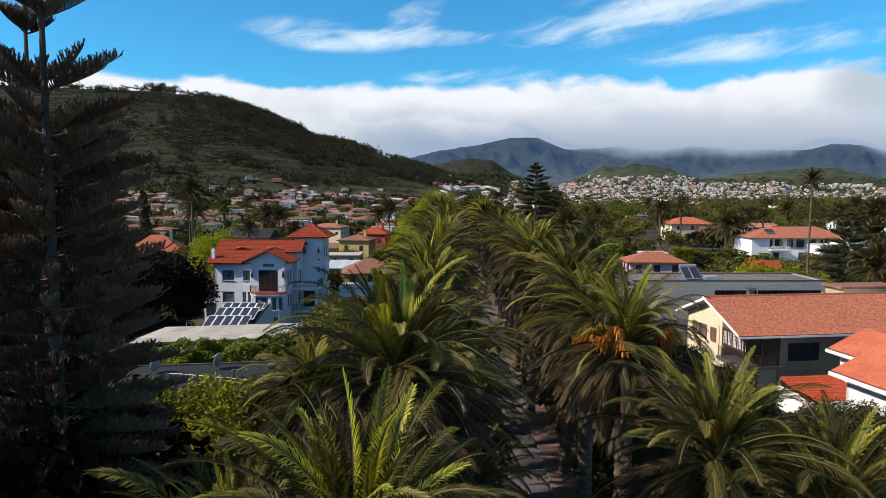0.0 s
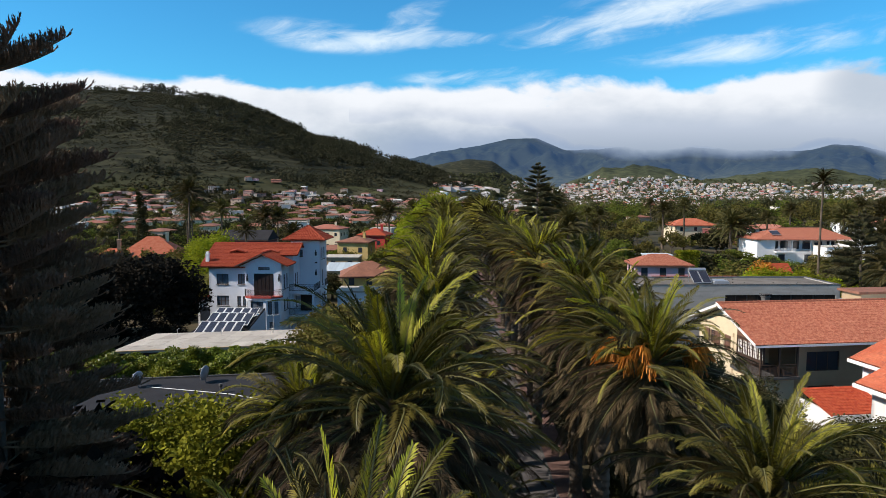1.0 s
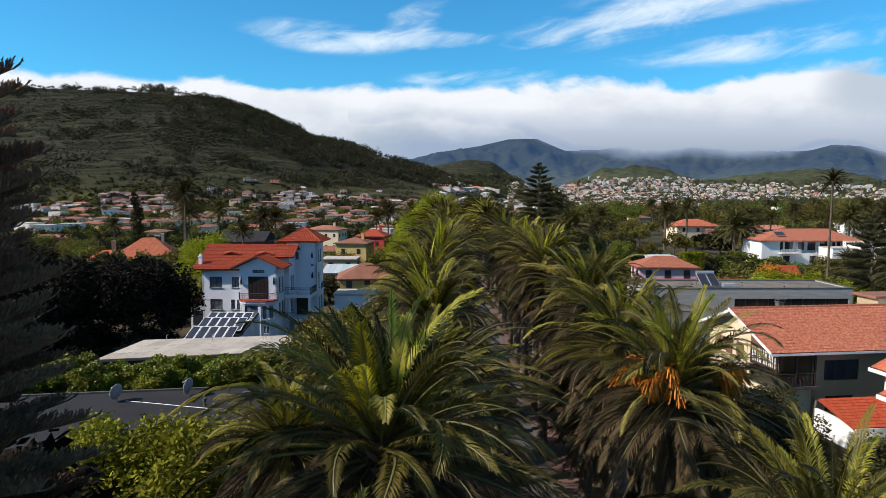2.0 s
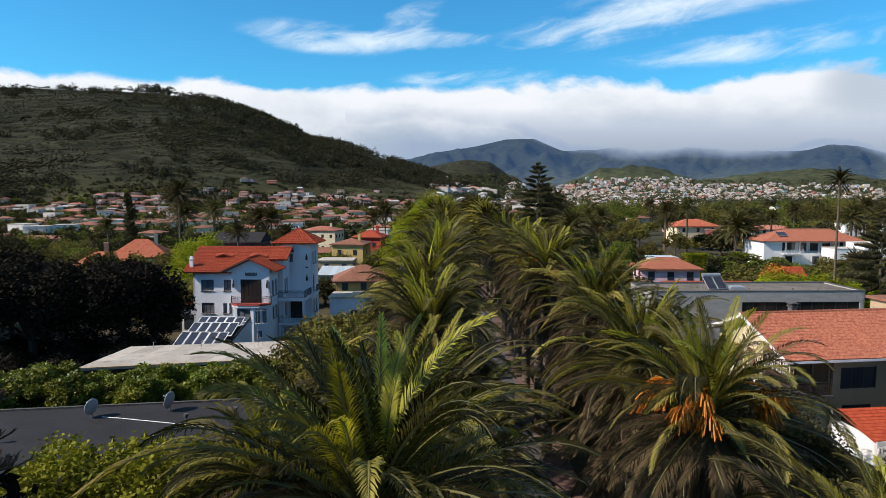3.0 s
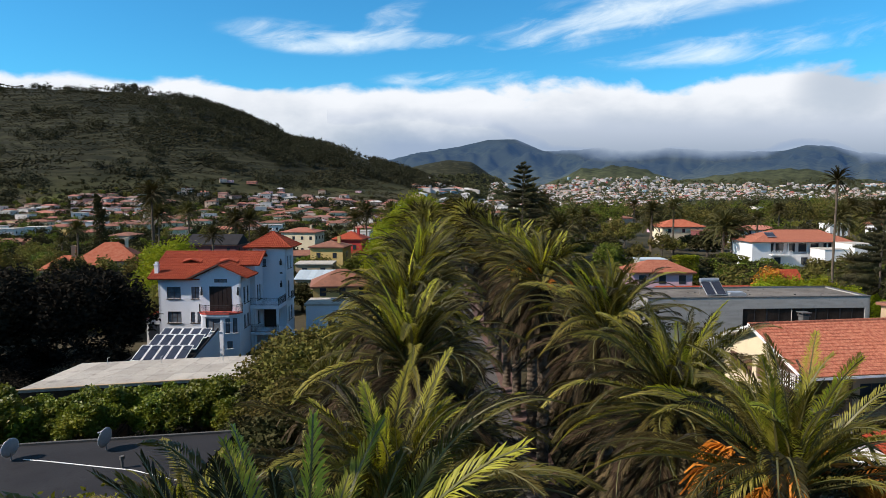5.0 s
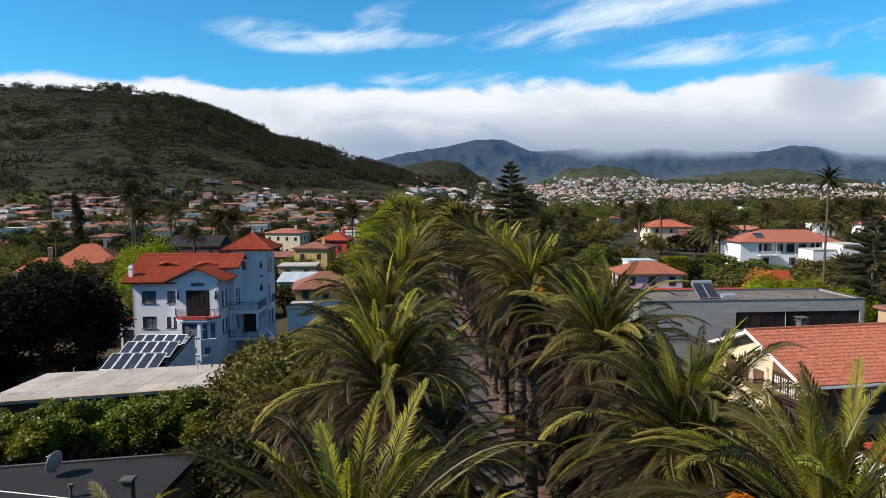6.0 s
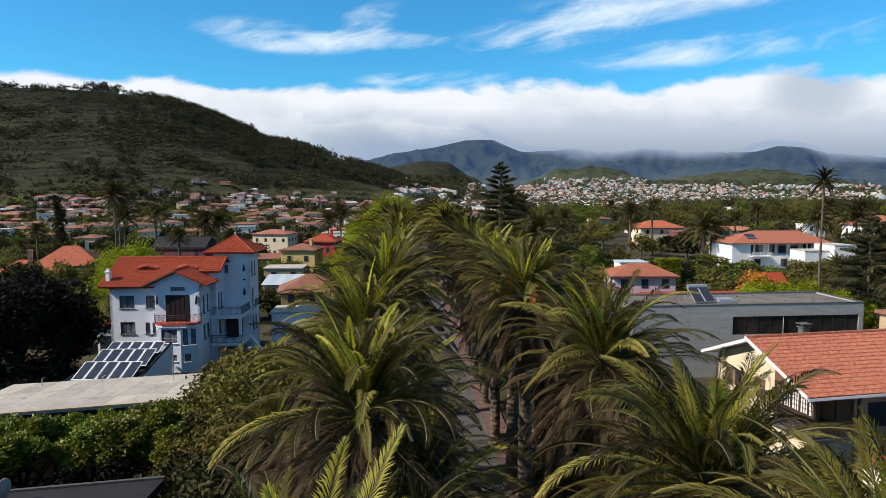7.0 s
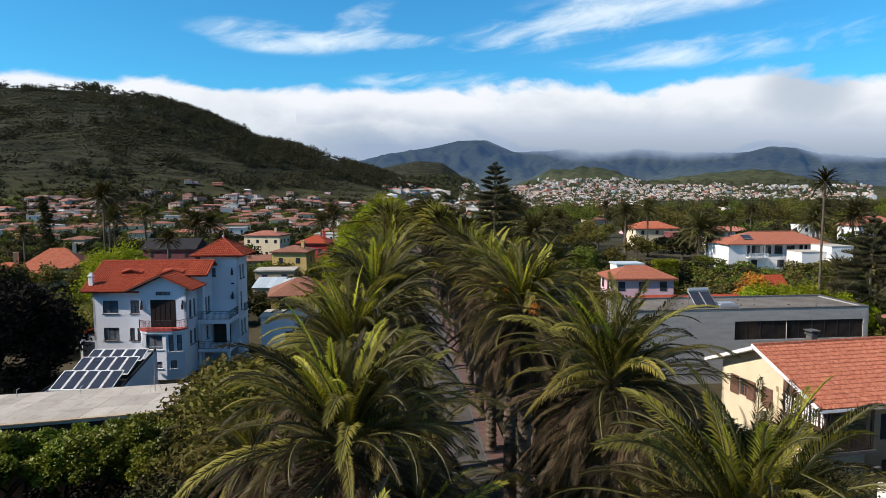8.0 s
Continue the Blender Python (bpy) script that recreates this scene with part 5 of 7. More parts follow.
def grey_roof_house():
    t = thing("house", pose(0, 0, 0), "house with a dark grey flat felt roof under trees", "house")
    pts = [(-42, 29), (-9.7, 35.2), (-9.2, 43.5), (-40, 38.9)]
    prism_part("wall", [(-41.7, 29.3), (-10.0, 35.5), (-9.5, 43.2), (-39.7, 38.6)], 0, 8.1, M["brown_wall"], t)
    prism_part("roof_slab", pts, 8.1, 8.4, M["dark_roof"], t)
    prism_part("roof_edge", [(-40, 38.85), (-9.2, 43.45), (-9.2, 43.6), (-40, 39.0)], 8.2, 8.5, M["kerb"], t)
    verts, faces = [], []
    tube(verts, faces, [(-17.5, 40.5, 8.42), (-16.4, 40.28, 8.42), (-12.2, 39.2, 8.42), (-9.9, 38.1, 8.42)], [0.025, 0.025, 0.025, 0.025], 5)
    put("roof_joint", mesh_of("roof_joint", verts, faces, M["white"]), t, label="pale joint line across the roof")
    part("chimney", boxes((-10.35, 38.2, 8.4, -9.97, 38.55, 9.5), (-10.41, 38.14, 9.5, -9.91, 38.61, 9.6), bevel=0.015), M["kerb"], t, "small grey chimney")
    verts, faces = [], []
    tube(verts, faces, [(-12.8, 39.5, 8.4), (-12.8, 39.5, 8.75), (-12.8, 39.5, 8.8), (-12.8, 39.5, 8.92)], [0.06, 0.06, 0.12, 0.1], 8)
    put("vent", mesh_of("vent", verts, faces, M["kerb"]), t)
    verts, faces = [], []
    tube(verts, faces, [(-20.5, 37.0, 8.4), (-20.5, 37.0, 8.75), (-20.5, 37.0, 8.8), (-20.5, 37.0, 8.92)], [0.06, 0.06, 0.12, 0.1], 8)
    put("vent", mesh_of("vent", verts, faces, M["kerb"]), t)
    return t


def orange_house():
    TO = M["tile_orange"]
    t = thing("house", pose(24.95, 53.7, 0, 0, 0, 7.5), "cream house with orange clay tile roof, wooden gallery and balcony", "house")
    # x along the front, y to the back; front wall at y 0
    L, D, E = 19.0, 8.2, 8.1
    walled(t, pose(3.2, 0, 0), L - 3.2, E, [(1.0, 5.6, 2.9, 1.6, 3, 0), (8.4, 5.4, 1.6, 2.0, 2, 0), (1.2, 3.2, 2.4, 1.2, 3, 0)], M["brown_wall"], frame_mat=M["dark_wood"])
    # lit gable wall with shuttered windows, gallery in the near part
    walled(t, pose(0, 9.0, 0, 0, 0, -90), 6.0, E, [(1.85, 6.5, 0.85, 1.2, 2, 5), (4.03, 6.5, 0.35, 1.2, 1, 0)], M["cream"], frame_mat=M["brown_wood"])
    for y, w, mat in ((8.35, 0.62, "cream"), (7.58, 0.84, "brown_wood"), (5.87, 0.86, "brown_wood"), (4.25, 0.88, "brown_wood"), (3.57, 0.40, "cream")):
        sh = part("shutter", boxes((-0.07, y - w / 2, 6.45, -0.012, y + w / 2, 7.75), bevel=0.01), M[mat], t, "louvred window shutter")
        for i in range(9):
            z = 6.58 + i * 0.13
            part("louvre", boxes((-0.085, y - w / 2 + 0.07, z, -0.06, y + w / 2 - 0.07, z + 0.05)), M[mat], sh)
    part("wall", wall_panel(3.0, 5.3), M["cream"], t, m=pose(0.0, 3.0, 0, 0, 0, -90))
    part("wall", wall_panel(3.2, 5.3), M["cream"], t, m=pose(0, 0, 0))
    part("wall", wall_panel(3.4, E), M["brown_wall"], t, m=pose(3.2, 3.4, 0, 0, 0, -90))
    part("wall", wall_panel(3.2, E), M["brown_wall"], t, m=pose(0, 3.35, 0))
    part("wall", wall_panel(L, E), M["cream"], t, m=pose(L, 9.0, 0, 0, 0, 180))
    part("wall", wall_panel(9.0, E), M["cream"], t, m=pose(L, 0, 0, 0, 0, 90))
    part("gallery_floor", boxes((-0.35, -0.85, 5.25, 3.1, 3.3, 5.48), bevel=0.02), M["kerb"], t)
    # gallery glazing on the gable side
    gl = part("gallery", wall_panel(3.7, 1.6, [(0.12 + i * 0.71, 0.22, 0.6, 1.2) for i in range(5)], 0.1), M["dark_wood"], t, "brown wooden gallery", m=pose(-0.02, 2.95, 6.48, 0, 0, -90))
    for i in range(5):
        u = 0.12 + i * 0.71
        for j in range(2):
            part("glazing_bar", boxes((u + 0.185 + 0.2 * j, 0.03, 0.22, u + 0.215 + 0.2 * j, 0.07, 1.42)), M["dark_wood"], gl)
        for j in range(1, 4):
            part("glazing_bar", boxes((u, 0.03, 0.21 + 0.3 * j, u + 0.6, 0.068, 0.24 + 0.3 * j)), M["dark_wood"], gl)
        part("pane", boxes((u, 0.075, 0.22, u + 0.6, 0.085, 1.42)), M["white"], gl, "pale curtained pane")
    # balusters below the glazing and on the front
    for a, b in (((-0.3, 2.95), (-0.3, -0.8)), ((-0.3, -0.8), (2.9, -0.8))):
        railing(t, (*a, 5.48), (*b, 5.48), 0.97, 0.11, M["dark_wood"])
    for x, y in ((-0.25, -0.75), (1.3, -0.75), (2.85, -0.75)):
        part("post", boxes((x - 0.07, y - 0.07, 5.48, x + 0.07, y + 0.07, 8.0)), M["dark_wood"], t)
    part("buttress", prism([(0, 0), (0.5, 0), (0.5, 0.35), (0, 0.35)], 0, 4.4), M["kerb"], t, m=pose(3.0, -0.9, 0))
    # roof
    rz = 10.40
    tiled_slope(t, (-0.9, -0.95, 8.05), (L + 0.8, -0.95, 8.05), (-0.9, 4.8, rz), (L + 0.8, 4.8, rz), TO, 0.23, 0.38, 0.06)
    ridge_cap(t, (-0.9, 4.8, rz + 0.06), (L + 0.8, 4.8, rz + 0.06), TO)

    def side_slab(name, outline, x0, x1, material, label=""):
        bm = bmesh.new()
        vs = [bm.verts.new((x0, y, z)) for y, z in outline]
        ws = [bm.verts.new((x1, y, z)) for y, z in outline]
        bm.faces.new(vs), bm.faces.new(ws[::-1])
        n = len(vs)
        for i in range(n):
            bm.faces.new((vs[i], ws[i], ws[(i + 1) % n], vs[(i + 1) % n]))
        bmesh.ops.recalc_face_normals(bm, faces=bm.faces)
        return part(name, bm, material, t, label)

    side_slab("back_roof", ((4.9, rz - 0.02), (9.9, 8.42), (9.9, 8.20), (4.9, rz - 0.26)), -0.85, L + 0.8, M["white"], "thin white-edged back roof")
    side_slab("barge_board", ((-1.0, 8.0), (4.8, rz - 0.06), (4.8, rz + 0.14), (-1.0, 8.18)), -0.98, -0.89, M["white"])
    part("fascia", boxes((-0.88, -1.02, 7.9, L + 0.8, -0.94, 8.06)), M["white"], t)
    side_slab("gable", ((3.0, E), (8.98, E), (8.98, 8.42), (4.9, 10.12), (3.0, 9.4)), 0.0, 0.25, M["cream"])
    side_slab("gallery_gable", ((-0.6, 7.8), (2.97, 7.8), (2.97, 9.35), (-0.6, 7.95)), 0.01, 0.2, M["brown_wood"])
    # wing at the back
    part("back_wing", boxes((16.4, 9.05, 0, L + 3.5, 11.6, 10.2)), M["brown_wall"], t)
    part("wing_roof", boxes((16.1, 9.0, 10.2, L + 3.8, 11.9, 10.45), bevel=0.02), M["tile_brown"], t)
    c = part("chimney", boxes((3.9, 5.3, 9.6, 4.4, 5.8, 10.75), (3.82, 5.22, 10.75, 4.48, 5.88, 10.83), bevel=0.015), M["kerb"], t, "grey chimney with raised cap")
    part("chimney_cap", boxes((3.78, 5.18, 11.0, 4.52, 5.92, 11.07)), M["kerb"], c, m=pose(0, 0, 0))
    for x, y in ((3.88, 5.28), (4.36, 5.28), (3.88, 5.76), (4.36, 5.76)):
        part("cap_leg", boxes((x, y, 10.83, x + 0.06, y + 0.06, 11.0)), M["kerb"], c)
    return t


def garage():
    t = thing("garage", pose(27.5, 47.6, 0.75, 0, 0, 7.5), "low white garage with a red tiled pent roof", "garage")
    part("wall", wall_panel(7.0, 3.6, [(0.8, 0.0, 3.2, 2.6)]), M["white"], t)
    part("door", boxes((0.8, 0.12, 0, 4.0, 0.18, 2.6)), M["metal"], t)
    part("wall", wall_panel(4.0, 3.6), M["white"], t, m=pose(0, 4.0, 0, 0, 0, -90))
    tiled_slope(t, (-0.5, -0.5, 3.7), (7.3, -0.5, 3.7), (-0.5, 3.0, 4.6), (7.3, 3.0, 4.6), M["tile_red"])
    part("fascia", boxes((-0.52, -0.58, 3.35, 7.3, -0.5, 3.72)), M["white"], t)
    b = [(-0.45 + 0.2 * i, -0.62, 2.95, -0.33 + 0.2 * i, -0.52, 3.35) for i in range(38)]
    part("valance", boxes(*b), M["white"], t, "scalloped white valance")
    return t


def red_roof_house():
    """White house whose near part only is in view: two stepped tile roofs and a red shutter."""
    t = thing("house", pose(29.15, 46.2, 0, 0, 0, -80), "white house with red tile roofs and a closed red shutter", "house")
    TR = M["tile_red2"]
    walled(t, pose(0, 0, 0), 15.0, 7.0, [(3.2, 3.9, 2.2, 1.7, 1, 0), (9.0, 3.9, 2.2, 1.7, 1, 0)], M["white"], frame_mat=M["white"])
    for x in (3.75, 9.55):
        part("shutter", boxes((x, -0.05, 3.9, x + 1.65, 0.02, 5.6), bevel=0.015), M["red_wood"], t, "closed red shutter")
    part("wall", wall_panel(8.0, 7.0), M["white"], t, m=pose(0, 8.0, 0, 0, 0, -90))
    tiled_slope(t, (-0.7, -0.8, 6.9), (15.5, -0.8, 6.9), (-0.7, 4.2, 9.1), (15.5, 4.2, 9.1), TR, 0.23, 0.38, 0.06)
    tiled_slope(t, (15.5, 9.2, 6.9), (-0.7, 9.2, 6.9), (15.5, 4.2, 9.1), (-0.7, 4.2, 9.1), TR, 0.23, 0.38, 0.06)
    ridge_cap(t, (-0.7, 4.2, 9.16), (15.5, 4.2, 9.16), TR)
    part("fascia", boxes((-0.75, -0.9, 6.62, 15.5, -0.79, 6.9)), M["white"], t)
    part("back_wing", boxes((-4.0, 2.9, 0, -0.02, 8.0, 7.4)), M["white"], t)
    tiled_slope(t, (-4.6, 2.2, 7.5), (-0.1, 2.2, 7.5), (-4.6, 5.6, 9.0), (-0.1, 5.6, 9.0), TR, 0.23, 0.38, 0.06)
    tiled_slope(t, (-0.1, 9.0, 7.5), (-4.6, 9.0, 7.5), (-0.1, 5.6, 9.0), (-4.6, 5.6, 9.0), TR, 0.23, 0.38, 0.06)
    part("fascia", boxes((-4.65, 2.1, 7.25, -0.1, 2.21, 7.5)), M["white"], t)
    part("plinth", boxes((-0.04, -0.04, 0, 15.0, -0.005, 3.2)), M["white"], t)
    return t


M["tile_red2"] = surface("weathered_red_tile", (0.50, 0.13, 0.065), (0.58, 0.18, 0.09), 0.85, 0.6, 5.0, 0.3, c3=(0.38, 0.11, 0.06), vary=0.05)


def concrete_house():
    C = M["concrete"]
    t = thing("building", pose(22.2, 75.8, 0, 0, 0, 1.5), "modern grey concrete building with flat gravel roof and dark window band", "building")
    L, D, H = 22.9, 7.0, 9.5
    walled(t, pose(0, 0, 0), L, H, [(9.7 + i * 2.54, 6.6, 2.54, 1.75, 2, 0) for i in range(5)], C, frame_mat=M["iron"], pane=M["pane_brown"])
    part("wall", wall_panel(D, H), C, t, m=pose(0, D, 0, 0, 0, -90))
    part("wall", wall_panel(D, H), C, t, m=pose(L, 0, 0, 0, 0, 90))
    part("wall", wall_panel(L, H), C, t, m=pose(L, D, 0, 0, 0, 180))
    part("roof_deck", boxes((0.25, 0.25, 9.1, L - 0.25, D - 0.25, 9.36)), M["gravel"], t, "grey gravel roof")
    part("coping", boxes((-0.05, -0.05, 9.5, L + 0.05, 0.28, 9.56), (-0.05, D - 0.28, 9.5, L + 0.05, D + 0.05, 9.56), (-0.05, 0.28, 9.5, 0.28, D - 0.28, 9.56), (L - 0.28, 0.28, 9.5, L + 0.05, D - 0.28, 9.56)), M["kerb"], t)
    part("skylight", boxes((9.1, 1.6, 9.36, 10.9, 2.9, 9.62), (9.25, 1.7, 9.62, 10.75, 2.8, 9.76), bevel=0.02), M["metal"], t, "grey metal skylight box")
    for i in range(16):
        s = rnd.uniform(0.05, 0.12)
        x, y = rnd.uniform(3, 22), rnd.uniform(1, 6)
        part("roof_stone", boxes((x, y, 9.36, x + s * 2, y + s, 9.36 + s), bevel=s * 0.3), M["kerb"], t)
    s = thing("solar_heater", pose(28.9, 77.6, 9.36, 0, 0, 4), "two tilted solar collectors with a storage tank on flat roof", "solar panels")
    for i in range(2):
        f = part("panel_frame", boxes((i * 1.1, 0, 0, i * 1.1 + 1.04, 2.0, 0.08), bevel=0.01), M["metal"], s, m=pose(0, 0, 0.1, 36, 0, 0))
        part("panel_glass", boxes((i * 1.1 + 0.06, 0.06, 0.082, i * 1.1 + 0.98, 1.94, 0.095)), M["solar"], f, "dark blue solar glass")
    verts, faces = [], []
    tube(verts, faces, [(0.1, 1.75, 1.45), (2.1, 1.75, 1.45)], [0.24, 0.24], 12)
    put("tank", mesh_of("tank", verts, faces, M["metal"]), s)
    part("stand", boxes((0.1, 1.7, 0, 0.16, 1.76, 1.3), (2.0, 1.7, 0, 2.06, 1.76, 1.3)), M["metal"], s)
    return t


def simple_house(name, m, w, d, h, roof, wall_mat, roof_mat, label, rise=1.6, wins=3, floors=2, over=0.5, group="", far=False, chimney=False):
    """A house of the middle distance: walls, hipped, gabled or flat roof, windows floor by floor."""
    t = thing(name, m, label, "house", group)
    part("wall", boxes((-w / 2, -d / 2, 0, w / 2, d / 2, h)), wall_mat, t)
    a, b, o = w / 2 + over, d / 2 + over, over
    if roof == "flat":
        part("roof", boxes((-a + o * 0.6, -b + o * 0.6, h, a - o * 0.6, b - o * 0.6, h + 0.25)), roof_mat, t)
    else:
        k = max(0.0, a - b) if roof == "hip" else a
        q = [(-a, -b, h), (a, -b, h), (a, b, h), (-a, b, h)]
        r = [(-k, 0, h + rise), (k, 0, h + rise)]
        verts = [Vector(p) for p in q] + [Vector(p) for p in r] + [Vector((x, y, z - 0.15)) for x, y, z in q]
        faces = [(0, 1, 5, 4), (1, 2, 5), (2, 3, 4, 5), (3, 0, 4), (6, 7, 1, 0), (7, 8, 2, 1), (8, 9, 3, 2), (9, 6, 0, 3), (9, 8, 7, 6)]
        put("roof", mesh_of("roof", verts, faces, roof_mat), t)
        if chimney:
            part("chimney", boxes((w * 0.22, -0.35, h + rise * 0.4, w * 0.22 + 0.7, 0.35, h + rise + 0.9), (w * 0.22 - 0.08, -0.43, h + rise + 0.9, w * 0.22 + 0.78, 0.43, h + rise + 1.02)), wall_mat, t, "rendered chimney")
        if not far:
            part("eave_board", boxes((-a + 0.03, -b + 0.03, h - 0.3, a - 0.03, b - 0.03, h - 0.16)), M["brown_wood"], t, "brown timber eaves")
    wm = boxes((-0.5, -0.05, 0, 0.5, 0.03, 1.3), bevel=0.02)
    me = bpy.data.meshes.new("window")
    wm.to_mesh(me), wm.free()
    me.materials.append(M["glass_dark"])
    for f in range(floors):
        z = h * f / floors + h / floors * 0.35
        for i in range(wins):
            put("window", me, t, pose(-w / 2 + w * (i + 0.5) / wins, -d / 2, z))
        for i in range(max(1, wins - 1)):
            y = -d / 2 + d * (i + 0.5) / max(1, wins - 1)
            put("window", me, t, pose(w / 2, y, z, 0, 0, 90))
            if not far:
                put("window", me, t, pose(-w / 2, y, z, 0, 0, -90))
    return t


def long_house():
    """Long white house: hipped roof, recessed upper veranda with balcony, blank white garden blocks before it."""
    t = thing("house", pose(88.2, 167, 2.6) @ Matrix.Diagonal((0.86, 1, 1, 1)), "long white house with orange hipped roof and veranda", "house")
    part("wall", boxes((-13.4, -2.6, 0, 13.4, 5, 5.9), (-13.4, -5, 0, -8.6, -2.6, 5.9), (-8.6, -5, 0, 13.4, -2.6, 2.9)), M["white"], t)
    a, b, h, rise = 14.1, 5.7, 5.9, 2.5
    q = [(-a, -b, h), (a, -b, h), (a, b, h), (-a, b, h)]
    r = [(-3.6 - 1.2, 0, h + rise), (a - 6, 0, h + rise)]
    verts = q + r + [(x, y, z - 0.15) for x, y, z in q]
    put("roof", mesh_of("roof", verts, [(0, 1, 5, 4), (1, 2, 5), (2, 3, 4, 5), (3, 0, 4), (6, 7, 1, 0), (7, 8, 2, 1), (8, 9, 3, 2), (9, 6, 0, 3), (9, 8, 7, 6)], M["tile_orange"]), t)
    rid = []
    f = []
    tube(rid, f, [r[0], r[1]], [0.16, 0.16], 6)
    put("ridge_tile", mesh_of("ridge_tile", rid, f, M["tile_brown"]), t)
    for x in (-7.2, -4.4, -1.2, 2.0, 5.4, 9.0):
        part("window", boxes((x - 1.1, -2.66, 3.3, x + 1.1, -2.56, 5.3)), M["glass_dark"], t)
        part("window_frame", boxes((x - 1.2, -2.63, 3.2, x - 1.1, -2.5, 5.4), (x + 1.1, -2.63, 3.2, x + 1.2, -2.5, 5.4), (x - 1.1, -2.63, 5.3, x + 1.1, -2.5, 5.4)), M["white"], t)
    for x in (-6.4, 1.0, 6.0):
        part("window", boxes((x - 0.9, -5.06, 0.5, x + 0.9, -4.94, 2.2)), M["glass_dark"], t)
    for x in (-8.4, -3.4, 2.0, 7.4, 13.2):
        part("column", boxes((x - 0.14, -4.95, 2.9, x + 0.14, -4.67, 5.75), bevel=0.03), M["white"], t)
    bal = part("balcony", boxes((-8.6, -6.3, 2.7, -3.2, -5.0, 2.95)), M["white"], t)
    part("handrail", boxes((-8.6, -6.3, 3.75, -3.2, -6.2, 3.85)), M["white"], bal)
    for i in range(14):
        x = -8.55 + i * 0.41
        part("baluster", boxes((x, -6.28, 2.95, x + 0.1, -6.2, 3.75)), M["white"], bal)
    pv = part("solar_collector", boxes((-1.2, -0.95, -0.04, 1.2, 0.95, 0.06)), M["solar"], t, "dark roof solar collector", m=pose(-7.4, -3.0, h + 1.45, 25))
    part("collector_frame", boxes((-1.3, -1.05, -0.08, 1.3, -0.95, 0.1), (-1.3, 0.95, -0.08, 1.3, 1.05, 0.1)), M["metal"], pv)
    g = thing("garden_block", pose(88.2, 167, 2.6) @ Matrix.Diagonal((0.86, 1, 1, 1)), "blank white rendered garden block beside the house", "outbuilding")
    part("wall", boxes((1.6, -12, 0, 8.2, -6.4, 4.5), (8.2, -13.5, 0, 14, -6.4, 5.8)), M["white"], g)
    part("coping", boxes((1.5, -12.1, 4.5, 8.1, -6.3, 4.62), (8.1, -13.6, 5.8, 14.1, -6.3, 5.92)), M["pale_roof"], g)


def box_hedge(x0, y0, x1, y1, z0, z1, seed, material, label):
    """Clipped hedge: leaves packed in a box with a ragged skin."""
    r = np.random.RandomState(seed)
    n = int(((x1 - x0) * (z1 - z0) + (x1 - x0) * (y1 - y0)) * 240)
    c = r.random_sample((n, 3))
    k = r.randint(0, 4, n)
    c[k == 0, 1] *= 0.12
    c[k == 1, 2] = 1 - 0.08 * c[k == 1, 2]
    c = c * (x1 - x0, y1 - y0, z1 - z0) + (x0, y0, z0) + r.normal(size=(n, 3)) * 0.08
    v, f = leaf_quads(c, 0.24 * (0.6 + 0.8 * r.random_sample(n)), r)
    t = thing("hedge", pose(0, 0, 0), label, "hedge")
    put("foliage", mesh_of("foliage", v.tolist(), f.tolist(), material), t)


def cypress(x, y, h, rad, seed):
    """Dark column of foliage round a single stem."""
    t = thing("cypress", pose(x, y, ground_z(x, y)), "dark columnar tree wrapped in ivy", "tree")
    verts, faces = [], []
    tube(verts, faces, [(0, 0, 0), (0, 0, h * 0.9)], [0.3, 0.05], 7)
    put("trunk", mesh_of("trunk", verts, faces, M["bark"]), t)
    r = random.Random(seed)
    lobes = [(r.uniform(-0.3, 0.3) * rad, r.uniform(-0.3, 0.3) * rad, h * (0.1 + 0.86 * i / 24), rad * (1.0 - 0.7 * (i / 24) ** 2)) for i in range(25)]
    put("crown", leaf_crown("crown", lobes, 150, 0.55, seed, M["dark_leaf"]), t)


def glass_house(x0, y0, x1, y1, g, z0, z1):
    """Low garden shed with a pale sheet roof on posts."""
    t = thing("garden_shelter", pose(0, 0, 0), "garden shelter roofed with pale blue sheets", "shelter")
    part("wall", boxes((x0 + 0.2, y0 + 0.2, g, x1 - 0.2, y1, z0 - 0.1)), M["brown_wall"], t)
    n = 6
    for i in range(n):
        a, b = x0 + (x1 - x0) * i / n, x0 + (x1 - x0) * (i + 0.97) / n
        bm = bmesh.new()
        vs = [bm.verts.new(p) for p in ((a, y0, z0), (b, y0, z0), (b, y1, z1), (a, y1, z1), (a, y0, z0 - 0.06), (b, y0, z0 - 0.06), (b, y1, z1 - 0.06), (a, y1, z1 - 0.06))]
        for q in ((0, 1, 2, 3), (7, 6, 5, 4), (0, 4, 5, 1), (1, 5, 6, 2), (2, 6, 7, 3), (3, 7, 4, 0)):
            bm.faces.new([vs[j] for j in q])
        part("roof_sheet", bm, M["curtain"], t)

# ---- the near houses ----
blue_house()
solar_field()
flat_roof_house()
grey_roof_house()
orange_house()
garage()
red_roof_house()
concrete_house()
sat_dish(-14.4, 41.5, 8.4, 0.46, 78, -82, "grey satellite dish on the dark flat roof")
sat_dish(-18.0, 40.5, 8.4, 0.43, 70, -82, "grey satellite dish on the dark flat roof")
sat_dish(35.3, 60.2, 9.6, 0.45, 20, 55, "white satellite dish on the tiled roof")

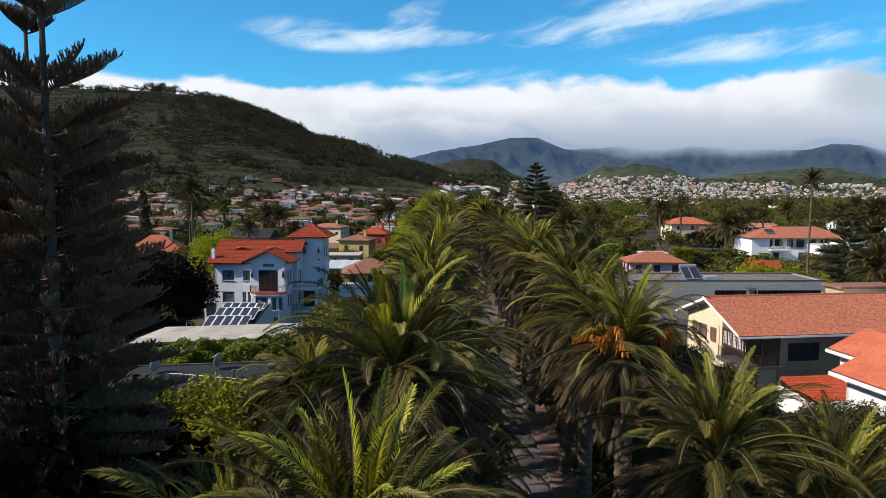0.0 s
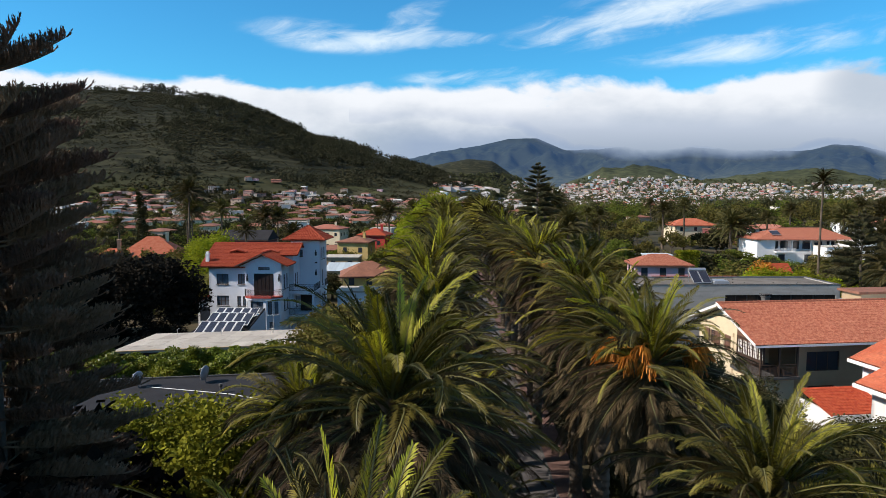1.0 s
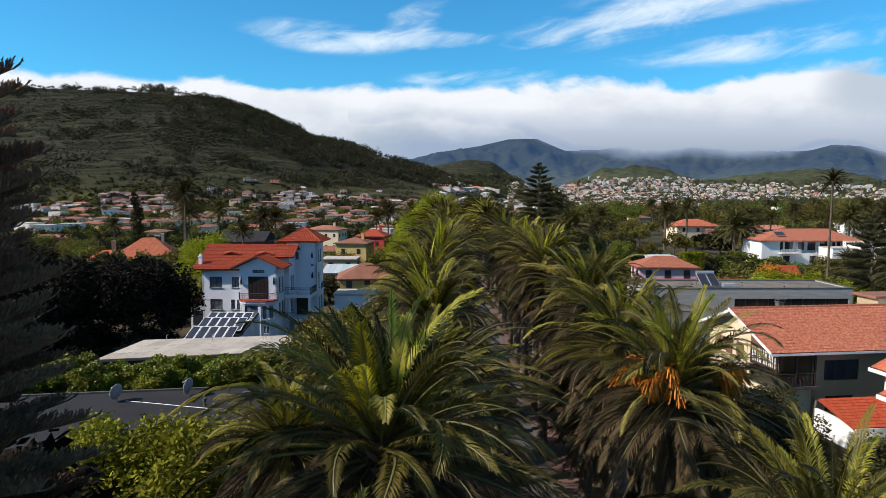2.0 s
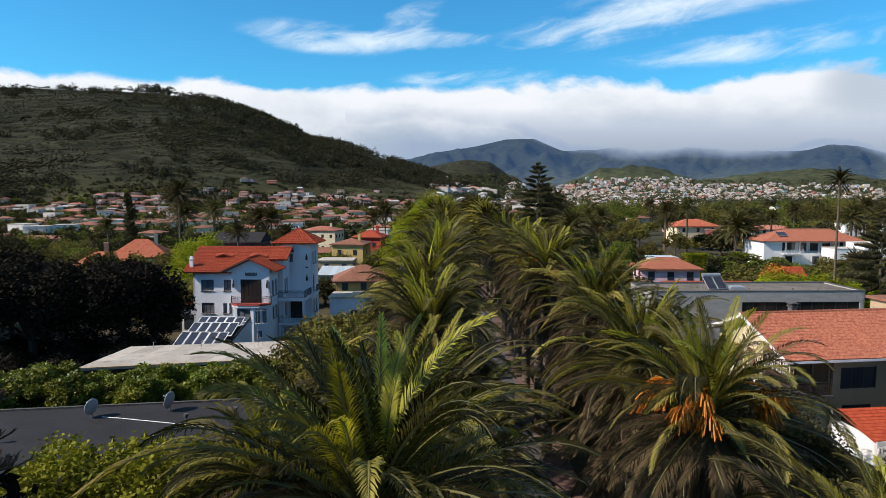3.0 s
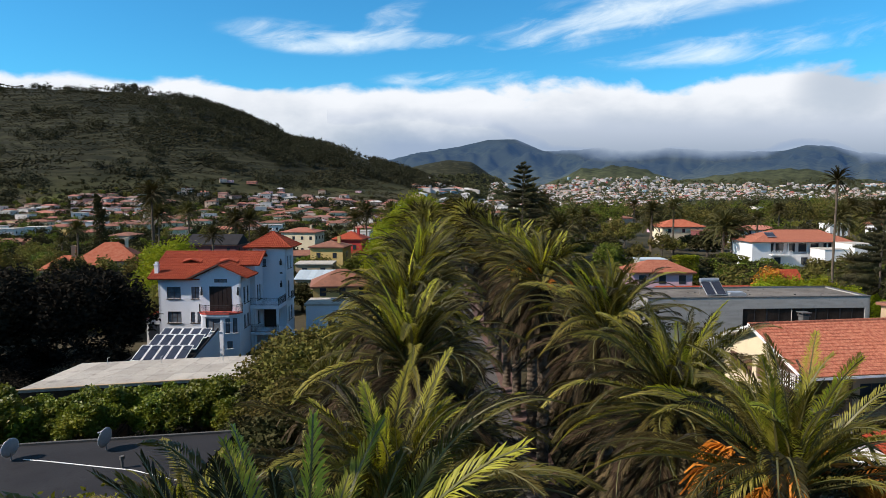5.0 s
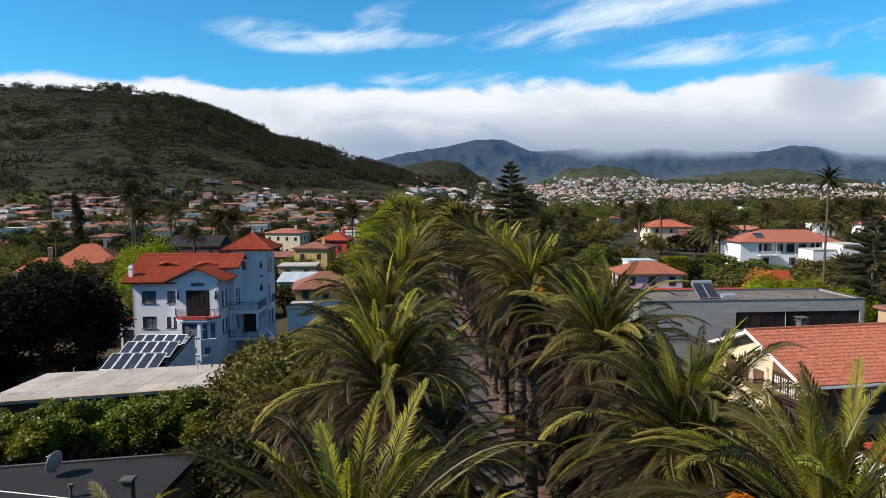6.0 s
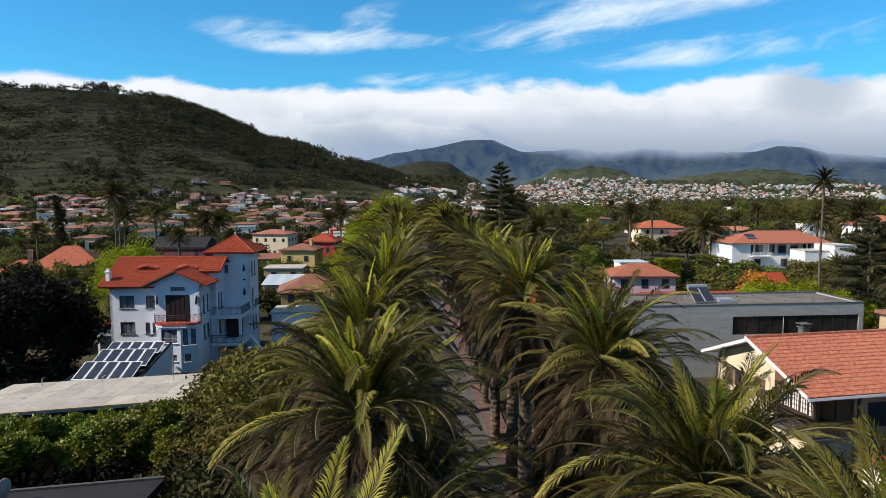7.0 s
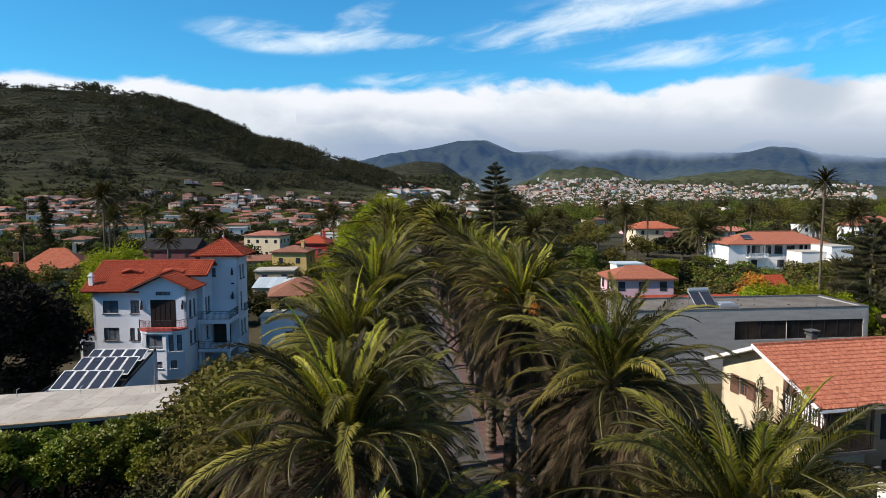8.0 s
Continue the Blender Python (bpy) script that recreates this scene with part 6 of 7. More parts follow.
# ---- avenue palms ----
PALMS = [(7.7, 17.8, 12.7, 0, 0.95), (6.9, 24.2, 14.4, 12, 0.93), (6.5, 28.9, 14.5, 0, 0.92), (7.5, 38.6, 14.4, 0, 1.06), (6.8, 48.9, 15.0, 5, 1.06), (7.2, 55.0, 14.8, 2, 1.08),
         (7.2, 62.0, 14.6, 0, 1.12), (7.4, 69.5, 14.6, 0, 1.12), (7.5, 77.0, 14.6, 0, 1.12), (7.7, 85.0, 14.8, 0, 1.12), (10.4, 16.6, 11.6, 0, 0.95),
         (-1.4, 10.4, 13.9, 0, 0.95), (-4.6, 13.8, 11.6, 0, 0.9), (-1.2, 16.9, 15.4, 0, 0.92), (-0.8, 25.4, 13.4, 0, 1.06), (-0.6, 34.4, 14.3, 0, 1.02), (-0.8, 41.6, 14.8, 0, 1.02), (-0.2, 50.0, 15.0, 0, 1.1),
         (-0.1, 58.0, 14.6, 0, 1.12), (0.1, 66.0, 14.8, 0, 1.12), (0.3, 74.0, 14.6, 0, 1.12), (0.5, 82.0, 14.8, 0, 1.12), (-4.8, 43.5, 10.4, 0, 0.75), (-5.2, 26.5, 11.6, 0, 0.9),
         (1.0, 30.0, 10.6, 0, 0.95), (1.1, 38.6, 11.0, 0, 0.95), (0.8, 46.0, 11.0, 0, 0.95), (7.6, 33.8, 10.8, 0, 0.9), (8.8, 43.5, 9.0, 0, 0.8), (9.2, 57.5, 9.6, 0, 0.85), (1.0, 54.0, 9.2, 0, 0.8), (1.0, 22.0, 9.4, 0, 0.95), (0.6, 26.6, 9.8, 0, 0.95), (0.9, 34.2, 11.2, 0, 0.95)]
for i, (x, y, z, fr, s) in enumerate(PALMS):
    palm(x, y, z, 30 + i, (128 if y < 30 else 124) if z > 11.5 and y < 56 else 64 if y < 56 else 74, s, fr, label="date palm with orange fruit bunches among green fronds" if fr else "")

CROWNS = [crown_mesh("crown", 84, 1.0, k, M["palm_mid"]) for k in (1, 2, 3)]
DARK_CROWNS = [crown_mesh("crown", 120, 1.0, k, M["palm_garden"], 3) for k in (4, 5)]
STEMS = {}


def far_palm(x, y, h, size, seed, label="dark green palm rising among gardens", group="palms of the gardens", slim=False):
    t = thing("palm_tree", pose(x, y, float(land_height([x], [y], False)[0]), 0, 0, seed * 61), label, "palm tree", group)
    k = (round(h), slim)
    if k not in STEMS:
        verts, faces = [], []
        r = 0.16 if slim else 0.3
        tube(verts, faces, [(0, 0, 0), (0.08, 0.05, k[0] * 0.4), (0.05, 0, k[0] * 0.75), (0, 0, k[0])], [r * 1.3, r, r * 0.9, r], 8)
        STEMS[k] = mesh_of("trunk", verts, faces, M["trunk"])
    put("trunk", STEMS[k], t)
    put("crown", DARK_CROWNS[seed % 2] if "dark" in label else CROWNS[seed % 3], t, pose(0, 0, k[0]) @ Matrix.Scale(size, 4))
    return t


for i in range(24):
    for s in (-1, 1):
        y = 96 + i * 6.2
        far_palm(street_x(y) - 0.4 + s * 4.2 + rnd.uniform(-0.8, 0.8), y + rnd.uniform(-2, 2), 12.1 + rnd.uniform(-1.0, 0.9), rnd.uniform(1.0, 1.16), i * 2 + s, "tall date palm further down the avenue", "palms along the avenue")
far_palm(55.0, 98.0, 19.2, 0.62, 2, "very tall slim palm above the gardens", slim=True)

# ---- pines ----
BRANCHES = [pine_branch("branch", 3.2, k, 1.0) for k in (1, 2, 3)]
THIN = [pine_branch("branch", 3.2, 20 + k, 0.8, 9, "pine_green") for k in (1, 2)]
LOW = [(21.4 - 0.66 * i, min(3.1, 2.3 + 0.06 * i), 8, 14 - i * 0.7) for i in range(22)]
norfolk_tiers(pose(-10.35, 17.4, 0), 27.6, [(27.4, 0.5, 5, 40), (26.1, 0.95, 5, 30), (24.35, 1.6, 6, 24), (22.4, 2.15, 6, 23)] + LOW, 3, "dark norfolk pine with tiers of upturned branches", BRANCHES)
norfolk_tiers(pose(-12.4, 20.0, 0), 26.0, [(25.9, 0.4, 5, 40), (24.6, 0.9, 5, 30), (23.0, 1.6, 6, 24)] + [(z - 0.3, w + 0.3, n, k) for z, w, n, k in LOW], 5, "dark norfolk pine standing behind another pine", BRANCHES)
# third pine stands out of view, added only to shade the near palms
norfolk_tiers(pose(-17.4, 14.0, 0), 33.0, [(32.5 - 1.05 * i, min(4.4, 0.9 + 0.35 * i), 8, 16 - i * 0.6) for i in range(24)], 12, "unseen dense norfolk pine added to shade the avenue palms", BRANCHES)
norfolk(pose(22.4, 158.0, 1.5), 24.9, 7.4, 18, 8, "dark conical norfolk pine at the end of the avenue", 8, 0.2, THIN, tip=0.9)
norfolk(pose(58.0, 93.0, 0), 17.5, 7.0, 19, 9, "broad dark pine behind the concrete building", 7, 0.1, THIN)

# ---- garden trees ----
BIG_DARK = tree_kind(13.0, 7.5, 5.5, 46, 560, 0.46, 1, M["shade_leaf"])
MID_DARK = tree_kind(8.0, 4.6, 3.6, 24, 70, 0.7, 2, M["dark_leaf"])
MID_GREEN = tree_kind(8.0, 4.2, 3.4, 24, 70, 0.62, 3, M["leaf"])
MID_OLIVE = tree_kind(8.5, 4.8, 3.4, 24, 70, 0.62, 4, M["olive"])
LIME = tree_kind(9.0, 4.6, 4.2, 30, 260, 0.34, 5, M["lime"])
NEAR_GREEN = tree_kind(6.5, 2.8, 1.35, 26, 520, 0.19, 6, M["hedge"])
FAR_DARK = tree_kind(7.0, 4.4, 3.2, 20, 26, 1.15, 12, M["dark_leaf"])
FAR_GREEN = tree_kind(7.0, 4.4, 3.2, 20, 26, 1.1, 13, M["leaf"])
FAR_OLIVE = tree_kind(7.0, 4.4, 3.2, 20, 26, 1.1, 14, M["olive"])
NEAR_LIME = tree_kind(7.0, 3.2, 2.6, 34, 1000, 0.135, 7, M["lime_shrub"])
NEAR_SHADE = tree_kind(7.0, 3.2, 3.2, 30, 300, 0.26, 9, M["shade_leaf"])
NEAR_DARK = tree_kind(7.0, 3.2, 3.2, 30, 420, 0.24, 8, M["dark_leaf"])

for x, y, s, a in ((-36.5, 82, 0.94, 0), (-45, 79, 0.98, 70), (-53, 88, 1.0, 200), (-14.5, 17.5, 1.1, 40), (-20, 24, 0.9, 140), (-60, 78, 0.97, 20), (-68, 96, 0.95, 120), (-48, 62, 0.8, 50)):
    broad_tree(pose(x, y, ground_z(x, y), 0, 0, a) @ Matrix.Scale(s, 4), BIG_DARK, "large dark broadleaf tree with deep shade in its leaf colour", "shade trees")
for x, y, s, a in ((-43, 128, 1.35, 0), (-47, 131, 1.2, 60)):
    broad_tree(pose(x, y, ground_z(x, y), 0, 0, a) @ Matrix.Scale(s, 4), LIME, "bright yellow-green tree behind the villa", "lime trees")
for x, y, s, a in ((-71, 160, 0.8, 0), (-64, 162, 0.85, 80), (-78, 163, 0.8, 170), (-58, 150, 0.9, 30), (-52, 140, 0.8, 110)):
    broad_tree(pose(x, y, ground_z(x, y), 0, 0, a) @ Matrix.Scale(s, 4), MID_OLIVE, "olive green tree before the orange-roofed house", "trees of the gardens")
# shrubs added to blacken the ground below the big trees
for i in range(16):
    x, y = -31 - 2.1 * i, 70 + 7 * (i % 3) - 0.25 * i
    broad_tree(pose(x, y, ground_z(x, y), 0, 0, i * 67) @ Matrix.Diagonal((1.0, 1.0, 0.55, 1)), NEAR_SHADE, "near-black shrub standing for the shade under the trees", "garden shrubs")
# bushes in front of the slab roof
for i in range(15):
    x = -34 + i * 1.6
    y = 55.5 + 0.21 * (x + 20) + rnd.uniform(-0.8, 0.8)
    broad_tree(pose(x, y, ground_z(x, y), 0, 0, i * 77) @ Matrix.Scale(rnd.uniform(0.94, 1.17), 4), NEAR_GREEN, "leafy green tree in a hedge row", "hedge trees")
# near-black shrubs fill the gap behind the roof as its shade
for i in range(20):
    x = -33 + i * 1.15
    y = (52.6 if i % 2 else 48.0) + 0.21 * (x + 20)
    broad_tree(pose(x, y, ground_z(x, y), 0, 0, i * 49) @ Matrix.Diagonal((0.8, 0.6, rnd.uniform(0.55, 0.72), 1)), NEAR_SHADE, "near-black shrub standing for the shade below the hedge", "garden shrubs")
for x, y, s, a in ((-13.4, 30.6, 1.52, 0), (-11.4, 30.2, 1.56, 80), (-9.9, 28.8, 1.5, 160), (-12.4, 28.6, 1.36, 220), (-15.4, 31.6, 1.26, 100), (-9.0, 26.0, 1.25, 20), (-17.5, 32.0, 1.1, 300), (-21.5, 31.2, 1.05, 20), (-26, 30.2, 1.0, 70)):
    broad_tree(pose(x, y, ground_z(x, y), 0, 0, a) @ Matrix.Scale(s, 4), NEAR_LIME, "sunlit yellow-green leafy tree beside the flat roof", "lime trees")
for x, y, s, a in ((-9, 47, 1.0, 0), (-10, 56, 1.05, 80), (-7, 60, 1.0, 160), (-9, 66, 0.8, 250), (-6, 38, 0.9, 30), (-9, 34, 0.9, 70), (-6, 20, 1.0, 10), (-9, 13, 1.1, 50), (-14, 12, 1.2, 90), (-18, 20, 1.3, 130),
                   (14, 40, 0.8, 0), (16, 46, 0.8, 60), (13, 55, 0.9, 120), (15, 62, 1.0, 180), (17, 33, 0.8, 240), (20, 42, 0.7, 10), (14, 25, 0.8, 20), (18, 24, 0.7, 50), (-22, 26, 1.2, 10), (-22, 17, 1.5, 40), (-17, 14, 1.5, 70), (-27, 24, 1.4, 0), (-12, 17, 1.1, 200),
                   (-5.5, 28, 0.8, 0), (-6.5, 44, 1.0, 40), (-5, 53, 0.9, 80), (-6, 72, 0.9, 120), (-6, 80, 0.9, 160), (-5, 90, 0.9, 200), (-9, 76, 0.75, 30), (-10, 86, 0.6, 60),
                   (9.5, 34, 0.6, 60), (10.0, 52, 0.7, 90), (10.5, 40, 0.7, 90), (9.8, 46, 0.7, 10), (10, 22, 0.7, 33), (-3.2, 22, 0.7, 3), (-3.5, 31, 0.7, 33), (-3.2, 39, 0.7, 73), (-3, 48, 0.7, 53), (-3, 55, 0.8, 13), (-3, 63, 0.8, 44), (-3, 70, 0.8, 99), (11.5, 60, 0.8, 0), (12, 70, 0.9, 40), (13, 80, 1.0, 70), (12, 92, 1.0, 100), (16, 70, 1.1, 10), (19, 68, 0.9, 33),
                   (11.8, 29, 0.7, 10), (12.5, 21, 0.8, 60), (21, 47, 0.7, 20), (22, 36, 0.8, 50), (27, 40, 0.6, 80), (32, 42, 0.7, 140), (19, 52, 0.8, 140)):
    broad_tree(pose(x, y, ground_z(x, y), 0, 0, a) @ Matrix.Scale(s, 4), NEAR_DARK, "dark green garden shrub tree in shade", "garden shrubs")

for x, y, s, a in ((53, 92, 0.62, 220), (56.5, 92.5, 0.55, 300)):
    broad_tree(pose(x, y, ground_z(x, y), 0, 0, a) @ Matrix.Scale(s, 4), LIME, "bright yellow-green garden tree behind flat roof", "lime trees")
NEAR_OLIVE = tree_kind(7.0, 3.2, 3.2, 32, 420, 0.24, 18, M["olive"])
for x, y, s, a in ((-8.6, 58.5, 1.30, 0), (-7.2, 55.0, 1.22, 80), (-10.4, 60.5, 1.2, 160), (-8.2, 51.8, 1.1, 220), (-6.4, 60.0, 1.15, 30)):
    broad_tree(pose(x, y, ground_z(x, y), 0, 0, a) @ Matrix.Scale(s, 4), NEAR_OLIVE, "olive green bushy tree beside the slab roof", "garden shrubs")
BOUGAIN = tree_kind(4.5, 1.6, 2.0, 14, 120, 0.22, 21, M["bougain"])
for x, y, s in ((49.6, 104.0, 1.65), (50.4, 105.5, 1.4)):
    broad_tree(pose(x, y, ground_z(x, y)) @ Matrix.Scale(s, 4), BOUGAIN, "orange flowering climber in the garden", category="shrub")
for x, y, h, s in ((-98, 260, 16.0, 1.6), (-76.4, 230, 17.0, 1.3), (-64, 240, 14.5, 1.6), (-61, 246, 13.5, 1.4), (-103, 268, 17.0, 1.5), (-13, 300, 15.0, 1.6), (-21, 262, 16.0, 1.5), (-26, 266, 14.0, 1.4),
                   (74, 171, 8.6, 1.45), (77.5, 174, 7.6, 1.4), (112, 170, 12.0, 1.4), (106, 176, 11.0, 1.3), (54, 81, 7.6, 1.1), (60, 84, 7.0, 1.1), (27, 176, 15.5, 1.3), (31, 182, 14.0, 1.3), (62, 104, 6.0, 1.0)):
    far_palm(x, y, h, s, int(abs(x)), "dark leafy palm among the houses")

# ---- houses of the middle distance ----
def mid(px, py, *a, turn=0, **k):
    return simple_house("house", pose(px, py, float(land_height([px], [py], False)[0]), 0, 0, turn), *a, **k)


long_house()
mid(35.8, 111, 8.8, 6, 5.6, "hip", M["pink"], M["tile_orange"], "pink house with a low orange tile roof", rise=1.5, turn=-4)
mid(86, 231, 14.5, 10, 6.0, "hip", M["cream"], M["tile_warm"], "cream house with orange tile roof behind trees", rise=2.2, turn=3)
mid(93, 222, 9.5, 6, 4.9, "flat", M["maroon"], M["tile_brown"], "dark red porch wing with flat brown roof", turn=3, wins=4, floors=1)
mid(112.6, 231, 14.5, 8, 4.9, "hip", M["white"], M["tile_far"], "white house with low pinkish red roof", rise=1.3, wins=6)
mid(141, 202, 14, 9, 8.0, "hip", M["white"], M["tile_far"], "white two-storey house with red roof", rise=2.6)
mid(141.5, 233, 7, 6, 6.4, "flat", M["white"], M["white"], "small white cubic house among trees", wins=2)
mid(46, 143, 5.2, 4, 3.8, "flat", M["white"], M["curtain"], "low white house with a pale blue flat roof", wins=2, floors=1)
mid(52.6, 105.5, 2.6, 2.6, 4.9, "gable", M["cream"], M["tile_red"], "small garden house with a red tile roof", rise=1.3, wins=1)
mid(88, 188, 6, 5, 4.2, "flat", M["white"], M["white"], "white garden block behind a palm", wins=1, floors=1)
mid(-22.6, 175, 8, 8, 8.4, "hip", M["ochre"], M["tile_brown"], "ochre two-storey house with brown hipped roof", rise=1.3, chimney=True, wins=2, turn=-8)
mid(-20.8, 205, 8.4, 8, 9.2, "hip", M["red_wall"], M["tile_red"], "deep red house with dark hipped roof", rise=2.0, chimney=True, wins=2, turn=-10)
mid(-46.2, 268, 13.6, 10, 9.0, "hip", M["cream"], M["tile_far"], "cream terrace house with orange roof", rise=1.5, chimney=True, wins=4, turn=-12)
mid(-13.6, 122.5, 9.4, 8, 5.0, "hip", M["ochre"], M["tile_brown"], "low house with brown tile roof", rise=2.3, turn=8)
mid(-12.5, 104, 7, 5, 4.6, "flat", M["white_wall"], M["pale_roof"], "low white garden building", wins=1, floors=1)
mid(-22.5, 151, 7.5, 6, 5.8, "flat", M["brown_wall"], M["pale_roof"], "small house with pale flat roof", wins=2)
mid(-33, 190, 9, 7, 5.4, "gable", M["brown_wall"], M["tile_brown"], "low house with brown pitched roof", rise=1.2, turn=6)
glass_house(-24, 134, -16.8, 141, -1.5, 3.9, 4.9)
villa_two = mid(-76.5, 176, 14, 11, 5.2, "hip", M["cream"], M["tile_warm"], "house with bright orange hipped roofs of several heights", rise=4.2, chimney=True, turn=14)
for dx, dy, w, d, h, rise in ((-9.5, -1.5, 10.0, 8.0, 3.6, 2.9), (-3.0, -7.0, 8.0, 6.0, 4.0, 2.6)):
    a, b = w / 2 + 0.5, d / 2 + 0.5
    k = max(0.2, a - b)
    part("wing_wall", boxes((dx - w / 2, dy - d / 2, 0, dx + w / 2, dy + d / 2, h)), M["cream"], villa_two)
    q = [(dx - a, dy - b, h), (dx + a, dy - b, h), (dx + a, dy + b, h), (dx - a, dy + b, h), (dx - k, dy, h + rise), (dx + k, dy, h + rise)]
    put("wing_roof", mesh_of("wing_roof", q + [(x, y, z - 0.15) for x, y, z in q[:4]], [(0, 1, 5, 4), (1, 2, 5), (2, 3, 4, 5), (3, 0, 4), (6, 7, 1, 0), (7, 8, 2, 1), (8, 9, 3, 2), (9, 6, 0, 3), (9, 8, 7, 6)], M["tile_warm"]), villa_two)
part("chimney", boxes((-8.4, -2.2, 5.0, -7.5, -1.4, 8.6), (-8.5, -2.3, 8.6, -7.4, -1.3, 8.8)), M["brown_wall"], villa_two, "dark rendered chimney")
mid(-62.5, 215, 15, 9, 7.4, "gable", M["maroon"], M["dark_roof"], "maroon house with dark grey pitched roof", rise=2.8, turn=-6)
mid(-68, 250, 10, 8, 5.0, "hip", M["pink"], M["tile_far"], "pink bungalow with tile roof", rise=1.4, wins=3)
mid(33, 88, 10, 5, 5.6, "gable", M["white"], M["tile_red"], "low house with a deep red tile roof", rise=0.8, wins=1)
box_hedge(42, 119, 45.8, 121, 2.6, 9.4, 5, M["lime"], "clipped bright green garden hedge")
cypress(-86.0, 190, 22.0, 2.0, 4)
far_palm(-76, 200, 22, 1.35, 3, "dark ivy-clad palm towering over the houses")
far_palm(87, 200, 9.0, 1.25, 4, "dark leafy palm beside the cream house")
for x, y, s, q in ((42.5, 91.2, 0.74, 0), (44.5, 91.6, 0.78, 90), (46.6, 91.0, 0.75, 30), (48.4, 91.4, 0.77, 200), (50.8, 90.6, 0.68, 130)):
    broad_tree(pose(x, y, ground_z(x, y), 0, 0, q) @ Matrix.Scale(s, 4), LIME, "drooping yellow-green tree behind the flat roof", "lime trees")
for x, y, s, q in ((-7.0, 121, 1.15, 0), (-6.6, 132, 1.30, 40), (-6.2, 143, 1.42, 110), (-5.6, 155, 1.55, 200), (-4.4, 168, 1.68, 20), (-2.6, 182, 1.86, 140), (0.0, 197, 1.98, 60)):
    broad_tree(pose(x, y, ground_z(x, y), 0, 0, q) @ Matrix.Diagonal((s * 0.72, s * 0.9, s, 1)), LIME, "bright yellow-green tree in a row beside the avenue", "lime trees")

TYPES = []
for i, (w, d, h, roof, wall, rm, fl, lab) in enumerate((
        (11, 9, 6.4, "hip", "beige", "tile_brown", 2, "beige house with red tile roof in the town"),
        (14, 9, 6.6, "hip", "cream", "tile_brown", 2, "cream house with tile roof in the town"),
        (10, 10, 7.5, "flat", "town_white", "pale_roof", 2, "white flat-roofed house in the town"),
        (9, 8, 3.8, "flat", "pink", "tile_brown", 1, "small pink house with brown roof"),
        (13, 9, 6.2, "hip", "ochre", "tile_far", 2, "yellow house with orange roof in the town"),
        (16, 8, 4.0, "gable", "clay_wall", "tile_brown", 1, "long low clay-red house with brown tiles"))):
    TYPES.append(simple_house("house", pose(-300 - i * 30, 420, 0), w, d, h, roof, M[wall], M[rm], lab, rise=1.2, wins=2, floors=fl, group="houses of the town", far=True))


def spread(n, y0, y1, u0, u1, gap, seed, taken):
    r, out = random.Random(seed), []
    for _ in range(n * 30):
        if len(out) >= n:
            break
        k = r.random()
        y = math.sqrt(y0 * y0 + (y1 * y1 - y0 * y0) * k)
        x = y * r.uniform(u0, u1)
        if abs(x - street_x(y)) < 9 and y < 330:
            continue
        if all((x - a) ** 2 + (y - b) ** 2 > gap * gap for a, b in taken):
            out.append((x, y))
            taken.append((x, y))
    return out


taken = [(o.matrix_basis.translation.x, o.matrix_basis.translation.y) for o in list(scene.objects) if o.parent is None and o.type == "EMPTY"]
taken += [(80, 160), (90, 160), (95, 220), (-25, 100), (-20, 130), (36, 96), (40, 110)]
yards = []
for i, (x, y) in enumerate(spread(165, 300, 720, -0.70, 0.12, 13, 3, taken)):
    h = float(land_height([x], [y], False)[0])
    if h < 9:
        yards += [(x + rnd.uniform(-8, 8), y - rnd.uniform(6, 10)) for _ in range(3)]
        copy_thing(TYPES[rnd.randrange(6)], pose(x, y, h - 0.8, 0, 0, rnd.choice((0, 90)) + rnd.uniform(-14, 14)))
for i, (x, y) in enumerate(spread(26, 240, 700, 0.12, 0.7, 22, 4, taken)):
    copy_thing(TYPES[rnd.randrange(6)], pose(x, y, 0, 0, 0, rnd.choice((0, 90)) + rnd.uniform(-14, 14)))
# scattered houses on the foot of the terraced hill
for i, (x, y) in enumerate(((-224, 765), (-217, 768), (-194, 775), (-433, 730), (-288, 695), (-168, 745), (-114, 770), (-396, 785), (-90, 740), (-75, 800))):
    copy_thing(TYPES[(0, 3, 5, 3, 1, 3)[i % 6]], pose(x, y, ground_z(x, y) - 0.8, 0, 0, rnd.uniform(-20, 20)) @ Matrix.Scale(0.7, 4))
spots = spread(150, 100, 240, -0.72, 0.74, 5.5, 5, taken) + spread(36, 240, 420, -0.72, 0.74, 14, 8, taken)


def garden_woods(name, spots, seed, material, label, low=1.0, leaf=0.9):
    """The countless trees between the houses: one mesh of leaf clumps."""
    r, q, ls = np.random.RandomState(seed), random.Random(seed), []
    for x, y in spots:
        w, h = q.uniform(2.4, 4.8) * (0.35 + 0.65 * low), q.uniform(3.5, 8.0) * low
        g = float(land_height([x], [y], False)[0])
        for _ in range(12):
            ls.append((x + q.uniform(-0.7, 0.7) * w, y + q.uniform(-0.7, 0.7) * w, g + h * q.uniform(0.25, 0.8), w * q.uniform(0.35, 0.55)))
    c = crown_points(ls, 34, r, 0.4)
    v, f = leaf_quads(c, leaf * (0.6 + 0.8 * r.random_sample(len(c))), r)
    return tagged(put(name, mesh_of(name, v.tolist(), f.tolist(), material)), label, "trees", kind="stuff")


belt = spread(90, 330, 470, 0.16, 0.78, 9, 16, taken)


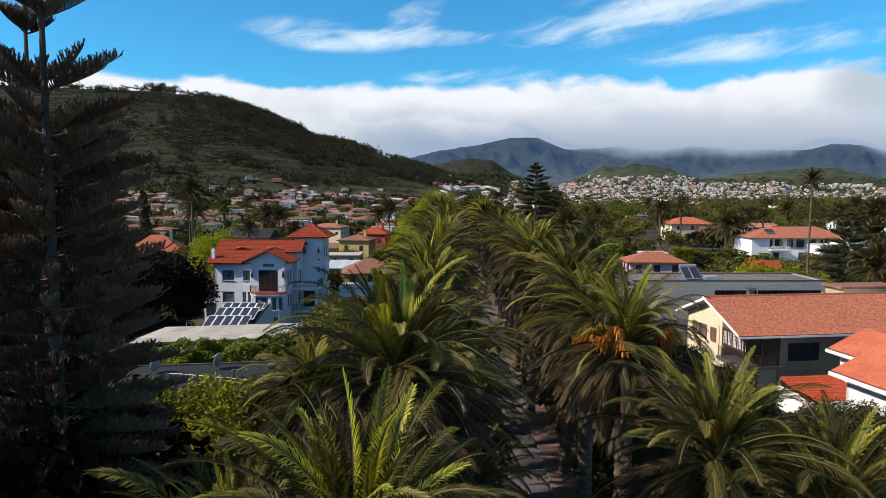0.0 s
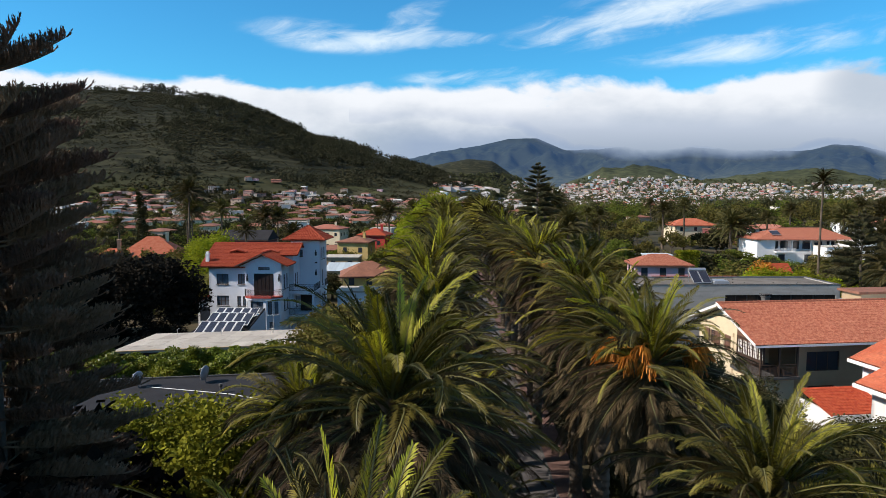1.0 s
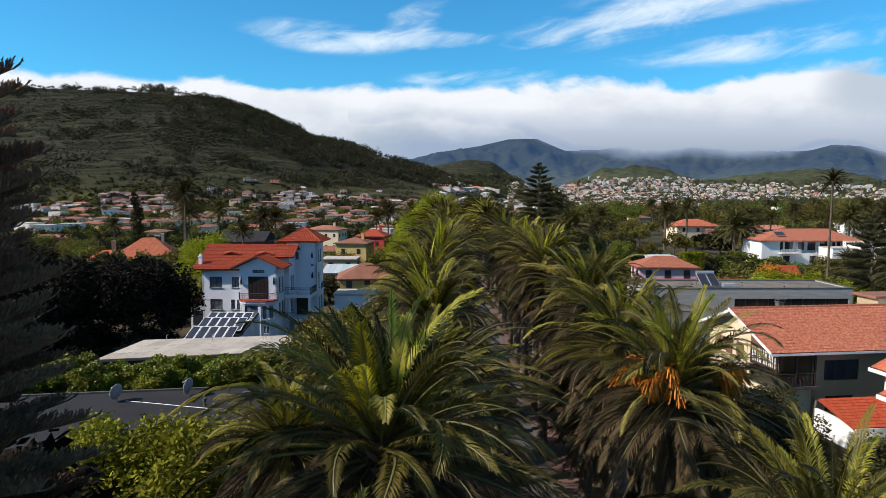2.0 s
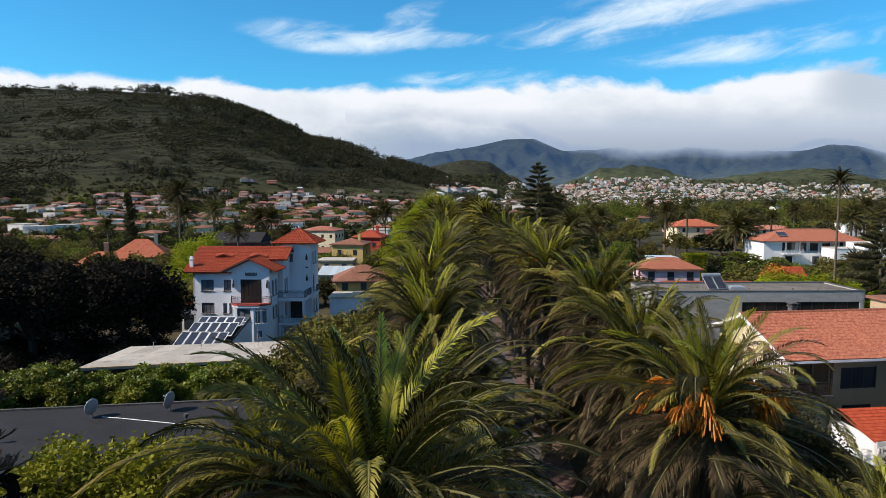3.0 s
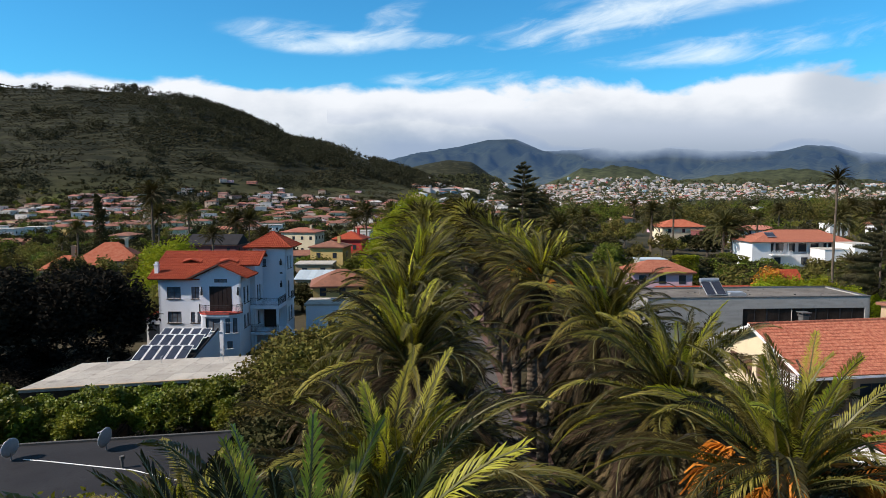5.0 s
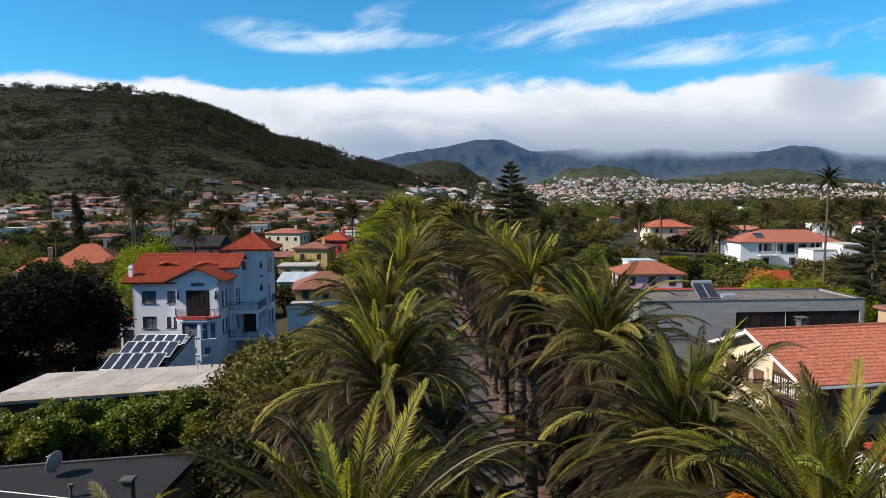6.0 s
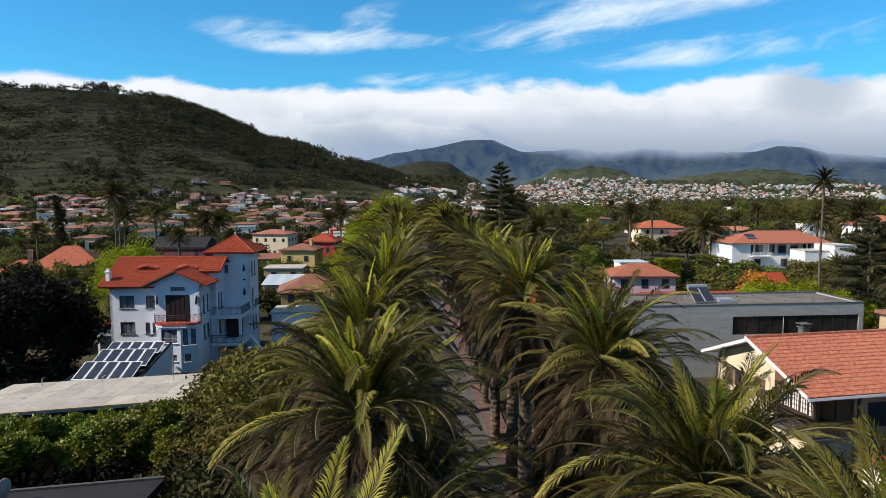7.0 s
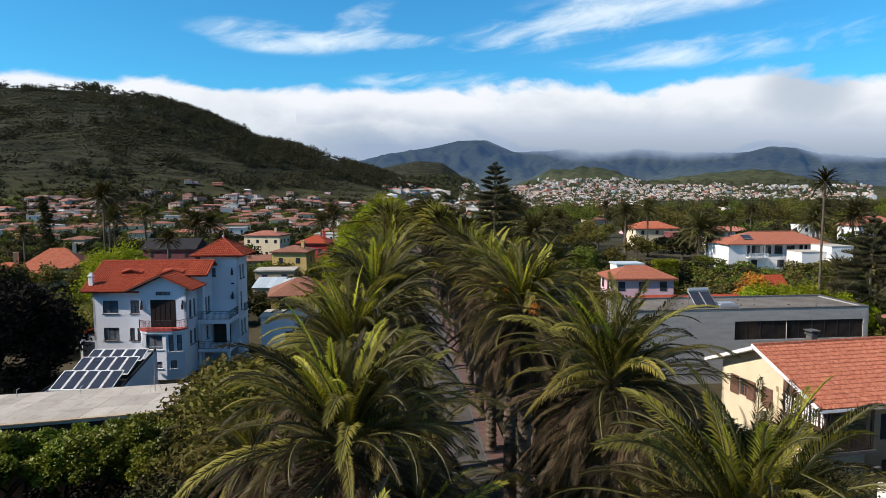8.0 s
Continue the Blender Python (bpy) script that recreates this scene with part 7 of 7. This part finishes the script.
def belt_woods(spots, seed, material, label):
    """Tall belt of trees in front of the far town."""
    r, q, ls = np.random.RandomState(seed), random.Random(seed), []
    for x, y in spots:
        w, h = q.uniform(5, 10), q.uniform(6, 12.5) + 3.0 * smooth01((x / y - 0.35) / 0.15)
        for _ in range(10):
            ls.append((x + q.uniform(-0.7, 0.7) * w, y + q.uniform(-0.7, 0.7) * w, 2.0 + h * q.uniform(0.3, 0.85), w * q.uniform(0.28, 0.5)))
    c = crown_points(ls, 140, r, 0.8)
    v, f = leaf_quads(c, 0.8 * (0.6 + 0.8 * r.random_sample(len(c))), r)
    return tagged(put("tree_belt", mesh_of("tree_belt", v.tolist(), f.tolist(), material)), label, "trees", kind="stuff")


belt_woods(belt[::3], 31, M["olive"], "tall belt of olive green trees before the town")
belt_woods(belt[2::3], 32, M["leaf"], "tall belt of green trees before the town")
belt_woods(belt[1::3], 33, M["dark_leaf"], "tall belt of dark trees before the town")
more = spread(620, 235, 660, -0.74, 0.76, 6.0, 6, taken) + spread(420, 250, 720, -0.74, 0.1, 5.0, 26, taken)
hide = spread(520, 270, 700, -0.74, 0.05, 3.6, 46, taken)
garden_woods("garden_woods", yards[::2], 8, M["dark_leaf"], "dark garden trees close before the houses", 0.75, 0.7)
garden_woods("garden_woods", yards[1::2], 9, M["olive"], "olive garden trees close before the houses", 0.6, 0.7)
garden_woods("garden_woods", spread(420, 420, 760, -0.72, 0.05, 3.0, 57, taken), 17, M["dark_leaf"], "dark trees scattered through the houses below the hill", 0.75, 0.8)
garden_woods("garden_woods", hide, 7, M["dark_leaf"], "dark hedges and trees close round the houses", 0.8, 0.8)
garden_woods("garden_woods", more[::2], 3, M["dark_leaf"], "dark trees crowded between the houses")
garden_woods("garden_woods", more[1::4], 4, M["olive"], "olive trees crowded between the houses")
garden_woods("garden_woods", more[3::4], 5, M["leaf"], "green trees crowded between the houses")
shrub_rng = random.Random(77)
shrubs = [(shrub_rng.uniform(34, 112), shrub_rng.uniform(90, 160)) for _ in range(420)] + [(shrub_rng.uniform(-88, -8), shrub_rng.uniform(104, 250)) for _ in range(520)]
shrubs = [(x, y) for x, y in shrubs if not (72 < x < 102 and y > 152) and not (x < -8 and abs(x + 15) < 9 and 98 < y < 130)]
garden_woods("garden_shrubs", shrubs[::3], 13, M["dark_leaf"], "dark low shrubs of the gardens", 0.4, 0.5)
garden_woods("garden_shrubs", shrubs[1::3], 14, M["olive"], "olive low shrubs of the gardens", 0.4, 0.5)
garden_woods("garden_shrubs", shrubs[2::3], 15, M["leaf"], "green low shrubs of the gardens", 0.4, 0.5)
for i, (x, y) in enumerate(spots):
    k = rnd.random()
    low = 0.6 if 50 < x < 110 and 112 < y < 165 else 1.0
    if low < 1:
        k = max(k, 0.21)
    g = float(land_height([x], [y], False)[0])
    far = y > 235
    if k < (0.08 if far else 0.2) and not (-22 < x < -4 and y < 160):
        far_palm(x, y, rnd.uniform(7, 13), rnd.uniform(0.8, 1.15), i)
    else:
        kind, lab = ((FAR_DARK if far else MID_DARK, "dark green tree in the gardens") if k < 0.4 else (FAR_OLIVE if far else MID_OLIVE, "olive green tree in the gardens") if k < 0.85 else (FAR_GREEN if far else MID_GREEN, "green tree in the gardens"))
        broad_tree(pose(x, y, g - 0.3, 0, 0, rnd.uniform(0, 360)) @ Matrix.Diagonal((rnd.uniform(0.7, 1.15), rnd.uniform(0.7, 1.15), rnd.uniform(0.55, 0.95) * low, 1)), kind, lab, "trees of the gardens")


# ---- woods, scrub and the far town ----
def clumps(name, places, material, label, category, per=32, leaf=0.30):
    """Leafy tree clumps far off, in one mesh: (x, y, z, width, height)."""
    r = np.random.RandomState(len(places))
    p = np.array(places)
    d = r.normal(size=(len(p), per, 3))
    d /= np.linalg.norm(d, axis=2)[:, :, None]
    d *= 0.55 + 0.5 * r.random_sample((len(p), per, 1))
    c = d * np.stack([p[:, 3], p[:, 3], p[:, 4]], 1)[:, None] / 2 + np.stack([p[:, 0], p[:, 1], p[:, 2] + p[:, 4] * 0.45], 1)[:, None]
    size = np.repeat(p[:, 3] * leaf, per) * (0.6 + 0.8 * r.random_sample(len(p) * per))
    v, f = leaf_quads(c.reshape(-1, 3), size, r)
    return tagged(put(name, mesh_of(name, v.tolist(), f.tolist(), material)), label, category, kind="stuff")


def hill_woods():
    """Scrub and woods on the terraces: small ragged tufts, thick in patches and along the terrace edges."""
    r = np.random.RandomState(5)
    n = 70000
    y = 600 + 680 * r.random_sample(n)
    x = y * (-0.80 + 0.88 * r.random_sample(n))
    h = land_height(x, y, False)
    gx, gy = (x / 18).astype(int), (y / 18).astype(int)
    key, inv = np.unique(gx * 4000 + gy, return_inverse=True)
    cx, cy = np.zeros(len(key)), np.zeros(len(key))
    cx[inv], cy[inv] = gx * 18.0, gy * 18.0
    patch = fbm(cx, cy, 130.0, 4, 9.0)[inv]
    terrace = np.sin((h + 4 * np.sin(x / 90 + y / 60) + 2.5 * np.sin(x / 37)) * 0.8)
    keep = (h > 4) & (1.35 * patch + 0.38 * terrace + 0.15 * (h > 70) > r.uniform(-0.5, 0.5, n))
    x, y = x[keep], y[keep]
    z = land_height(x, y)
    w = r.uniform(1.2, 3.0, len(x)) * (1 + 0.6 * (patch[keep] > 0.25))
    oct_v = np.array([(1, 0, 0), (0, 1, 0), (-1, 0, 0), (0, -1, 0), (0, 0, 0.42), (0, 0, -0.5)])
    oct_f = np.array([(0, 1, 4), (1, 2, 4), (2, 3, 4), (3, 0, 4), (1, 0, 5), (2, 1, 5), (3, 2, 5), (0, 3, 5)])
    v = oct_v[None] * (0.6 + 0.8 * r.random_sample((len(x), 6, 1))) * (w / 2)[:, None, None] + np.stack([x, y, z + w * 0.2], 1)[:, None]
    f = (oct_f[None] + 6 * np.arange(len(x))[:, None, None]).reshape(-1, 3)
    me = mesh_of("hill_woods", v.reshape(-1, 3).tolist(), f.tolist(), M["hill_scrub"], True)
    tagged(put("hill_woods", me), "dark scrub and woods on the terraced hill", "woods", kind="stuff")
    out = []
    for u in np.arange(-0.85, 0.08, 0.004):
        if noise.noise(Vector((u * 40, 0, 3))) < -0.05:
            continue
        b = 1235 / (1 + 0.10 * abs(u)) + r.uniform(-12, 6)
        a = b * u + r.uniform(-4, 4)
        w = r.uniform(5, 9) * (1.6 if noise.noise(Vector((u * 17, 5, 3))) > 0.35 else 1.0)
        out.append((a, b, float(land_height([a], [b])[0]), w, w * r.uniform(0.8, 1.4)))
    for u in np.arange(-0.43, 0.06, 0.0045):   # thick woods down the eastern flank
        top = 1235 / (1 + 0.10 * abs(u))
        for k in range(int(4 + 22 * smooth01((u + 0.45) / 0.25))):
            b = top - 330 * r.random_sample() ** 1.6
            a = b * u + r.uniform(-5, 5)
            g = float(land_height([a], [b])[0])
            if g > 24 and noise.noise(Vector((a / 70, b / 70, 2))) > -0.22:
                w = r.uniform(6, 14)
                out.append((a, b, g - 1, w, w * r.uniform(0.8, 1.3)))
    for u in np.arange(-0.37, 0.05, 0.0042):   # uneven tall trees along the eastern skyline
        lump = noise.noise(Vector((u * 34, 9, 1))) + 0.6 * noise.noise(Vector((u * 90, 4, 1)))
        if lump < -0.15:
            continue
        b = 1233 / (1 + 0.10 * abs(u)) + r.uniform(-10, 4)
        a = b * u + r.uniform(-3, 3)
        g, w = float(land_height([a], [b])[0]), r.uniform(8, 12) + 8 * max(0.0, lump)
        out += [(a + r.uniform(-0.3, 0.3) * w, b, g - 1 + r.uniform(0.0, 0.5) * w, w * r.uniform(0.5, 0.9), w * r.uniform(0.5, 0.9)) for _ in range(3)]
    for k in range(40):                       # tall clump on the skyline
        b = 1228 / 1.043 + r.uniform(-10, 6)
        a = b * (-0.418 + r.normal() * 0.014)
        w = r.uniform(7, 13)
        out.append((a, b, float(land_height([a], [b])[0]) + r.uniform(-2, 11), w, w * 0.8))
    for k in range(2200):                     # dark copses lower down
        b = r.uniform(640, 1150)
        a = b * r.uniform(-0.8, -0.05)
        if noise.noise(Vector((a / 95, b / 60, 8))) > 0.12:
            w = r.uniform(6, 13)
            out.append((a, b, float(land_height([a], [b])[0]) - 1, w, w * r.uniform(0.7, 1.2)))
    verts, faces = [], []
    for u in np.arange(-0.63, -0.26, 0.0062):  # umbrella pines stand apart on the skyline
        if noise.noise(Vector((u * 55, 2, 7))) < -0.2:
            continue
        b = 1236 / (1 + 0.10 * abs(u)) + r.uniform(-5, 5)
        a = b * (u + r.uniform(-0.0015, 0.0015))
        g, h, w = float(land_height([a], [b])[0]), r.uniform(5.0, 8.5), r.uniform(5.5, 10.0)
        tube(verts, faces, [(a, b, g - 2), (a + r.uniform(-0.5, 0.5), b, g + h)], [0.45, 0.3], 5)
        out += [(a + r.uniform(-0.25, 0.25) * w, b, g + h - 0.5 + r.uniform(-0.4, 0.6), w * 0.62, 2.8) for _ in range(4)]
    tagged(put("ridge_trunks", mesh_of("ridge_trunks", verts, faces, M["bark"])), "bare stems of umbrella pines along the ridge", "woods", kind="stuff")
    return clumps("ridge_trees", out, M["hill_leaf"], "dark trees standing along the ridge of the hill", "woods", 60, 0.2)


hill_woods()


def far_woods():
    r = np.random.RandomState(6)
    out = []
    for y0, y1, u0, u1, n, lo, hi in ((620, 1500, 0.02, 0.75, 1500, 5, 10), (1400, 2400, 0.05, 0.75, 3200, 6, 13), (1400, 1950, -0.08, 0.13, 900, 8, 14), (330, 640, -0.7, 0.1, 500, 3, 7)):
        y = y0 + (y1 - y0) * r.random_sample(n)
        x = y * (u0 + (u1 - u0) * r.random_sample(n))
        h = land_height(x, y)
        for a, b, z in zip(x, y, h):
            if z > 60 and y0 == 1400:
                continue
            w = r.uniform(lo, hi)
            out.append((a, b, z, w, w * r.uniform(0.6, 1.0)))
    return clumps("far_woods", out, M["far_leaf"], "dark trees scattered over the plain and far slopes", "woods")


far_woods()


def foot_town():
    """Small houses crowded at the foot of the hill, too many to count: walls, roofs and windows."""
    r = random.Random(31)
    walls, roofs, panes = ([], []), ([], []), ([], [])

    def block(out, x, y, c, s, x0, y0, z0, x1, y1, z1, ridge=0.0):
        v, f = out
        q = [(x + c * a - s * b, y + s * a + c * b) for a, b in ((x0, y0), (x1, y0), (x1, y1), (x0, y1))]
        n = len(v)
        v += [(*p, z0) for p in q] + [(*p, z1) for p in q]
        f += [(n, n + 1, n + 5, n + 4), (n + 1, n + 2, n + 6, n + 5), (n + 2, n + 3, n + 7, n + 6), (n + 3, n, n + 4, n + 7)]
        if ridge:
            v += [(x + c * a, y + s * a, z1 + ridge) for a in (x0 * 0.55, x1 * 0.55)]
            f += [(n + 4, n + 5, n + 9, n + 8), (n + 5, n + 6, n + 9), (n + 6, n + 7, n + 8, n + 9), (n + 7, n + 4, n + 8)]
        else:
            f.append((n + 4, n + 5, n + 6, n + 7))

    done = 0
    while done < 380:
        y = r.uniform(430, 760)
        x = y * r.uniform(-0.72, 0.04)
        if noise.noise(Vector((x / 85, y / 50, 3.0))) < -0.12 + 0.25 * r.random():
            continue
        z = ground_z(x, y)
        if z > 26:
            continue
        done += 1
        a = r.uniform(-0.35, 0.35)
        c, s = math.cos(a), math.sin(a)
        w, d, h = r.uniform(3.2, 7.0), r.uniform(3.0, 4.5), r.choice((2.6, 2.8, 3.0, 3.4, 4.6))
        block(walls, x, y, c, s, -w, -d, z - 2, w, d, z + h)
        flat = r.random() < 0.45
        block(roofs, x, y, c, s, -w - 0.4, -d - 0.4, z + h + 0.02, w + 0.4, d + 0.4, z + h + 0.2, 0 if flat else r.uniform(0.9, 1.6))
        if r.random() < 0.5:
            block(walls, x, y, c, s, w * 0.1, -d - 2.2, z - 2, w * 0.9, -d, z + h * r.uniform(0.4, 0.7))
        for k in range(int(w)):
            u = -w + 1.2 + k * 2.0
            for zz in ((1.0, 3.9) if h > 5 else (1.0,)):
                if u < w - 1 and r.random() < 0.75:
                    block(panes, x, y, c, s, u, -d - 0.06, z + zz, u + 0.9, -d + 0.02, z + zz + 1.2)
    t = thing("foot_town", pose(0, 0, 0), "small white, pink and red houses crowded below the hill", "town", kind="stuff")
    put("walls", mesh_of("walls", *walls, M["foot_wall"]), t)
    put("roofs", mesh_of("roofs", *roofs, M["foot_roof"]), t)
    put("windows", mesh_of("windows", *panes, M["glass_dark"]), t)


foot_town()


def far_town():
    """Hundreds of tiny houses: walls in one mesh, roofs in another."""
    r = random.Random(12)
    wv, wf, rv, rf = [], [], [], []
    spots = []
    for _ in range(6000):
        y = 1400 + 1050 * r.random() ** 0.8
        u = 0.10 + 0.66 * r.random() ** 1.1
        lot = noise.noise(Vector((y * u / 130, y / 260, 5.0))) + 0.5 * noise.noise(Vector((y * u / 45, y / 90, 1.0)))
        if lot > -0.20 + 0.25 * smooth01((u - 0.32) / 0.25) - 0.55 * r.random():
            spots.append((y * u, y))
    for _ in range(260):
        y = 760 + 500 * r.random()
        spots.append((y * r.uniform(-0.01, 0.4), y))
    xs, ys = np.array([s[0] for s in spots]), np.array([s[1] for s in spots])
    zs = land_height(xs, ys)
    for x, y, z in zip(xs, ys, zs):
        if z > 44 + 34 * r.random() * (abs(x / y - 0.3) < 0.08):
            continue
        big = r.random() < 0.25
        w, d, h = r.uniform(4, 10) * (1.7 if big else 1), r.uniform(4, 8), r.choice((2.5, 3, 3.5, 4, 5)) * (1.5 if big else 1)
        if r.random() < 0.04 or y < 1300:
            w, h = w * r.uniform(1.2, 2.6), min(h, 3.6)
        c, s = math.cos(r.uniform(-0.5, 0.5)), math.sin(r.uniform(-0.5, 0.5))
        q = [(x + c * a * w / 2 - s * b * d / 2, y + s * a * w / 2 + c * b * d / 2) for a, b in ((-1, -1), (1, -1), (1, 1), (-1, 1))]
        b = len(wv)
        wv += [(*p, z - 3) for p in q] + [(*p, z + h) for p in q]
        wf += [(b, b + 1, b + 5, b + 4), (b + 1, b + 2, b + 6, b + 5), (b + 2, b + 3, b + 7, b + 6), (b + 3, b, b + 4, b + 7), (b + 4, b + 5, b + 6, b + 7)]
        b = len(rv)
        k = r.random() < 0.55
        rv += [(*p, z + h + 0.05) for p in q] + [(x, y, z + h + (2.0 if k else 0.4))]
        rf += [(b, b + 1, b + 4), (b + 1, b + 2, b + 4), (b + 2, b + 3, b + 4), (b + 3, b, b + 4)]
    t = thing("far_town", pose(0, 0, 0), "white and pastel town spread below the mountains", "town", kind="stuff")
    put("walls", mesh_of("walls", wv, wf, M["town_wall"]), t)
    put("roofs", mesh_of("roofs", rv, rf, M["town_roof"]), t)


far_town()
